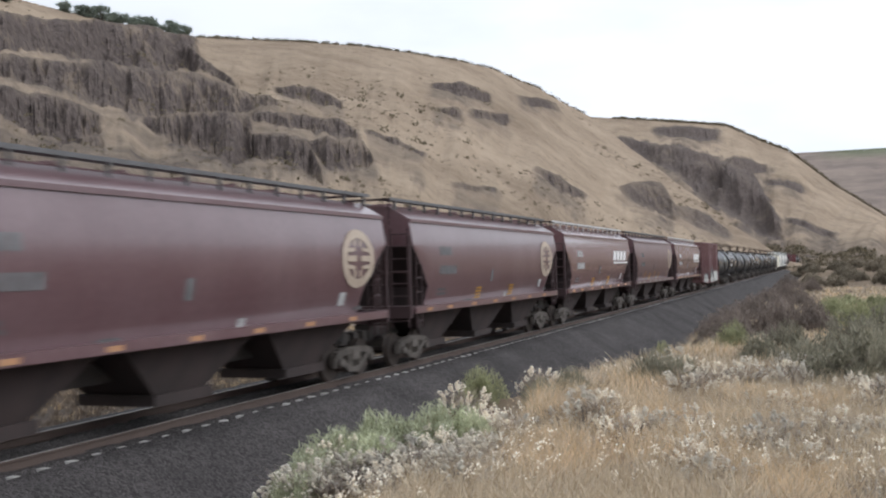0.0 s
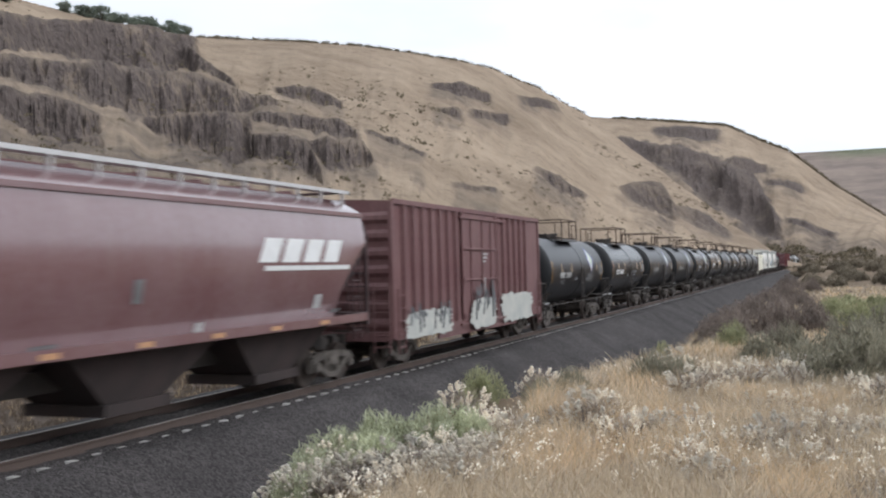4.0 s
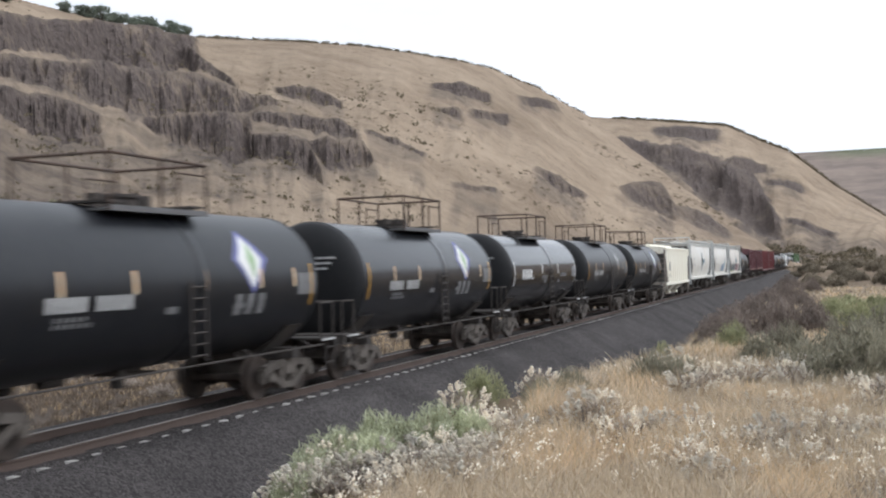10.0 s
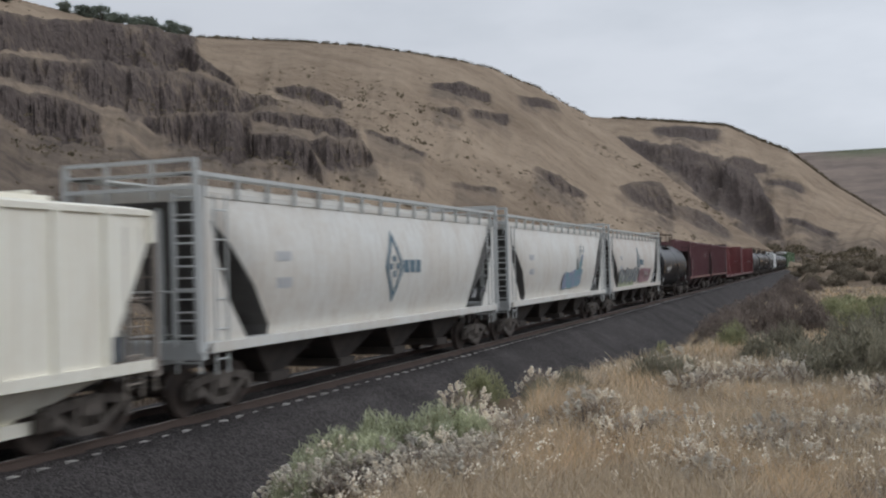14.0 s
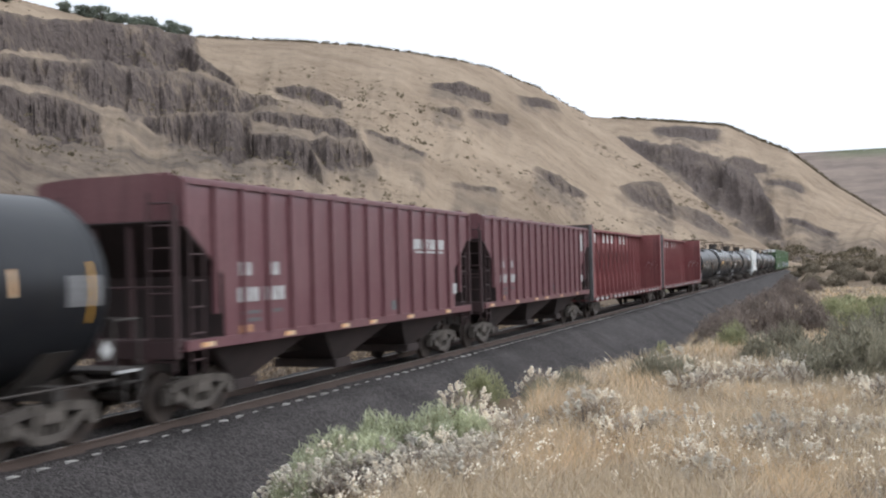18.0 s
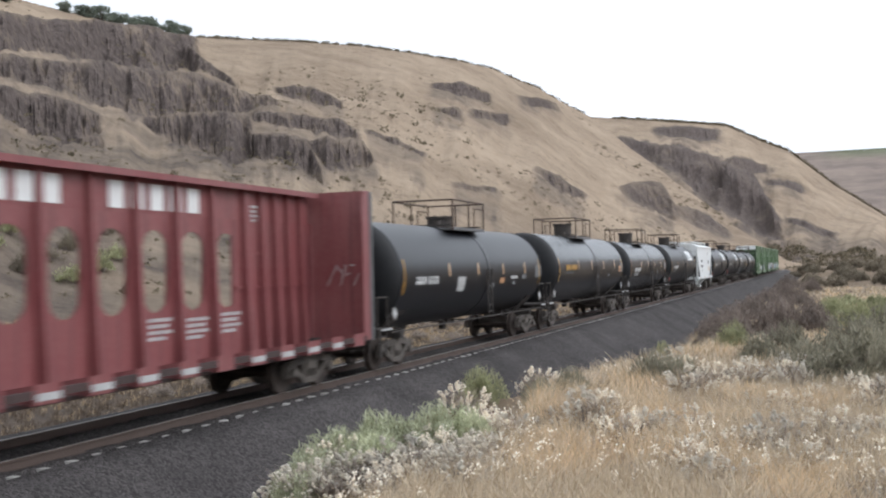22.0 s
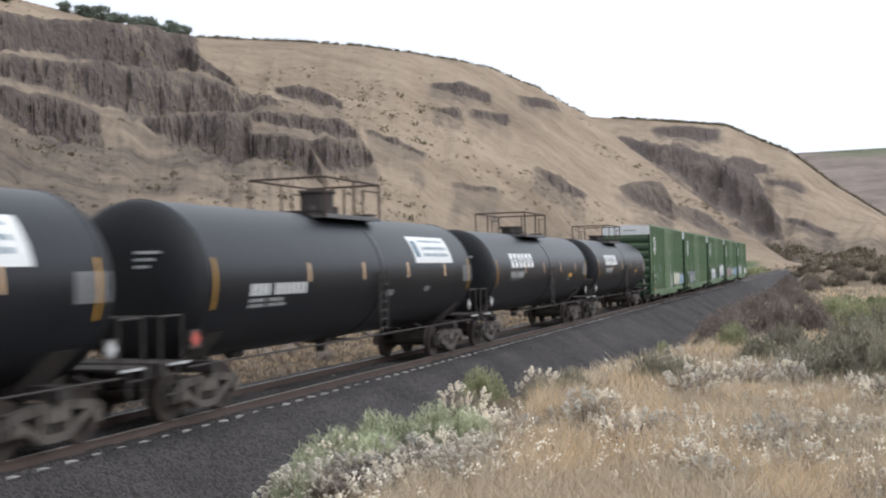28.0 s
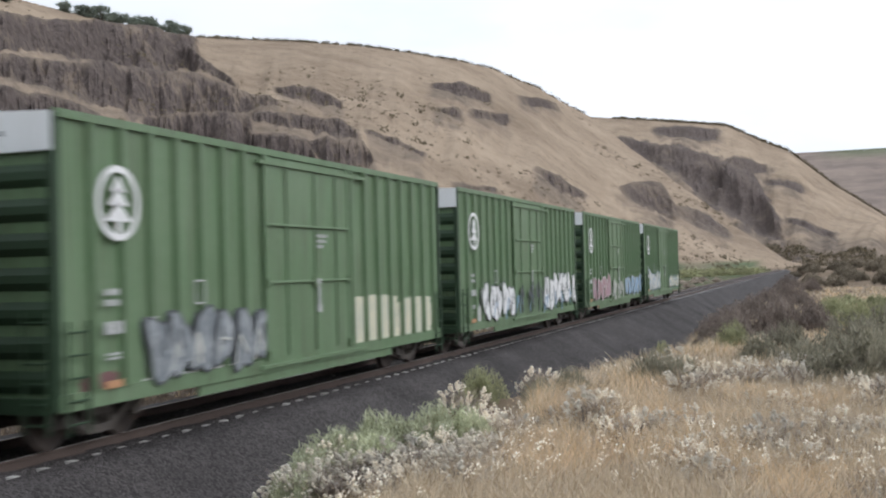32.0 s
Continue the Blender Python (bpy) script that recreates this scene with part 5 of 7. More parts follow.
def green_car(y0, y1, style):
    posts = [0.75 + 0.75 * k for k in range(7)] + [10.15 + 0.78 * k for k in range(8)]
    label = ("weathered green boxcar with white end panel and pale sprayed paint",
             "green ribbed boxcar with grey scrawled paint along the sill",
             "green ribbed boxcar with black and white scrawls along its lower half",
             "green ribbed boxcar with pink and blue sprayed patches",
             "green ribbed boxcar with pale sprayed patches, last of the train")[style]
    car, half = box_car(y0, y1, M_GREEN, 5.16, 0.66, label, "green boxcars", posts, (6.05, 9.95), 0.9, True, 1.55, M_GREEN_SHADE, "green plug door")
    x = 1.612

    def ring(bm):
        n = 44
        vs = [[bm.verts.new((0, rr * 0.92 * math.cos(2 * math.pi * k / n), rr * math.sin(2 * math.pi * k / n))) for k in range(n)] for rr in (0.49, 0.60)]
        for k in range(n):
            bm.faces.new((vs[0][k], vs[0][(k + 1) % n], vs[1][(k + 1) % n], vs[1][k]))
        for z, w, h in ((0.30, 0.19, 0.24), (0.09, 0.27, 0.26), (-0.15, 0.34, 0.28)):
            bm.faces.new([bm.verts.new(p) for p in ((0, 0, z + h * 0.62), (0, -w, z - h * 0.5), (0, w, z - h * 0.5))])
        box(bm, 0, 0, -0.36, 0.004, 0.12, 0.24)
    piece("round_emblem", 1, M_BRIGHT, car, ring, "white ring with a plain tree shape", at=pose(x + 0.002, -half + 1.32, 3.82))
    piece("stencil_mark", ("g", 1), M_STENCIL, car, lambda bm: (bars(bm, 0, 1.0, 2.42, [3, 3], 0.09, 0.10, 0.35), bars(bm, 0, 0.98, 1.86, [5], 0.07, 0.2, 0.35), bars(bm, 0, 1.0, 1.45, [4, 4], 0.07, 0.04, 0.3), bars(bm, 0, 2.05, 1.95, [3, 3, 3], 0.08, 0.06, 0.35),
          box(bm, 0, 3.45, 2.35, 0.006, 0.03, 0.4), box(bm, 0, 3.75, 2.35, 0.006, 0.03, 0.4), box(bm, 0.001, 3.6, 2.55, 0.006, 0.3, 0.03), box(bm, 0.001, 3.6, 2.15, 0.006, 0.3, 0.03)), at=pose(1.61, -half, 0))
    piece("reflector_plate", "g", M_ORANGE, car, lambda bm: box(bm, 0, 1.15, 0.98, 0.008, 0.42, 0.12), at=pose(1.61, -half, 0))
    xs, xr = 1.508, 1.606
    def tagged_band(key, ya, yb, z0, z1, n, seed, fill, line, proud=False):
        """Outline, fill and inner strokes of one sprayed band, on the panels and on the faces of the posts."""
        for tag, x in (("panel", xs), ("post", xr + 0.004)):
            if tag == "post" and not proud:
                continue
            spray(car, (style, key, tag, 0), line, lambda bm: tags(bm, x, -half + ya, -half + yb, z0, z1, n, seed, 0.05))
            spray(car, (style, key, tag, 1), fill, lambda bm: tags(bm, x + 0.005, -half + ya, -half + yb, z0, z1, n, seed))
            spray(car, (style, key, tag, 2), line, lambda bm: slots(bm, x + 0.011, -half + ya, -half + yb, z0, z1, n, seed + 1))
    if style == 0:
        spray(car, 0, M_SPRAY_A, lambda bm: (blob(bm, xs, -half + 3.2, 1.05, 1.9, 0.46, 1), blob(bm, xs + 0.002, -half + 3.6, 1.45, 0.8, 0.35, 2)), "pale sprayed patches")
        spray(car, 2, M_BROWN_DULL, lambda bm: (bar(bm, xs + 0.012, (-half + 1.0, 0.95), (-half + 5.3, 1.02), 0.07, 0.006), bar(bm, xs + 0.014, (-half + 1.0, 1.16), (-half + 5.3, 1.24), 0.06, 0.006), bar(bm, xs + 0.016, (-half + 5.3, 0.95), (-half + 5.3, 1.3), 0.1, 0.006)))
        tagged_band("cream", 10.3, 13.6, 0.95, 2.05, 5, 61, M_SPRAY_G, M_SPRAY_A, True)
        tagged_band("blue", 13.5, 16.0, 0.95, 1.85, 3, 62, M_SPRAY_C, M_SPRAY_A, True)
        spray(car, 4, M_SPRAY_A, lambda bm: blob(bm, 1.572, -half + 9.3, 1.35, 0.55, 0.5, 3), "white sprayed patch on the door")
    elif style == 1:
        tagged_band("slate", 2.1, 6.0, 0.85, 2.05, 6, 63, M_SPRAY_H, M_SPRAY_B, True)
        spray(car, 1, M_SPRAY_G, lambda bm: (blob(bm, xs, -half + 11.6, 1.4, 1.55, 0.66, 8, 60, 0.12), blob(bm, xs, -half + 14.3, 1.35, 1.3, 0.6, 9, 60, 0.12)), "cream worn spray")
        spray(car, 3, M_SPRAY_A, lambda bm: (blob(bm, xs + 0.014, -half + 3.6, 0.85, 1.7, 0.14, 12), scrawl(bm, xr + 0.022, -half + 2.4, -half + 5.8, 0.9, 1.7, 6, 12, 0.05)))
        spray(car, 4, M_BROWN_DULL, lambda bm: blob(bm, xs + 0.002, -half + 0.9, 0.95, 0.5, 0.25, 13), "rusty scrape")
    elif style == 2:
        tagged_band("white", 2.1, 5.9, 0.85, 2.15, 5, 64, M_BRIGHT, M_SPRAY_B, True)
        tagged_band("rest", 10.1, 15.6, 0.9, 2.35, 7, 65, M_BRIGHT, M_SPRAY_B, True)
        spray(car, 0, M_SPRAY_A, lambda bm: (scrawl(bm, xr + 0.004, -half + 0.6, -half + 1.4, 0.8, 2.9, 3, 20, 0.1), scrawl(bm, xr + 0.06, -half + 6.1, -half + 9.8, 0.9, 2.2, 12, 22, 0.2)), "white scrawled spray paint")
        spray(car, 1, M_SPRAY_B, lambda bm: scrawl(bm, xr + 0.07, -half + 6.1, -half + 9.8, 0.9, 2.1, 8, 25, 0.1), "black scrawled spray paint")
        spray(car, 2, M_SPRAY_C, lambda bm: scrawl(bm, xr + 0.02, -half + 2.4, -half + 15, 0.8, 1.7, 10, 27, 0.08))
    elif style == 3:
        tagged_band("pink", 1.6, 6.0, 0.85, 2.1, 5, 66, M_SPRAY_D, M_SPRAY_A, True)
        tagged_band("blue", 10.4, 15.6, 0.9, 2.0, 6, 67, M_SPRAY_C, M_SPRAY_A, True)
        spray(car, 2, M_SPRAY_A, lambda bm: scrawl(bm, xr + 0.05, -half + 6.2, -half + 9.8, 0.8, 1.9, 8, 34, 0.14))
    else:
        tagged_band("pale", 1.4, 6.0, 0.85, 2.2, 5, 68, M_SPRAY_A, M_SPRAY_C, True)
        tagged_band("low", 10.4, 15.4, 0.85, 1.8, 6, 69, M_SPRAY_G, M_SPRAY_C, True)
    return car


def brown_box(y0, y1):
    car, half = box_car(y0, y1, M_BROWN_DULL, 4.52, 0.80, "faded brown ribbed boxcar with pale sprayed paint along its bottom", "", [0.7 * k for k in range(1, 8)] + [9.2 + 0.72 * k for k in range(6)], (5.5, 9.0), 0.85, False, 1.52, M_BROWN_DULL, "faded brown plug door")
    xs = 1.582
    spray(car, 10, M_SPRAY_A, lambda bm: (blob(bm, xs, -half + 2.4, 1.15, 2.0, 0.42, 50), blob(bm, xs, -half + 11.4, 1.25, 2.3, 0.55, 51), blob(bm, xs + 0.05, -half + 7.3, 1.2, 1.5, 0.5, 52)), "pale spray paint along the sill")
    spray(car, 11, M_SPRAY_B, lambda bm: (scrawl(bm, xs + 0.012, -half + 0.6, -half + 4.5, 0.95, 1.7, 7, 53, 0.1), scrawl(bm, xs + 0.07, -half + 6, -half + 8.8, 1.0, 2.2, 6, 54, 0.12)), "black scrawled strokes")


# ---------------------------------------------------------------- centre-beam lumber cars
def beam_car(y0, y1, k_car):
    L = y1 - y0
    car = new("centerbeam_flatcar")
    half = L / 2 - 0.62
    top, deck, w = 4.63, 1.17, 1.5
    hole0, nb, bay = -half + 4.0, 12, 1.29

    def panel(bm):
        """One sheet of the middle wall with a tall round-ended opening."""
        hw, z0, z1 = bay / 2, 0.92, 3.84
        n = 10
        inner, outer = [], []
        rw, za, zb = 0.42, 2.36, 3.12
        for k in range(n + 1):
            a = math.pi * k / n
            inner.append((rw * math.cos(a), zb + rw * math.sin(a)))
        for k in range(n + 1):
            a = math.pi + math.pi * k / n
            inner.append((rw * math.cos(a), za + rw * math.sin(a)))
        for y, z in inner:
            s = max(abs(y) / hw, 1e-6)
            yy = math.copysign(hw, y) if abs(y) > 0.12 else y / 0.12 * hw
            zz = z1 if z > zb + 0.2 else (z0 if z < za - 0.2 else z)
            outer.append((max(-hw, min(hw, yy)), zz))
        for x in (-0.02, 0.02):
            vi = [bm.verts.new((x, y, z)) for y, z in inner]
            vo = [bm.verts.new((x, y, z)) for y, z in outer]
            m = len(vi)
            for i in range(m):
                j = (i + 1) % m
                try:
                    bm.faces.new((vi[i], vi[j], vo[j], vo[i]))
                except ValueError:
                    pass
    for k in range(nb):
        piece("wall_panel", 0, M_RED, car, panel, at=pose(0, hole0 + bay * (k + 0.5), 0))
    piece("upper_wall", 0, M_RED, car, lambda bm: box(bm, 0, 0, (3.84 + top - 0.1) / 2, 0.05, 2 * half - 0.3, top - 0.1 - 3.84))
    for s in (-1, 1):
        piece("end_wall", s, M_RED, car, lambda bm: (box(bm, 0, 0, (0.92 + 3.84) / 2, 0.05, 3.75, 2.92), box(bm, 0.04, -0.9 * s, 3.1, 0.05, 1.3, 0.06), box(bm, 0.04, 0, 2.35, 0.05, 3.6, 0.06)), at=pose(0, s * (half - 2.05), 0))

        def bulkhead(bm):
            box(bm, 0, 0, (top + 0.95) / 2, 2 * w + 0.02, 0.10, top - 0.95)
            for q in (-1, 1):
                loft(bm, [[(q * (w + 0.01), y, z) for y, z in ((0.0, 0.95), (0.0, top), (-s * 0.22, top - 0.03), (-s * 0.34, top - 0.5), (-s * 0.34, 0.95))], [(q * (w - 0.06), y, z) for y, z in ((0.0, 0.95), (0.0, top), (-s * 0.22, top - 0.03), (-s * 0.34, top - 0.5), (-s * 0.34, 0.95))]])
        piece("bulkhead", s, M_RED, car, bulkhead, "red end bulkhead", at=pose(0, s * half, 0))

        def braces(bm):
            box(bm, 0, s * 0.035, (top + 0.97) / 2, 2 * w - 0.04, 0.03, top - 1.0)
            for k in range(5):
                box(bm, 0, s * 0.10, 1.2 + k * 0.75, 2 * w - 0.1, 0.10, 0.12)
            ladder(bm, w - 0.4, s * 0.25, 0.6, 2.6, 0.45, "X", 6)
        piece("bulkhead_brace_frame", s, M_DARK, car, braces, "black outer braces", at=pose(0, s * (half + 0.04), 0))
        for q in (-1, -0.5, 0, 0.5, 1):
            piece("bulkhead_post", abs(q) == 1, M_GREYIRON if abs(q) == 1 else M_DARK, car, lambda bm: box(bm, 0, 0, (top + 0.9) / 2, 0.14, 0.16, top - 0.95), at=pose(q * (w - 0.06), s * (half + 0.17), 0))
    # columns of the middle wall
    ycols = [hole0 + bay * k for k in range(nb + 1)] + [-half + 0.6 + 0.75 * k for k in range(4)] + [half - 0.9 - 0.62 * k for k in range(5)]
    for yc in ycols:
        for q in (-1, 1):
            piece("wall_column", q, M_RED, car, lambda bm: loft(bm, [[(q * 0.025, -0.07, z), (q * t, -0.05, z), (q * t, 0.05, z), (q * 0.025, 0.07, z)] for z, t in ((0.92, 0.26), (2.6, 0.17), (top - 0.1, 0.13))]), at=pose(0, yc, 0))
    piece("top_chord", 0, M_RED, car, lambda bm: (box(bm, 0, 0, top - 0.06, 0.55, 2 * half - 0.1, 0.07), box(bm, 0.27, 0, top - 0.09, 0.03, 2 * half - 0.1, 0.12), box(bm, -0.27, 0, top - 0.09, 0.03, 2 * half - 0.1, 0.12)))
    piece("deck", 0, M_DECK, car, lambda bm: (box(bm, 0, 0, 0.84, 2 * w - 0.3, 2 * half, 0.05), box(bm, 0, 0, 0.74, 0.5, L - 1.4, 0.25)), "dark sunken floor")
    # sill coloured dark to stand for shaded gaps between the stake pockets
    for q in (-1, 1):
        piece("side_sill", q, M_DECK, car, lambda bm: box(bm, 0, 0, deck - 0.17, 0.08, 2 * half, 0.12), at=pose(q * (w - 0.02), 0, 0))
    n = 19
    for k in range(n):
        yk = -half + 0.7 + (2 * half - 1.4) * k / (n - 1)
        piece("stake_pocket", 0, M_RED, car, lambda bm: loft(bm, [[(-2 * w - 0.06, y, 0), (-2 * w + 0.06, y, -0.02), (-w - 0.03, y, -0.25), (-0.12, y, -0.02), (0.0, y, 0), (0.0, y, -0.3), (-2 * w - 0.06, y, -0.3)] for y in (-0.28, 0.28)]), at=pose(w + 0.03, yk, deck - 0.02))
        if k % 5 != 3:
            piece("pocket_plate", 0, M_STENCIL, car, lambda bm: box(bm, 0, 0, 0, 0.01, 0.5, 0.11), "worn white plate", at=pose(w + 0.037, yk, deck - 0.21))
    # faded lettering as plain blocks, two to a bay
    def words(bm):
        yk = hole0 - 0.25
        for count, gap in ((7, 1.75), (6, 1.1), (5, 0)):
            for k in range(count):
                box(bm, 0, yk + 0.21, 4.14, 0.01, 0.42, 0.50)
                yk += 0.62
            yk += gap
    lt = piece("lettering", 0, M_BRIGHT, car, words, "three rows of large white block marks", at=pose(0.034, 0, 0.02))
    piece("stencil_rows", 0, M_STENCIL, car, lambda bm: [bars(bm, 0, hole0 + bay * b + 0.2, z, [7, 6, 7, 5], 0.09, 0.07, 0.3) for b, z in ((0, 1.75), (1, 1.8), (2, 1.8), (5, 1.8), (9, 1.8), (10, 1.75), (11, 1.8))], at=pose(0.026, 0, 0))
    piece("stencil_rows", 1, M_STENCIL, car, lambda bm: bars(bm, 0, 0, 4.15, [6, 5, 6, 5], 0.09, 0.06, 0.3), at=pose(0.034, half - 3.4, 0))
    piece("chalk_scrawl", k_car, M_SPRAY_D if k_car == 0 else M_STENCIL, car, lambda bm: [rod(bm, (0.4 + 0.12 * k, 0, 2.3 + 0.25 * (k % 3)), (0.55 + 0.12 * k, 0, 2.6 + 0.2 * (k % 2)), 0.012) for k in range(7)], at=pose(0, half - 0.06, 0))
    running_gear(car, L, 3.0)
    brake_gear(car, 0.7, -3)
    tagged(car, "empty red centre-beam lumber flatcar with round-ended openings in its middle wall", "flatcar", "red lumber flatcars")
    CARS.append((car, (y0 + y1) / 2))


# ---------------------------------------------------------------- the train, from its leading end
COUPLINGS = [5.2, 13.3, 21.45, 29.4, 37.5, 45.7, 53.1, 59.06, 64.87, 70.73, 76.64, 82.46, 88.38, 94.16, 100.01, 105.78, 111.73, 117.6, 124.15, 133.0, 141.5, 150.05,
             156.8, 164.55, 172.5, 183.15, 194.0, 201.79, 209.77, 217.38, 225.3, 231.5, 239.27, 247.3, 255.09, 262.75, 270.7, 278.75, 286.75, 294.55, 302.6]
AT = [2.2325 * u - 3.83 for u in COUPLINGS]


def rounded_side(z0, z1, w0, w1, bulge):
    return [(w0 + (w1 - w0) * t + bulge * math.sin(math.pi * t), z0 + (z1 - z0) * t) for t in [k / 10 for k in range(11)]]


def brown_hopper(i, emblem, yellow, orange):
    side = rounded_side(1.58, 4.0, 1.26, 1.40, 0.21)
    L = AT[i + 1] - AT[i]
    half = L / 2 - 0.95
    n = 2 * half
    marks = {"sill_plates": [0.9, 2.6, 4.9, 7.2, 9.4, 11.6, 13.8], "plate_paint": M_ORANGE if orange else M_STENCIL,
             "letters": [(2.2, 3.18, 4, 0.21, 0.26, M_FADED if emblem else M_STENCIL, 0), (2.2, 2.62, 6, 0.2, 0.26, M_FADED if emblem else M_STENCIL, 0),
                         (2.2, 2.05, 6, 0.09, 0.07, M_FADED, 0), (2.2, 1.92, 7, 0.09, 0.07, M_FADED, 0), (n - 1.6, 1.75, 4, 0.1, 0.08, M_FADED, 0)],
             "spots": [(7.2, 2.2, 0.24, 0.4, M_FADED), (n - 2.6, 1.85, 0.34, 0.3, M_STENCIL), (9.2, 1.62, 0.3, 0.16, M_STENCIL), (5.0, 1.62, 0.6, 0.05, M_FADED)]}
    if yellow:
        marks["letters"] += [(y, 2.0 - 0.1 * k, 6, 0.075, 0.055, M_YELLOW, 0) for y in (5.9, 9.7) for k in range(4)]
    if emblem:
        marks["emblem"] = [(n - 1.75, 2.95)]
    else:
        marks["letters"] += [(n - 4.7, 3.12, 4, 0.74, 0.50, M_BRIGHT, 0.7), ]
        marks["spots"] += [(n - 5.0, 2.70, 4.0, 0.10, M_BRIGHT)]
    if yellow == 2:
        marks["stripes"] = [4.2, 8.0, n - 2.4]
    hopper_car(AT[i], AT[i + 1], M_BROWN_OLD if emblem else M_BROWN, side, 1.58, [(1.40, 4.06), (1.34, 4.10), (0.82, 4.40)], 1.3, 3, 0, marks,
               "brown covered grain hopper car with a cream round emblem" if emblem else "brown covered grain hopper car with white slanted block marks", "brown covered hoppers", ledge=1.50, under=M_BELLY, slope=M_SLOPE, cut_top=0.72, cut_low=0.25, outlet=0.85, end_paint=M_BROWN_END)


def small_tank(i, paint, kind):
    L = AT[i + 1] - AT[i]
    n = L - 1.9
    m = {"stripes": [2.3, 4.1, 6.2, 8.2, 9.6], "end_stripes": [0.62, n - 0.62], "letters": [(2.0, 93, 8, 0.2, 0.24, M_STENCIL)] + [(2.2, 105, 5, 0.13, 0.08, M_FADED), (2.2, 109, 6, 0.13, 0.08, M_FADED)],
         "spots": [(5.0, 103, 0.35, 5, M_FADED), (7.2, 104, 0.4, 4, M_FADED)]}
    label = "dusty black tank car with a violet-blue diamond mark"
    stripe = M_YELLOW
    seams = (0.6,)
    if kind == "diamond":
        m["diamond"] = [n - 3.1]
        m["letters"] += [(n - 3.75, 97, 3, 0.36, 0.42, M_FADED)]
    elif kind == "plain":
        m["letters"] = [(1.6, 93, 10, 0.17, 0.26, M_BRIGHT), (1.6, 97, 8, 0.12, 0.07, M_FADED), (6.0, 96, 6, 0.3, 0.14, M_FADED)]
        label = "dusty black tank car with white numbers and small reflectors"
        stripe = M_ORANGE
    elif kind == "silver":
        m["letters"] = [(2.0, 86, 6, 0.28, 0.3, M_BRIGHT), (1.8, 96, 7, 0.16, 0.1, M_STENCIL), (1.8, 100, 6, 0.16, 0.1, M_STENCIL), (7.6, 97, 4, 0.24, 0.16, M_STENCIL), (n - 1.5, 66, 4, 0.2, 0.2, M_STENCIL)]
        m["spots"] = [(n - 3.6, 62, 0.4, 30, M_BRIGHT), (n - 3.2, 75, 0.75, 17, M_BRIGHT), (n - 3.0, 84, 0.7, 10, M_YELLOW), (4.4, 97, 0.5, 7, M_FADED)]
        label = "glossy black tank car with white and yellow painted shapes"
    elif kind == "gloss":
        m["letters"] = [(1.7, 86, 4, 0.3, 0.32, M_BRIGHT), (1.7, 97, 8, 0.16, 0.1, M_STENCIL), (4.6, 96, 3, 0.26, 0.2, M_FADED), (7.6, 93, 5, 0.2, 0.16, M_FADED)]
        stripe = M_BRIGHT
        m["stripes"] = [4.6, 7.2]
        label = "glossy black tank car with white reflectors and block marks"
    elif kind == "outline":
        m["outline_diamond"] = [n - 3.2]
        m["letters"] += [(n - 2.3, 74, 4, 0.3, 0.4, M_FADED)]
        label = "dusty black tank car with a white outlined diamond mark"
    tank_car(AT[i], AT[i + 1], 1.40, paint, m, 0.16, seams, label, stripe, 1.95, 2.9)


def long_tank(i, paint, kind, r=1.49, stripe=M_YELLOW):
    L = AT[i + 1] - AT[i]
    n = L - 1.9
    m = {"stripes": [0.28 * n, 0.46 * n, 0.64 * n, 0.82 * n], "end_stripes": [0.7, n - 0.7],
         "letters": [(2.0, 93, 9, 0.17, 0.24, M_BRIGHT), (2.0, 104, 8, 0.13, 0.07, M_STENCIL), (2.0, 108, 9, 0.13, 0.07, M_STENCIL)],
         "spots": [(0.55 * n, 104, 0.5, 6, M_FADED), (0.72 * n, 103, 0.4, 5, M_FADED)], "placards": [(1, M_STENCIL), (-1, M_STENCIL)]}
    label = "long dull black tank car with orange reflectors and white numbers"
    dome = 0.55
    if kind == "banner":
        m["banner"] = [(n - 5.1, 3.0, 48, 79)]
        m["letters"][0] = (2.0, 93, 11, 0.17, 0.24, M_BRIGHT)
        m["placards"] = [(1, M_STENCIL), (-1, M_SIGNRED)]
        label = "long matt black tank car with a white painted panel"
    elif kind == "blocks":
        m["letters"] = [(2.5, 64, 6, 0.44, 0.54, M_BRIGHT), (2.4, 90, 8, 0.16, 0.22, M_STENCIL), (2.4, 95, 8, 0.12, 0.07, M_FADED), (2.4, 99, 7, 0.12, 0.07, M_FADED)]
        m["spots"] += [(0.74 * n, 96, 0.6, 6, M_YELLOW)]
        label = "dull black tank car with a row of large white block marks"
        dome = 0.25
    elif kind == "olive":
        m["letters"] = [(2.0, 84, 9, 0.18, 0.24, M_YELLOW), (2.0, 95, 8, 0.13, 0.07, M_FADED)]
        m["spots"] += [(0.9 * n, 88, 0.6, 12, M_ORANGE)]
        label = "long grey-black tank car with yellowed lettering bars"
    elif kind == "stained":
        m["letters"] = [(1.6, 92, 8, 0.17, 0.22, M_BRIGHT), (1.6, 94, 9, 0.13, 0.07, M_FADED)]
        m["spots"] += [(0.33 * n, 94, 0.7, 17, M_STENCIL), (0.62 * n, 98, 0.5, 7, M_ORANGE), (0.70 * n, 96, 0.9, 4, M_STENCIL), (0.8 * n, 95, 0.5, 6, M_FADED)]
        dome = 0.3
        label = "stained dull black tank car with white smears on its side"
    tank_car(AT[i], AT[i + 1], r, paint, m, dome, (0.5,), label, stripe, 2.1, 3.2)


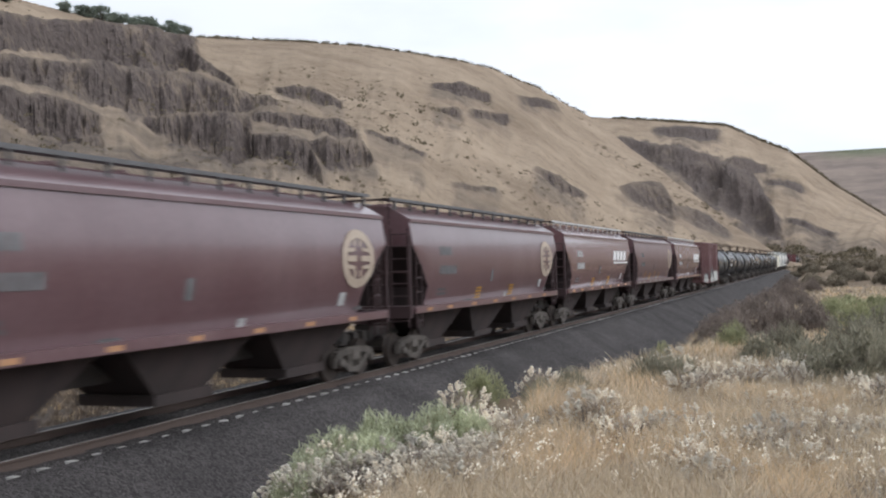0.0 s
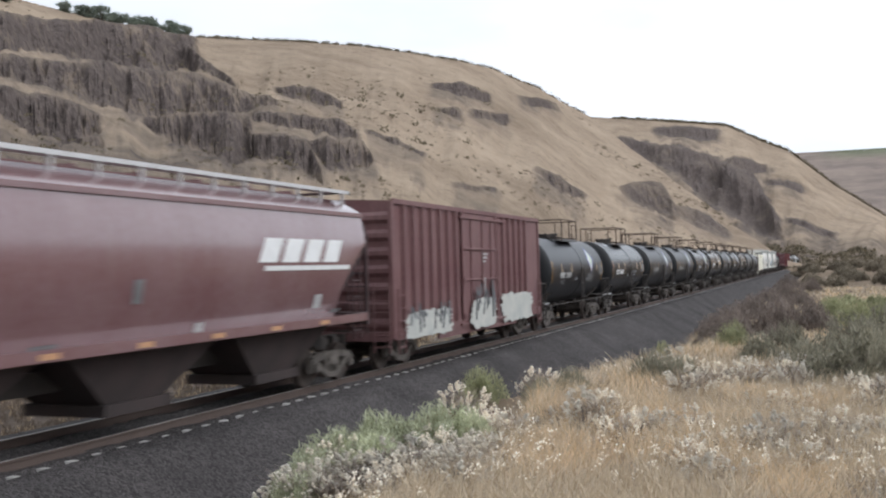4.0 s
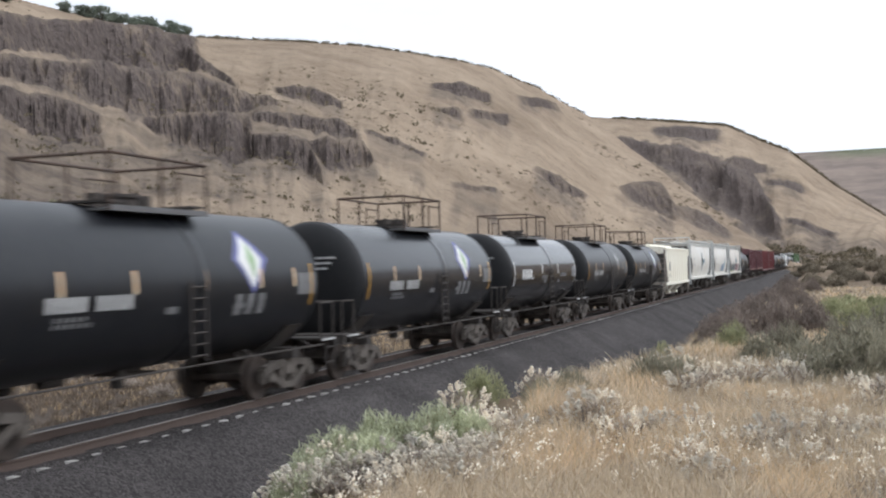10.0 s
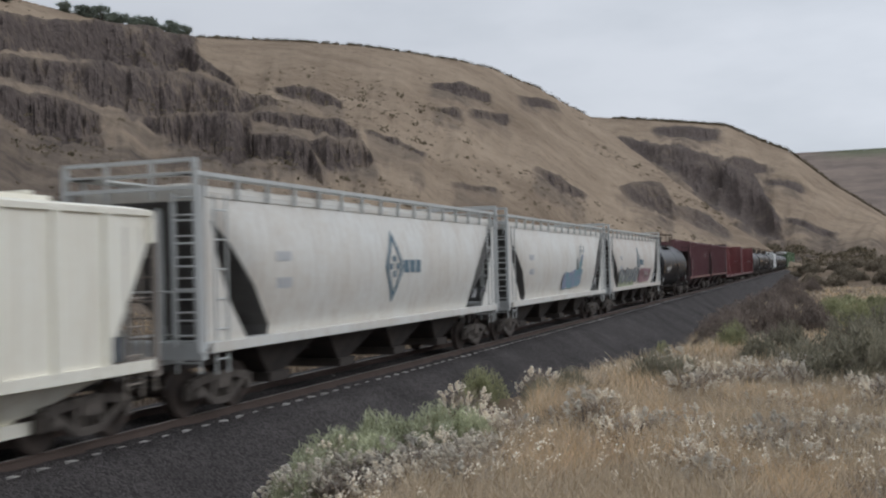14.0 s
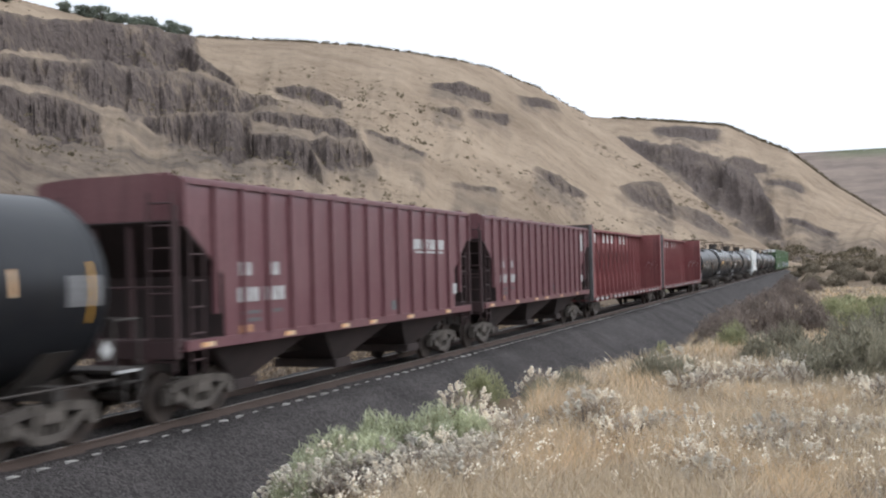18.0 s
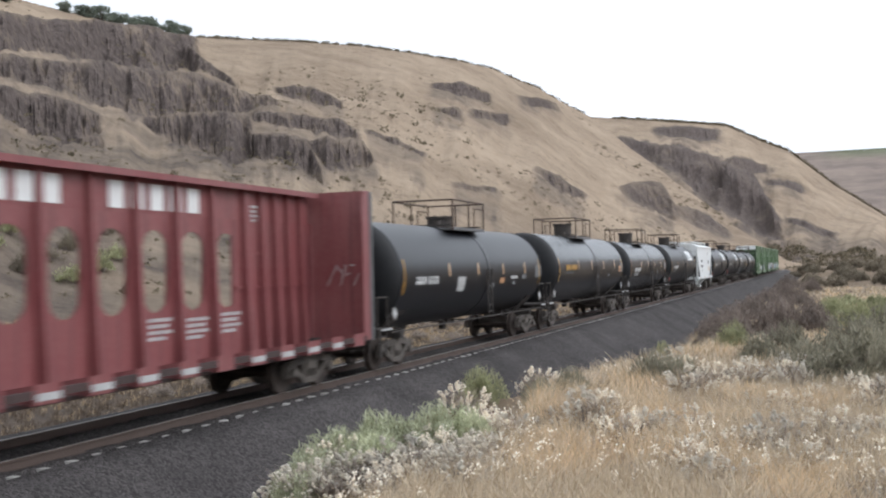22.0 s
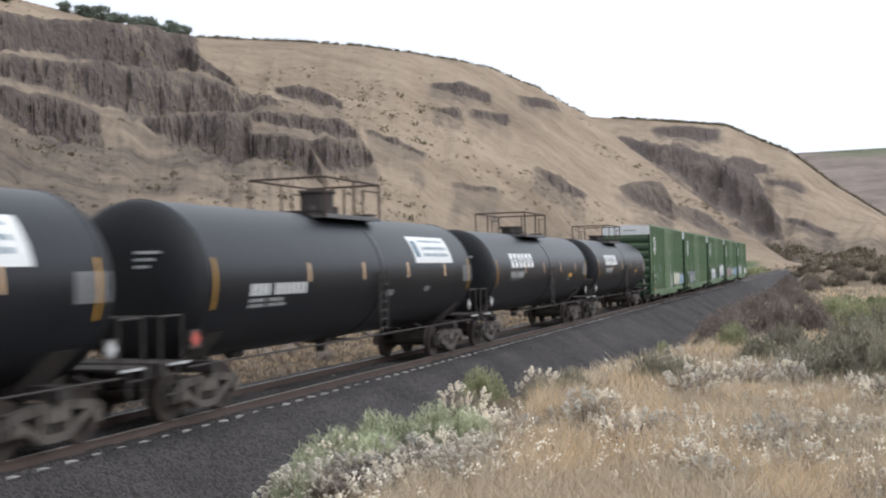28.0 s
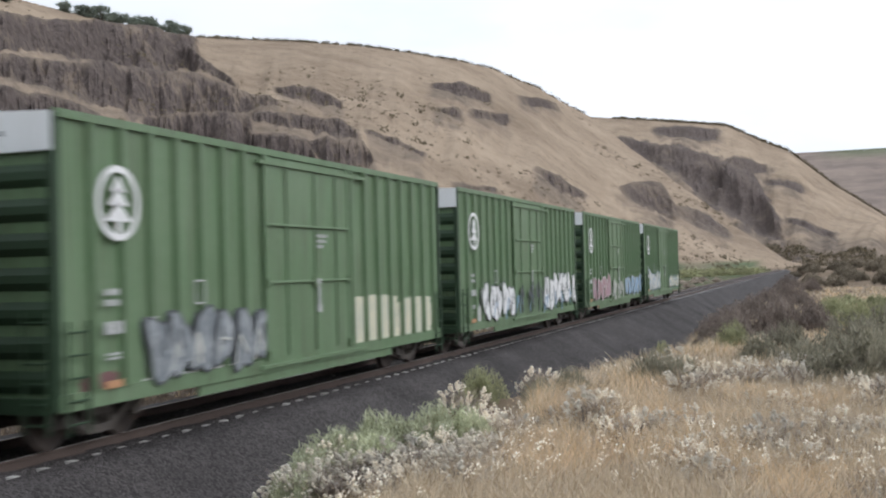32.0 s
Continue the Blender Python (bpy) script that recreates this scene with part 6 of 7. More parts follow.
def ribbed_hopper(i, wide):
    L = AT[i + 1] - AT[i]
    half = L / 2 - 0.75
    n = 2 * half
    side = [(1.52, 1.45), (1.52, 2.5), (1.52, 4.32)]
    marks = {"sill_plates": [0.5, 3.6, 6.3, 7.9, 10.4, 13.4], "plate_paint": M_REFLECTOR, "proud": 0.0,
             "letters": [(2.0, 2.75, 2, 0.2, 0.26, M_STENCIL, 0), (3.1, 2.75, 2, 0.2, 0.26, M_STENCIL, 0), (1.95, 2.25, 3, 0.22, 0.28, M_STENCIL, 0), (3.0, 2.25, 3, 0.22, 0.28, M_STENCIL, 0),
                         (2.0, 1.9, 6, 0.1, 0.07, M_FADED, 0), (3.0, 1.9, 5, 0.1, 0.07, M_FADED, 0), (2.0, 1.75, 6, 0.1, 0.07, M_FADED, 0)],
             "spots": [(1.9, 1.52, 0.45, 0.14, M_ORANGE), (9.4, 1.62, 0.34, 0.24, M_FADED), (n - 1.6, 1.9, 0.34, 0.3, M_STENCIL)]}
    if wide:
        marks["letters"] += [(n - 4.5, 3.35, 4, 0.5, 0.28, M_STENCIL, 0.3)]
        marks["spots"] += [(n - 4.6, 3.1, 2.2, 0.06, M_STENCIL)]
    else:
        marks["spots"] += [(n - 1.55, 3.3, 0.4, 0.8, M_STENCIL)]
    hopper_car(AT[i], AT[i + 1], M_RIBBED, side, 1.45, [(1.50, 4.40), (1.1, 4.44), (0.6, 4.46)], 1.35, 3, 17 if wide else 18, marks,
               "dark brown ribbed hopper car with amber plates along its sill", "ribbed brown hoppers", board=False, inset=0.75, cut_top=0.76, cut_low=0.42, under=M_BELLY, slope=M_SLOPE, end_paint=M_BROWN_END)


def white_hopper(i, paint, which):
    side = rounded_side(1.35, 4.15, 1.22, 1.24, 0.28)
    L = AT[i + 1] - AT[i]
    n = L - 1.9
    marks = {"letters": [(2.6, 3.0, 4, 0.13, 0.2, M_PALEMARK, 0), (2.6, 2.45, 4, 0.13, 0.22, M_PALEMARK, 0)], "spots": [(n - 2.2, 1.7, 0.35, 0.3, M_PALEMARK)]}
    if which != 1:
        marks["diamond"] = [(n * 0.535 - 0.75, 2.75)]
        marks["letters"] += [(n * 0.535 + 0.1, 2.75, 3, 0.34, 0.34, M_STEELBLUE, 0)]
    labels = ("pale covered hopper car with a steel-blue diamond mark", "pale covered hopper car with teal and violet sprayed paint", "rust-streaked white hopper car with mauve and olive sprayed paint")
    car, half, xs = hopper_car(AT[i], AT[i + 1], paint, side, 1.35, [(1.30, 4.2), (1.28, 4.25), (1.22, 4.32)], 2.5, 4, 0, marks, labels[which], "white covered hoppers",
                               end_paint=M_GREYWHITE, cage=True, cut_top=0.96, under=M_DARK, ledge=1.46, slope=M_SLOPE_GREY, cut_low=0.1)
    for e in (-1, 1):
        for q in (-1, 1):
            piece("end_gusset", (which, e, q), paint, car, lambda bm: loft(bm, [[(x, e * half, 1.4), (x, e * half, 4.05), (x, e * (half - 0.12), 4.0), (x, e * (half - 0.34), 3.1), (x, e * (half - 0.75), 2.2), (x, e * (half - 1.4), 1.4)] for x in (q * 1.40, q * 1.43)]), "flat white end gusset")

    def sheet(key, mat, make, z, lab=""):
        tilt = math.degrees(math.atan2(xs(z + 0.3) - xs(z - 0.3), 0.6))
        piece("spray_paint", (which, key), mat, car, make, lab, at=pose(xs(z) + 0.06, 0, z, 0, tilt, 0))["kind"] = "stuff"
    if which == 0:
        sheet(0, M_SPRAY_B, lambda bm: scrawl(bm, 0, half - 2.6, half - 1.0, -0.25, 0.3, 6, 61, 0.05), 1.85, "dark scrawl")
    elif which == 1:
        sheet(0, M_SPRAY_F, lambda bm: (blob(bm, 0, 0.4, 0.0, 1.1, 0.4, 62), blob(bm, 0.002, 2.0, 0.1, 1.0, 0.45, 63), blob(bm, 0.004, 2.3, 0.7, 0.25, 0.5, 64)), 2.0, "teal and violet sprayed patch")
        sheet(1, M_STEELBLUE, lambda bm: scrawl(bm, 0, 2.0, 2.9, 0.0, 1.2, 2, 65, 0.06), 2.6)
    else:
        sheet(0, M_SPRAY_E, lambda bm: blob(bm, 0, -3.6, -0.1, 2.9, 0.36, 66), 1.75, "olive sprayed patch")
        sheet(1, M_SPRAY_B, lambda bm: tags(bm, 0.008, -6.4, -0.5, -0.4, 0.5, 7, 67, 0.05), 1.95, "dark outline of sprayed shapes")
        sheet(5, M_SPRAY_H, lambda bm: tags(bm, 0.016, -6.4, -0.5, -0.4, 0.5, 7, 67), 1.95, "grey sprayed shapes")
        sheet(6, M_SPRAY_A, lambda bm: slots(bm, 0.026, -6.4, -0.5, -0.4, 0.6, 7, 70, 0.09), 1.95)
        sheet(2, M_SPRAY_D, lambda bm: blob(bm, 0.0, 2.2, 0.0, 2.4, 0.48, 68), 1.95, "mauve and red sprayed patch")
        sheet(7, M_BROWN_DULL, lambda bm: slots(bm, 0.016, 0.3, 4.4, -0.4, 0.6, 6, 71, 0.14), 1.95)
        sheet(3, M_SPRAY_A, lambda bm: scrawl(bm, 0.024, 1.6, 3.4, -0.3, 0.35, 4, 69, 0.07), 1.95)


def cream_hopper(i):
    side = [(1.50, 1.22), (1.50, 2.5), (1.50, 3.70)]
    L = AT[i + 1] - AT[i]
    n = L - 1.6
    marks = {"spots": [(1.6, 1.62, 0.35, 0.3, M_SPRAY_B), (2.3, 1.60, 0.45, 0.22, M_SPRAY_B), (1.6, 2.1, 0.7, 0.5, M_FADED), (n - 1.2, 1.3, 0.4, 0.4, M_SPRAY_B)], "letters": [(2.2, 2.7, 3, 0.1, 0.1, M_FADED, 0)]}
    hopper_car(AT[i], AT[i + 1], M_CREAM, side, 1.22, [(1.48, 3.76), (1.0, 3.84), (0.5, 3.88)], 1.1, 3, 12, marks, "cream ribbed covered hopper car with rusty seams", "", board=False, inset=0.8,
               cut_top=0.86, cut_low=0.1, truck_in=1.9, rib_w=0.12, slope=M_SLOPE_GREY, end_paint=M_GREYBROWN_END)


def short_hopper(i):
    side = [(1.50, 1.30), (1.50, 2.5), (1.50, 4.02)]
    L = AT[i + 1] - AT[i]
    n = L - 1.9
    marks = {"letters": [(3.0, 2.75, 4, 0.2, 0.22, M_FADED, 0), (3.0, 2.3, 6, 0.18, 0.22, M_FADED, 0), (3.2, 1.9, 6, 0.09, 0.06, M_FADED, 0)], "spots": [(n - 3.2, 1.85, 0.3, 0.3, M_YELLOW), (n - 2.4, 1.85, 0.3, 0.3, M_YELLOW), (n - 4, 3.4, 0.8, 0.1, M_FADED), (n - 3.4, 2.5, 0.9, 0.3, M_FADED)],
             "sill_plates": [1.8, 5.0, 8.4], "plate_paint": M_ORANGE}
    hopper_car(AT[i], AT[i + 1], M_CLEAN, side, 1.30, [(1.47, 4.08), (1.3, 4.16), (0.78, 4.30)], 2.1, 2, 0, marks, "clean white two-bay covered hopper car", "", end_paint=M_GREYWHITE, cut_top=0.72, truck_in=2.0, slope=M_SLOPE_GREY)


def train():
    for i, (emblem, yellow, orange) in enumerate(((1, 0, 1), (1, 1, 1), (0, 1, 1), (1, 2, 0), (0, 0, 1))):
        brown_hopper(i, emblem, yellow, orange)
    brown_box(AT[5], AT[6])
    kinds = [(M_BLACK, "diamond"), (M_SATIN, "plain"), (M_BLACK, "diamond"), (M_BLACK, "diamond"), (M_SATIN, "diamond"), (M_GLOSS, "silver"),
             (M_BLACK, "diamond"), (M_SATIN, "diamond"), (M_GLOSS, "gloss"), (M_BLACK, "outline"), (M_BLACK, "diamond")]
    for k, (paint, kind) in enumerate(kinds):
        small_tank(6 + k, paint, kind)
    cream_hopper(17)
    white_hopper(18, M_WHITE, 0)
    white_hopper(19, M_WHITE, 1)
    white_hopper(20, M_RUSTWHITE, 2)
    long_tank(21, M_BLACK, "plain", 1.44)
    ribbed_hopper(22, True)
    ribbed_hopper(23, False)
    beam_car(AT[24], AT[25], 0)
    beam_car(AT[25], AT[26], 1)
    long_tank(26, M_BLACK, "stained", 1.46)
    long_tank(27, M_SATIN, "olive")
    long_tank(28, M_SATIN, "plain", 1.46, M_ORANGE)
    long_tank(29, M_BLACK, "banner")
    short_hopper(30)
    long_tank(31, M_BLACK, "banner")
    long_tank(32, M_BLACK, "banner")
    long_tank(33, M_BLACK, "blocks", 1.44)
    long_tank(34, M_BLACK, "blocks", 1.44)
    for k in range(5):
        green_car(AT[35 + k], AT[36 + k], k)


def motions():
    for car, y0 in CARS:
        walk(car, [(t, pose(RAIL_X, y0 - SPEED * t, 0)) for t in (0, 8, 16, 24, 32)])


train()

# ---------------------------------------------------------------- plants
def plant_material(name, a, b, rough=0.9, thin=0.4):
    """Leaves and blades: colour varies from piece to piece."""
    m = bpy.data.materials.new(name)
    m.use_nodes = True
    n, l = m.node_tree.nodes, m.node_tree.links
    p = n["Principled BSDF"]
    p.inputs["Roughness"].default_value, p.inputs["Specular IOR Level"].default_value = rough, 0.15
    g = n.new("ShaderNodeNewGeometry")
    r = n.new("ShaderNodeValToRGB")
    r.color_ramp.elements[0].color, r.color_ramp.elements[1].color = rgb(a), rgb(b)
    l.new(g.outputs["Random Per Island"], r.inputs[0])
    oi = n.new("ShaderNodeObjectInfo")
    mr = n.new("ShaderNodeMapRange"); mr.inputs["To Min"].default_value, mr.inputs["To Max"].default_value = 0.82, 1.18
    l.new(oi.outputs["Random"], mr.inputs["Value"])
    hv = n.new("ShaderNodeHueSaturation")
    l.new(mr.outputs[0], hv.inputs["Value"]); l.new(r.outputs[0], hv.inputs["Color"])
    l.new(hv.outputs[0], p.inputs["Base Color"])
    tr = n.new("ShaderNodeBsdfTranslucent")
    l.new(hv.outputs[0], tr.inputs["Color"])
    mx = n.new("ShaderNodeMixShader"); mx.inputs[0].default_value = thin
    l.new(p.outputs[0], mx.inputs[1]); l.new(tr.outputs[0], mx.inputs[2])
    l.new(mx.outputs[0], n["Material Output"].inputs["Surface"])
    return m


M_STRAW = plant_material("straw_grass", (0.42, 0.31, 0.19), (0.92, 0.80, 0.62))
M_GOLD = plant_material("golden_grass", (0.50, 0.36, 0.21), (0.80, 0.63, 0.43))
M_GREYGRASS = plant_material("grey_dead_grass", (0.34, 0.28, 0.24), (0.62, 0.54, 0.46))
M_BROWNGRASS = plant_material("brown_dry_brush", (0.15, 0.115, 0.09), (0.33, 0.26, 0.20), thin=0.2)
M_SAGE = plant_material("grey_green_sage", (0.37, 0.385, 0.25), (0.66, 0.68, 0.49))
M_LIME = plant_material("yellow_green_rabbitbrush", (0.25, 0.255, 0.14), (0.47, 0.47, 0.29))
M_OLIVE = plant_material("grey_olive_brush", (0.20, 0.185, 0.135), (0.40, 0.375, 0.29))
M_DEAD = plant_material("brown_dead_brush", (0.16, 0.13, 0.115), (0.33, 0.275, 0.235))
M_DARKLEAF = plant_material("dark_olive_brush", (0.17, 0.145, 0.11), (0.31, 0.265, 0.20))
M_FLOWER = plant_material("dry_white_flower_heads", (0.84, 0.78, 0.69), (0.97, 0.94, 0.87), thin=0.65)
M_TWIG = plant_material("grey_twigs", (0.17, 0.14, 0.12), (0.34, 0.29, 0.25))
M_TREE = plant_material("grey_green_tree_leaf", (0.14, 0.17, 0.135), (0.29, 0.32, 0.26), thin=0.45)
M_BARK = material("grey_bark", (0.10, 0.08, 0.065), (0.05, 0.04, 0.035), 0.9, scale=5, bump=0.5)
M_SCRUB = plant_material("hill_scrub", (0.10, 0.085, 0.06), (0.24, 0.20, 0.14), thin=0.2)


def ground_z(x, y):
    return float(flat_land(np.array([float(x)]), np.array([float(y)]))[0])


def blades(base, height, width, lean, rng, bend=0.5):
    """Arrays of three-sided blades on given base points."""
    n = len(base)
    ang = rng.uniform(0, 2 * np.pi, n)
    side = np.stack([np.cos(ang), np.sin(ang), np.zeros(n)], 1) * width[:, None]
    dirn = rng.uniform(0, 2 * np.pi, n)
    off = np.stack([np.cos(dirn), np.sin(dirn), np.zeros(n)], 1) * (lean * height)[:, None]
    tip = base + off + np.stack([np.zeros(n), np.zeros(n), height], 1)
    mid = base + off * 0.3 + np.stack([np.zeros(n), np.zeros(n), height * 0.55], 1)
    v = np.stack([base - side, base + side, mid + side * 0.8, tip, mid - side * 0.8], 1).reshape(-1, 3)
    k = np.arange(n)[:, None] * 5
    return v, np.concatenate([k + np.array([[0, 1, 2, 4]])]), np.concatenate([k + np.array([[4, 2, 3, 3]])])


def blade_mesh(name, v, quads, tris):
    me = bpy.data.meshes.new(name)
    nq, nt = len(quads), len(tris)
    me.vertices.add(len(v)); me.vertices.foreach_set("co", v.astype(np.float32).ravel())
    loops = np.concatenate([quads.ravel(), tris[:, :3].ravel()]).astype(np.int32)
    me.loops.add(len(loops)); me.loops.foreach_set("vertex_index", loops)
    me.polygons.add(nq + nt)
    me.polygons.foreach_set("loop_start", np.concatenate([np.arange(nq) * 4, nq * 4 + np.arange(nt) * 3]).astype(np.int32))
    me.update(calc_edges=True)
    return me


def grass_field(name, mat, count, seed, hmin, hmax, label, keep, beyond=False):
    rng = np.random.RandomState(seed)
    a = np.radians(rng.uniform(8, 46, count) if beyond else rng.uniform(-7, 33, count))
    r = np.exp(rng.uniform(np.log(17.0 if beyond else 6.0), np.log(95.0), count))
    x, y = -r * np.sin(a), r * np.cos(a)
    ok = (x - RAIL_X > np.interp(y, (10, 12, 16, 22, 30, 45, 80), (9.3, 8.9, 8.2, 9.0, 9.1, 8.5, 8.0))) & keep(x, y, rng.rand(count))
    if beyond:
        ok = (x - RAIL_X < -3.4 - 0.6 * rng.rand(count)) & keep(x, y, rng.rand(count))
    x, y, r = x[ok], y[ok], r[ok]
    n, per = len(x), 6
    bx = np.repeat(x, per) + rng.normal(0, 0.05, n * per); by = np.repeat(y, per) + rng.normal(0, 0.05, n * per)
    rr = np.repeat(r, per)
    bz = flat_land(bx, by) - 0.02
    h = rng.uniform(hmin, hmax, n * per) * np.repeat(rng.uniform(0.7, 1.25, n), per)
    w = rng.uniform(0.0014, 0.003, n * per) * (1 + rr / 9)
    v, q, t = blades(np.stack([bx, by, bz], 1), h, w, rng.uniform(0.05, 0.95, n * per), rng)
    ob = place(name, blade_mesh(name, v, q, t), mat)
    tagged(ob, label, "grass", kind="stuff")


def patchy(x, y, lo, scale=2.2, seed=81):
    return fbm(x / scale, y / scale, 3, seed) > lo


def leaf_bush(seed, n, leaf, rng_h=(0.05, 0.12)):
    """Sprigs on an uneven mound, as a mesh one metre wide and one high."""
    rng = np.random.RandomState(seed)
    a = rng.uniform(0, 2 * np.pi, n)
    u = rng.rand(n) ** 0.55
    lump = 0.75 + 0.35 * np.sin(a * 3 + seed) * np.sin(a * 2 + seed * 2.1)
    rad = 0.5 * u * lump
    dome = np.sqrt(np.clip(1 - (u * 0.96) ** 2, 0, 1))
    z = dome * (0.45 + 0.5 * rng.rand(n)) * (0.85 + 0.3 * np.sin(5 * a + 3 * u + seed))
    base = np.stack([rad * np.cos(a), rad * np.sin(a), np.clip(z - 0.05, 0, 2)], 1)
    h = rng.uniform(*rng_h, n)
    v, q, t = blades(base, h, np.full(n, leaf) * rng.uniform(0.6, 1.4, n), rng.uniform(0.1, 1.1, n), rng)
    return blade_mesh("foliage", v, q, t)


def twig_mesh(seed, n, hi=0.8):
    rng = np.random.RandomState(seed)
    a = rng.uniform(0, 2 * np.pi, n)
    base = np.stack([0.08 * np.cos(a), 0.08 * np.sin(a), np.full(n, -0.04)], 1)
    v, q, t = blades(base, rng.uniform(0.5, 1.0, n) * hi, np.full(n, 0.010), rng.uniform(0.1, 0.75, n), rng)
    return blade_mesh("stems", v, q, t)


def heads(c, s, rng):
    """Small round heads at given centres: six-sided double cones."""
    n = len(c)
    hh = s * rng.uniform(0.8, 1.3, n)
    ring = [c + np.stack([s * np.cos(k), s * np.sin(k), s * 0.2 * np.cos(3 * k)], 1) for k in (0.2, 1.5, 2.7, 4.0, 5.2)]
    v = np.stack(ring + [c + np.stack([0 * s, 0 * s, hh], 1), c - np.stack([0 * s, 0 * s, hh], 1)], 1).reshape(-1, 3)
    k = np.arange(n)[:, None] * 7
    f = np.concatenate([k + np.array([[i, (i + 1) % 5, 5]]) for i in range(5)] + [k + np.array([[(i + 1) % 5, i, 6]]) for i in range(5)])
    return grid_mesh("flower_heads", v, f)


def flower_mesh(seed, n):
    """Upright fluffy plumes of small dry flower heads at the tips of a loose mound of stems."""
    rng = np.random.RandomState(seed)
    a = rng.uniform(0, 2 * np.pi, n)
    u = rng.rand(n) ** 0.65
    z = np.sqrt(np.clip(1.05 - u ** 2, 0, 1)) * (1 - 0.60 * rng.rand(n) ** 1.5)
    tip = np.stack([0.5 * u * np.cos(a), 0.5 * u * np.sin(a), z], 1)
    per = 15
    size = np.repeat(rng.uniform(0.6, 1.5, n), per)[:, None]
    lean = np.repeat(np.stack([0.35 * np.cos(a) * u, 0.35 * np.sin(a) * u, np.ones(n)], 1), per, 0)
    along = rng.uniform(-1, 1, (n * per, 1))
    c = np.repeat(tip, per, 0) + lean * along * 0.085 * size + rng.normal(0, 1, (n * per, 3)) * np.array([0.016, 0.016, 0.010]) * size * (1.25 - np.abs(along))
    return heads(c, rng.uniform(0.014, 0.027, n * per), rng)


# places and sizes: x, y, width, height
SAGE = [(-3.80, 7.4, 0.75, 0.34), (-3.86, 8.0, 0.85, 0.40), (-3.66, 8.3, 0.80, 0.43), (-3.45, 8.4, 0.75, 0.37), (-3.24, 8.7, 0.85, 0.46), (-2.98, 8.7, 0.70, 0.42), (-3.62, 6.9, 0.55, 0.26), (-3.5, 7.8, 0.7, 0.34)]
OLIVE = [(-3.17, 11.9, 0.56, 0.32), (-2.89, 12.3, 0.70, 0.40), (-2.14, 14.0, 1.0, 0.55), (-1.73, 13.9, 0.8, 0.45), (-3.26, 16.9, 0.46, 0.32), (0.09, 14.4, 1.25, 0.72), (0.52, 14.6, 1.2, 0.88),
         (-0.37, 16.8, 1.05, 0.54), (0.39, 18.9, 1.4, 0.82), (0.95, 20.1, 1.4, 0.9), (-1.04, 17.7, 1.1, 0.57), (-0.62, 19.8, 1.0, 0.64), (1.1, 16.8, 1.3, 0.9)]
LIME = [(-3.88, 11.9, 0.67, 0.44), (-3.88, 11.4, 0.40, 0.26), (-2.62, 17.9, 0.49, 0.42), (-1.65, 20.5, 0.77, 0.61), (0.29, 37.2, 1.8, 0.8), (0.75, 28.7, 1.6, 0.92), (1.4, 31.0, 1.6, 0.85), (0.98, 56.0, 2.2, 0.7),
        (2.3, 55.5, 2.5, 0.65), (0.16, 47.8, 1.6, 0.6), (2.1, 40.0, 1.8, 0.8), (1.7, 25.0, 1.3, 0.9)]
DEAD = [(-1.69, 22.5, 0.9, 0.73), (-1.32, 23.8, 1.1, 0.9), (-0.92, 25.8, 1.35, 1.04), (-0.43, 26.2, 1.2, 0.99), (-2.07, 34.5, 1.2, 0.84), (-1.89, 44.5, 1.6, 0.96), (-1.89, 62.9, 2.2, 1.4), (-0.36, 31.0, 1.1, 1.0), (-0.06, 26.2, 0.9, 0.7),
        (-3.28, 102.7, 2.4, 1.38), (-2.92, 69.3, 1.7, 1.1), (-1.2, 29.0, 1.3, 0.9), (-1.5, 38.0, 1.4, 0.9), (-2.5, 52.0, 1.8, 1.0), (-0.9, 21.6, 0.8, 0.55), (-3.2, 84.0, 2.0, 1.1), (-1.0, 88.0, 2.4, 1.2), (-1.0, 50.0, 1.5, 0.8), (-2.2, 27.5, 1.0, 0.7), (-2.54, 25.6, 1.1, 0.6), (-2.69, 30.7, 1.3, 0.8), (-2.45, 32.1, 1.3, 0.8), (-2.3, 22.2, 0.9, 0.5), (-1.93, 22.6, 0.9, 0.6), (-2.9, 44.5, 1.6, 0.9), (-2.6, 38.0, 1.3, 0.8), (-3.0, 58.0, 1.8, 1.0)]
# bearing to the left, distance: brush along the foot of the hill
FOOT = [(-r * math.sin(radians(a)), r * math.cos(radians(a)), 7.0 + (k % 3), 1.7 + 0.25 * (k % 4)) for k, (a, r) in enumerate([(8.6 - 0.30 * j, np.interp(8.6 - 0.30 * j, column(HILL, 0), column(HILL, 1)) - 7 - (j * 5 % 4)) for j in range(22)])]
SLOPE_BRUSH = [(36.4 + 0.5 * k + 0.2 * (k % 3), 84 + (k * 7 % 5) * 5.0, 2.2 + 0.5 * (k % 3), 1.2 + 0.25 * (k % 4)) for k in range(14)] + [(29.4, 112, 3.0, 1.8), (28.7, 110, 2.4, 1.2)]
STUBBLE = [(-2.9 + (k * 0.618 % 1) * 3.7, 6.6 + (k * 0.755 % 1) * 7.5, 0.32 + (k % 5) * 0.06, 0.17 + (k % 4) * 0.035) for k in range(46)]
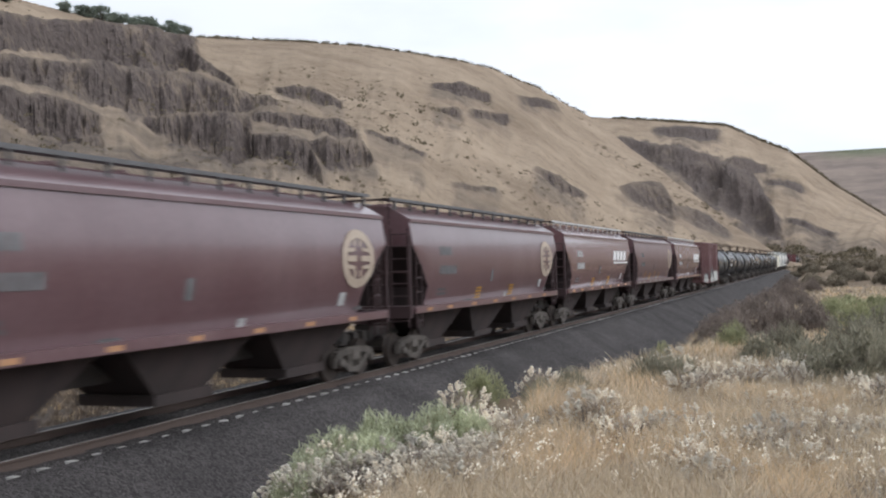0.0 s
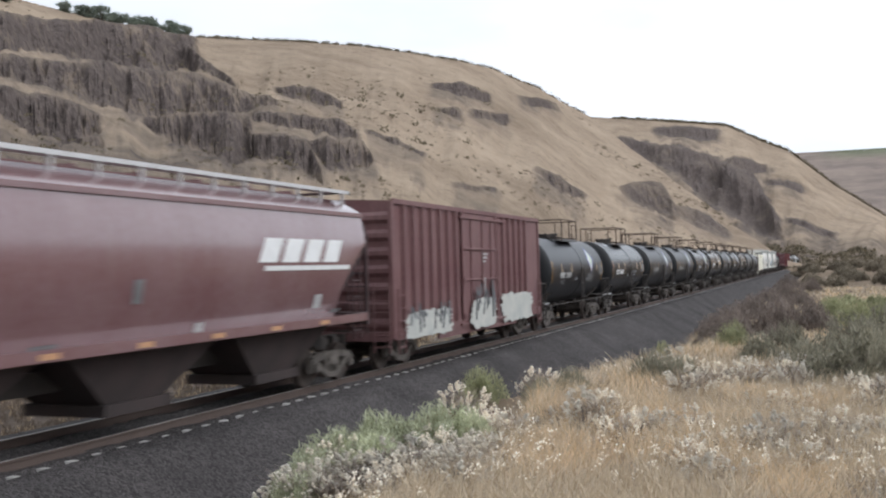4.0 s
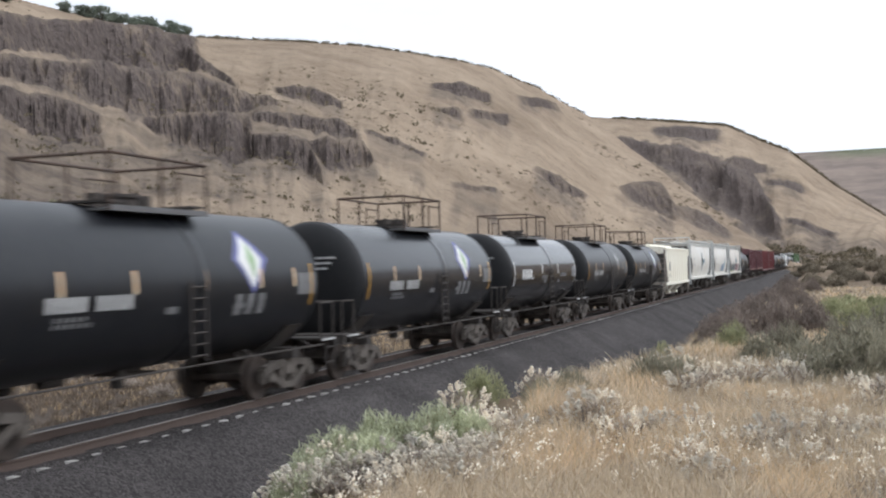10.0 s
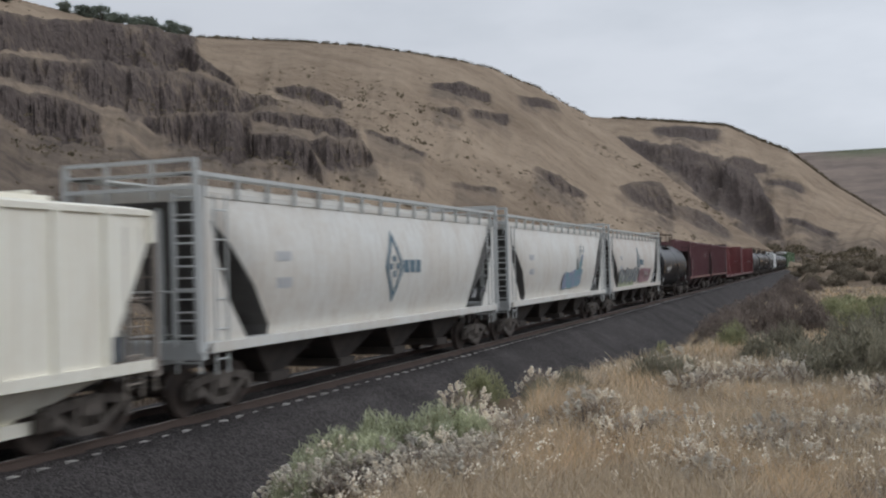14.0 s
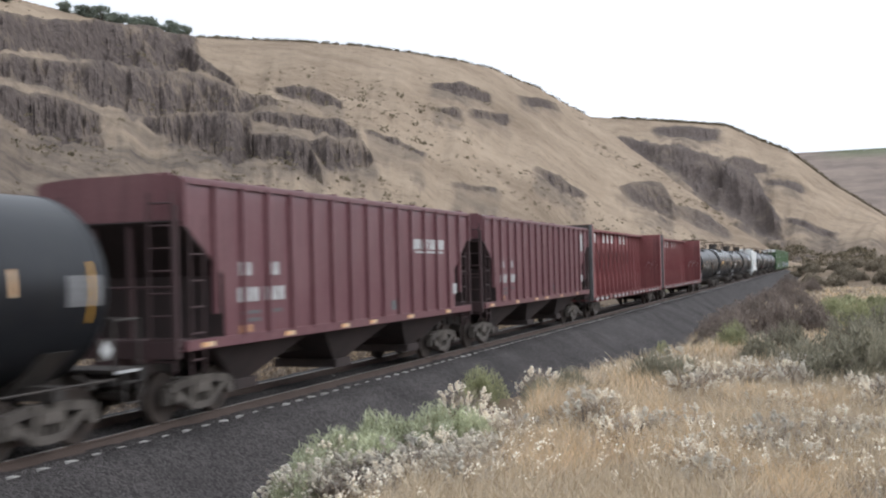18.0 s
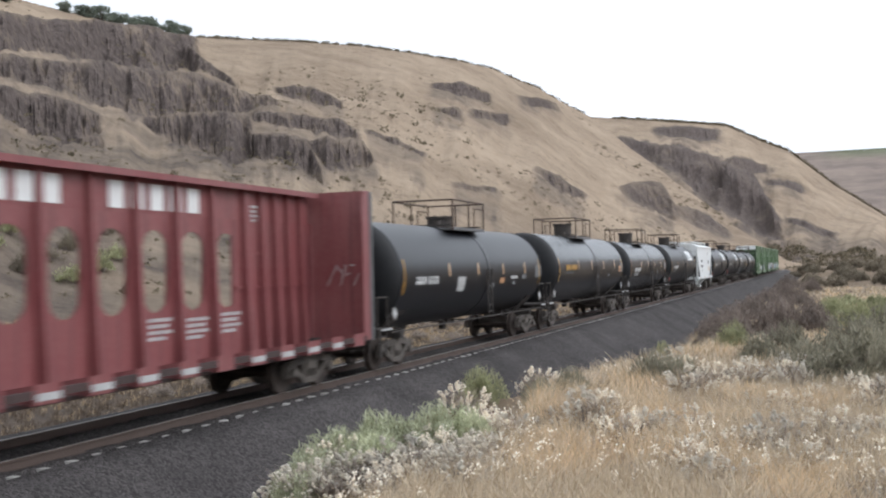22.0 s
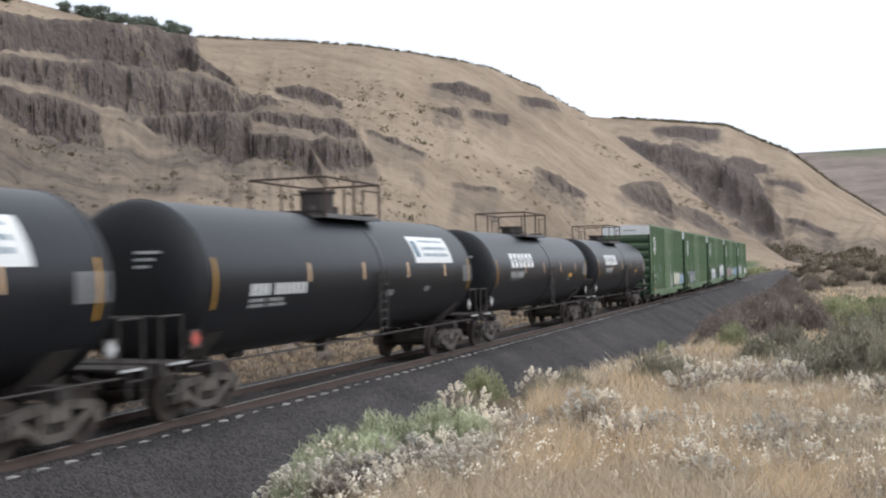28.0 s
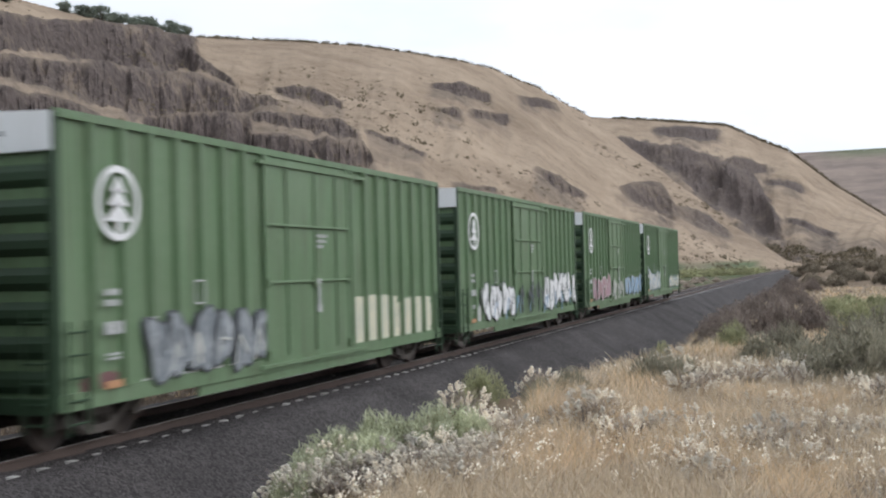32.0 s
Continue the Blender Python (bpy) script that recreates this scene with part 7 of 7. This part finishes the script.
DARK = [(0.9, 110.5, 3.4, 1.2), (-1.7, 152.0, 3.9, 1.5), (4.3, 155.9, 4.4, 1.5), (6.4, 131.0, 3.2, 1.8), (4.1, 222.0, 5.8, 2.0), (10.6, 260.0, 6.0, 2.6), (-2.0, 240.0, 5.4, 2.0), (2.5, 190.0, 4.5, 1.6), (9.5, 180.0, 4.4, 1.9),
        (14.5, 300.0, 10.0, 3.4), (4.0, 310.0, 10.0, 2.8), (9.0, 340.0, 12.0, 3.4), (-4.5, 330.0, 9.0, 2.8), (-8.0, 300.0, 6.0, 2.0)]
BEYOND = [(-16.5 - (k * 37 % 23) * 0.9, 3 + (k * 29 % 31) * 2.1, 0.7 + (k * 13 % 7) * 0.12, 0.4 + (k * 11 % 5) * 0.09) for k in range(70)] + [(-16.5 - (k * 7 % 5) * 1.7, 82 + k * 8.5, 2.0 + (k % 3) * 0.5, 0.8 + (k % 4) * 0.15) for k in range(16)]
FLOWERS = [(-3.96, 7.4), (-3.6, 7.1), (-3.7, 7.7), (-3.35, 7.3), (-3.26, 7.5), (-3.39, 6.9), (-3.22, 7.9), (-2.94, 7.7), (-2.94, 7.2), (-2.91, 8.1), (-3.16, 8.4), (-2.63, 7.6), (-2.95, 8.9), (-3.19, 9.7), (-2.67, 8.0), (-3.03, 7.0), (-2.56, 7.1),
           (-2.53, 10.8), (-2.39, 11.2), (-2.08, 10.5), (-2.1, 9.8), (-1.77, 9.2), (-1.62, 9.5), (-1.8, 10.3), (-1.43, 9.2), (-1.27, 8.8), (-1.28, 9.6), (-1.11, 8.6), (-3.76, 10.9), (-3.51, 13.3), (-2.51, 15.9), (-2.22, 16.8), (-1.87, 16.1), (-2.56, 14.7),
           (-1.3, 15.1), (-0.9, 13.5), (-0.67, 14.2), (-0.44, 13.6), (-0.78, 11.7), (-0.5, 11.6), (-0.11, 12.7), (-0.2, 10.7), (0.04, 10.0), (0.12, 9.2), (0.39, 10.5), (-0.56, 8.8), (-0.5, 15.8), (0.37, 8.9), (0.34, 11.9), (-0.98, 8.2), (-0.41, 9.3),
           (-1.29, 13.4), (0.2, 13.3), (0.7, 12.6), (-0.2, 8.2), (0.2, 7.8), (-0.7, 7.6), (0.5, 9.9), (-1.6, 12.6), (-0.1, 15.2), (0.5, 7.4)]


def plants():
    rng = random.Random(8)
    sets = ((SAGE, M_SAGE, "sagebrush", "grey-green sagebrush growing in dry grass", "sagebrush on the bank", 2600, 0.008),
            (OLIVE, M_OLIVE, "brush_bush", "grey-olive bush with dark stems in dry grass", "olive bushes on the bank", 2400, 0.008),
            (STUBBLE, M_BROWNGRASS, "dead_brush", "low grey-brown dead brush among dry grass", "low dead brush in the grass", 420, 0.009),
            (LIME, M_LIME, "rabbitbrush", "yellow-green rabbitbrush bush on the bank", "rabbitbrush bushes", 2600, 0.008),
            (DEAD, M_DEAD, "dead_brush", "brown half-dead brush beside the gravel", "brown brush", 2200, 0.007),
            (BEYOND, M_GREYGRASS, "dry_brush", "dry brown brush on the flat beyond the track", "brush beyond the track", 900, 0.012),
            (FOOT, M_LIME, "rabbitbrush", "wide green brush along the foot of the hill", "green brush at the hill foot", 1500, 0.012),
            (DARK, M_DARKLEAF, "bush", "dark olive bush on the valley floor", "far bushes", 1800, 0.014))
    for k, (spots, mat, name, label, group, n, leaf) in enumerate(sets):
        protos = []
        for v in range(3):
            fol, st = leaf_bush(100 + 10 * k + v, n, leaf, (0.06, 0.16)), twig_mesh(200 + 10 * k + v, 60)
            fol.materials.append(mat); st.materials.append(M_TWIG)
            protos.append((fol, st))
        for i, (x, y, w, h) in enumerate(spots):
            fol, st = protos[i % 3]
            m = Matrix.LocRotScale((x, y, ground_z(x, y) - 0.04 * h), Euler((0, 0, rng.uniform(0, 6.28))), (w, w, h))
            bush = new(name)
            bush.matrix_basis = m
            place("foliage", fol, None, bush)["kind"] = "stuff"
            place("stem_tangle", st, None, bush)["kind"] = "stuff"
            tagged(bush, label, "bush", group)
    for k, (a, r, w, h) in enumerate(SLOPE_BRUSH):
        x, y = -r * math.sin(radians(a)), r * math.cos(radians(a))
        z = float(hill_height(np.array([a]), np.array([float(r)]), np.array([x]), np.array([y]))[0][0])
        fol, st = leaf_bush(500 + k % 3, 900, 0.014, (0.06, 0.16)), twig_mesh(510 + k % 3, 40)
        fol.materials.append(M_LIME if k % 2 else M_DARKLEAF); st.materials.append(M_TWIG)
        bush = new("bush")
        bush.matrix_basis = Matrix.LocRotScale((x, y, z - 0.1), Euler((0, 0, k)), (w, w, h))
        place("foliage", fol, None, bush)["kind"] = "stuff"
        place("stem_tangle", st, None, bush)["kind"] = "stuff"
        tagged(bush, "green bush on the lower slope of the hill", "bush", "bushes on the slope")
    protos = []
    for v in range(4):
        fl, st, gr = flower_mesh(300 + v, 44), twig_mesh(320 + v, 170, 0.95), leaf_bush(340 + v, 300, 0.006)
        fl.materials.append(M_FLOWER); st.materials.append(M_TWIG); gr.materials.append(M_GREYGRASS)
        protos.append((fl, st, gr))
    for i, (x, y) in enumerate(FLOWERS + [(px + 0.22, py + 0.25) for px, py in FLOWERS[::3]]):
        fl, st, gr = protos[i % 4]
        s = rng.uniform(0.36, 0.70)
        x, y = x + rng.uniform(-0.08, 0.08), y + rng.uniform(-0.1, 0.1)
        b = new("flowering_buckwheat")
        b.matrix_basis = Matrix.LocRotScale((x, y, ground_z(x, y) - 0.02), Euler((0, 0, rng.uniform(0, 6.28))), (s * 1.2, s * 1.2, s * rng.uniform(0.7, 1.0) * (0.6 if x < -2.7 and y < 9.3 else 0.74)))
        for part_name, mesh in (("blossom_cover", fl), ("stem_tangle", st), ("foliage", gr)):
            place(part_name, mesh, None, b)["kind"] = "stuff"
        tagged(b, "low shrub covered in dry white flower heads", "shrub", "white-flowered shrubs")
    grass_field("dry_grass", M_STRAW, 62000, 11, 0.12, 0.34, "tall golden dry grass on the bank", lambda x, y, u: patchy(x, y, -0.05) | (u < 0.35))
    grass_field("golden_grass", M_GOLD, 36000, 13, 0.12, 0.34, "golden dry grass in loose patches", lambda x, y, u: patchy(x, y, 0.02, 1.7, 85))
    grass_field("brown_stalks", M_BROWNGRASS, 26000, 16, 0.07, 0.24, "brown dead stalks among the dry grass", lambda x, y, u: patchy(x, y, 0.06, 1.1, 88) | (u < 0.15))
    grass_field("dead_grass", M_GREYGRASS, 32000, 12, 0.08, 0.26, "short grey-brown dead grass", lambda x, y, u: u < 0.8)
    grass_field("brown_grass", M_BROWNGRASS, 26000, 14, 0.08, 0.28, "brown dry brush on the flat beyond the track", lambda x, y, u: (u < np.interp(y, (20, 50), (0.8, 0.3))), True)
    grass_field("tan_grass", M_GOLD, 18000, 15, 0.07, 0.2, "golden dry grass on the flat beyond the track", lambda x, y, u: (u < np.interp(y, (15, 45), (0.12, 0.9))), True)
    # flower heads standing singly between the shrubs
    r2 = np.random.RandomState(9)
    a, r = np.radians(r2.uniform(-6, 26, 900)), np.exp(r2.uniform(np.log(6.3), np.log(22), 900))
    x, y = -r * np.sin(a), r * np.cos(a)
    ok = (x - RAIL_X > 9.0) & (fbm(x / 1.6, y / 1.6, 3, 91) > 0.16)
    x, y = x[ok], y[ok]
    per = 7
    bx, by = np.repeat(x, per) + r2.normal(0, 0.018, len(x) * per), np.repeat(y, per) + r2.normal(0, 0.018, len(x) * per)
    z = np.repeat(flat_land(x, y) + r2.uniform(0.16, 0.36, len(x)), per) + r2.normal(0, 0.022, len(x) * per)
    tagged(place("loose_flower_heads", heads(np.stack([bx, by, z], 1), r2.uniform(0.006, 0.011, len(z)), r2), M_FLOWER), "scattered dry white flower heads in the grass", "flowers", kind="stuff")


def hill_scrub():
    """Low brush and loose rock dotted over the slopes, one joined cover."""
    rng = np.random.RandomState(17)
    n = 4200
    a = rng.uniform(1, 44, n)
    rf, rc = np.interp(a, column(HILL, 0), column(HILL, 1)), np.interp(a, column(HILL, 0), column(HILL, 2))
    t = rng.rand(n) ** 1.25
    r = rf + (rc - rf) * (0.02 + 0.97 * t)
    x, y = -r * np.sin(np.radians(a)), r * np.cos(np.radians(a))
    keep = fbm(x / 38, y / 38, 4, 95) + 0.30 * (1 - t) + 0.15 * rng.randn(n) > 0.27
    a, r, x, y, t = a[keep], r[keep], x[keep], y[keep], t[keep]
    z, _ = hill_height(a, r, x, y)
    s = rng.uniform(0.15, 0.5, len(x)) * (1 + 1.3 * (rng.rand(len(x)) > 0.92)) * (0.6 + r / 450)
    # brush along the skyline of both hills
    ca = np.concatenate([rng.uniform(12, 33, 420), rng.uniform(-3.2, 10.5, 700)])
    near = ca > 11
    cr = np.where(near, np.interp(ca, column(HILL, 0), column(HILL, 2)) - rng.uniform(0, 3, len(ca)), 850 - rng.uniform(0, 6, len(ca)))
    cx, cy = -cr * np.sin(np.radians(ca)), cr * np.cos(np.radians(ca))
    cz = np.where(near, hill_height(ca, cr, cx, cy)[0], spur_height(ca, cr, cx, cy)[0])
    x, y, z = np.concatenate([x, cx]), np.concatenate([y, cy]), np.concatenate([z, cz])
    s = np.concatenate([s, np.where(near, rng.uniform(0.4, 1.15, len(ca)), rng.uniform(0.8, 2.0, len(ca)))])
    # brush at the foot of the second spur
    ba = rng.uniform(-7, 3.2, 900)
    br = 470 + 60 * fbm(ba / 2.2, ba * 0 + 3.3, 3, 31) + rng.uniform(-60, 45, 900)
    bx, by = -br * np.sin(np.radians(ba)), br * np.cos(np.radians(ba))
    x, y = np.concatenate([x, bx]), np.concatenate([y, by])
    z = np.concatenate([z, np.maximum(spur_height(ba, br, bx, by)[0], flat_land(bx, by))])
    s = np.concatenate([s, rng.uniform(0.8, 2.4, 900)])
    m, per = len(x), 22
    off = rng.normal(0, 1, (m, per, 3)) * np.array([0.55, 0.55, 0.28])
    base = np.stack([x, y, z], 1)[:, None, :] + off * s[:, None, None]
    ss = np.repeat(s, per)
    V, Q, T = blades(base.reshape(-1, 3), ss * rng.uniform(0.25, 0.6, m * per), ss * rng.uniform(0.12, 0.26, m * per), rng.uniform(0.1, 0.9, m * per), rng)
    ob = place("hill_scrub", blade_mesh("hill_scrub", V, Q, T), M_SCRUB)
    tagged(ob, "dark low scrub and loose stones dotted over dry hillside", "scrub", kind="stuff")


def crest_trees():
    rng = np.random.RandomState(23)

    def crown(seed):
        g = np.random.RandomState(seed)
        pts = []
        for i in range(16):
            ang, up = g.uniform(0, 6.28), 0.2 + 0.62 * (i + 0.5) / 16
            out = 0.36 * math.sqrt(max(0.05, 1 - ((up - 0.42) / 0.52) ** 2)) * g.uniform(0.3, 1.0)
            c = np.array([out * math.cos(ang), out * math.sin(ang), up])
            k = g.normal(0, 1, (80, 3))
            k = k / np.linalg.norm(k, axis=1)[:, None] * (g.rand(80, 1) ** 0.4) * np.array([0.19, 0.19, 0.15])
            pts.append(c + k)
        p = np.concatenate(pts)
        v, q, t = blades(p, g.uniform(0.05, 0.1, len(p)), np.full(len(p), 0.022), g.uniform(0.1, 1.2, len(p)), g)
        me = blade_mesh("crown", v, q, t)
        me.materials.append(M_TREE)
        return me

    def trunk(seed):
        g = random.Random(seed)
        bm = bmesh.new()
        pts = [Vector((0, 0, -0.1))]
        for k in range(4):
            pts.append(pts[-1] + Vector((g.uniform(-0.05, 0.05), g.uniform(-0.05, 0.05), 0.16)))
        for k in range(4):
            bmesh.ops.create_cone(bm, cap_ends=True, segments=7, radius1=0.045 - 0.009 * k, radius2=0.036 - 0.009 * k, depth=(pts[k + 1] - pts[k]).length + 0.01,
                                  matrix=Matrix.Translation((pts[k] + pts[k + 1]) / 2) @ (pts[k + 1] - pts[k]).to_track_quat("Z", "Y").to_matrix().to_4x4())
        for k in range(6):
            a = g.uniform(0, 6.28)
            b = pts[2 + k % 3]
            rod(bm, b, b + Vector((0.3 * math.cos(a), 0.3 * math.sin(a), g.uniform(0.1, 0.3))), 0.012, 5)
        me = bpy.data.meshes.new("trunk"); bm.to_mesh(me); bm.free()
        me.materials.append(M_BARK)
        return me
    kinds = [(crown(400 + k), trunk(410 + k)) for k in range(3)]
    # bearing, share of the way to the crest, width, height
    for i, (a, t, w, h) in enumerate(((39.5, 0.99, 6.0, 4.0), (38.5, 0.99, 9.0, 4.6), (37.6, 0.99, 10.0, 6.0), (36.8, 0.99, 8.5, 4.4), (36.0, 0.985, 9.5, 4.8), (35.3, 0.985, 10.0, 5.6), (34.7, 0.99, 6.0, 3.4), (34.1, 0.985, 8.0, 6.0), (33.5, 0.985, 6.5, 5.2), (42.6, 0.95, 9.0, 3.6))):
        rf, rc = np.interp(a, column(HILL, 0), column(HILL, 1)), np.interp(a, column(HILL, 0), column(HILL, 2))
        r = rf + (rc - rf) * t
        x, y = -r * math.sin(radians(a)), r * math.cos(radians(a))
        z = float(hill_height(np.array([a]), np.array([r]), np.array([x]), np.array([y]))[0][0])
        tree = new("tree")
        tree.matrix_basis = Matrix.LocRotScale((x, y, z - 0.30 * h), Euler((0, 0, i * 1.3)), (w, w, h * 1.12))
        place("crown", kinds[i % 3][0], None, tree)
        place("trunk", kinds[i % 3][1], None, tree)
        tagged(tree, "grey-green round tree on the cliff top", "tree", "trees on the ridge")


plants()
hill_scrub()
crest_trees()

ties(RAIL)
motions()
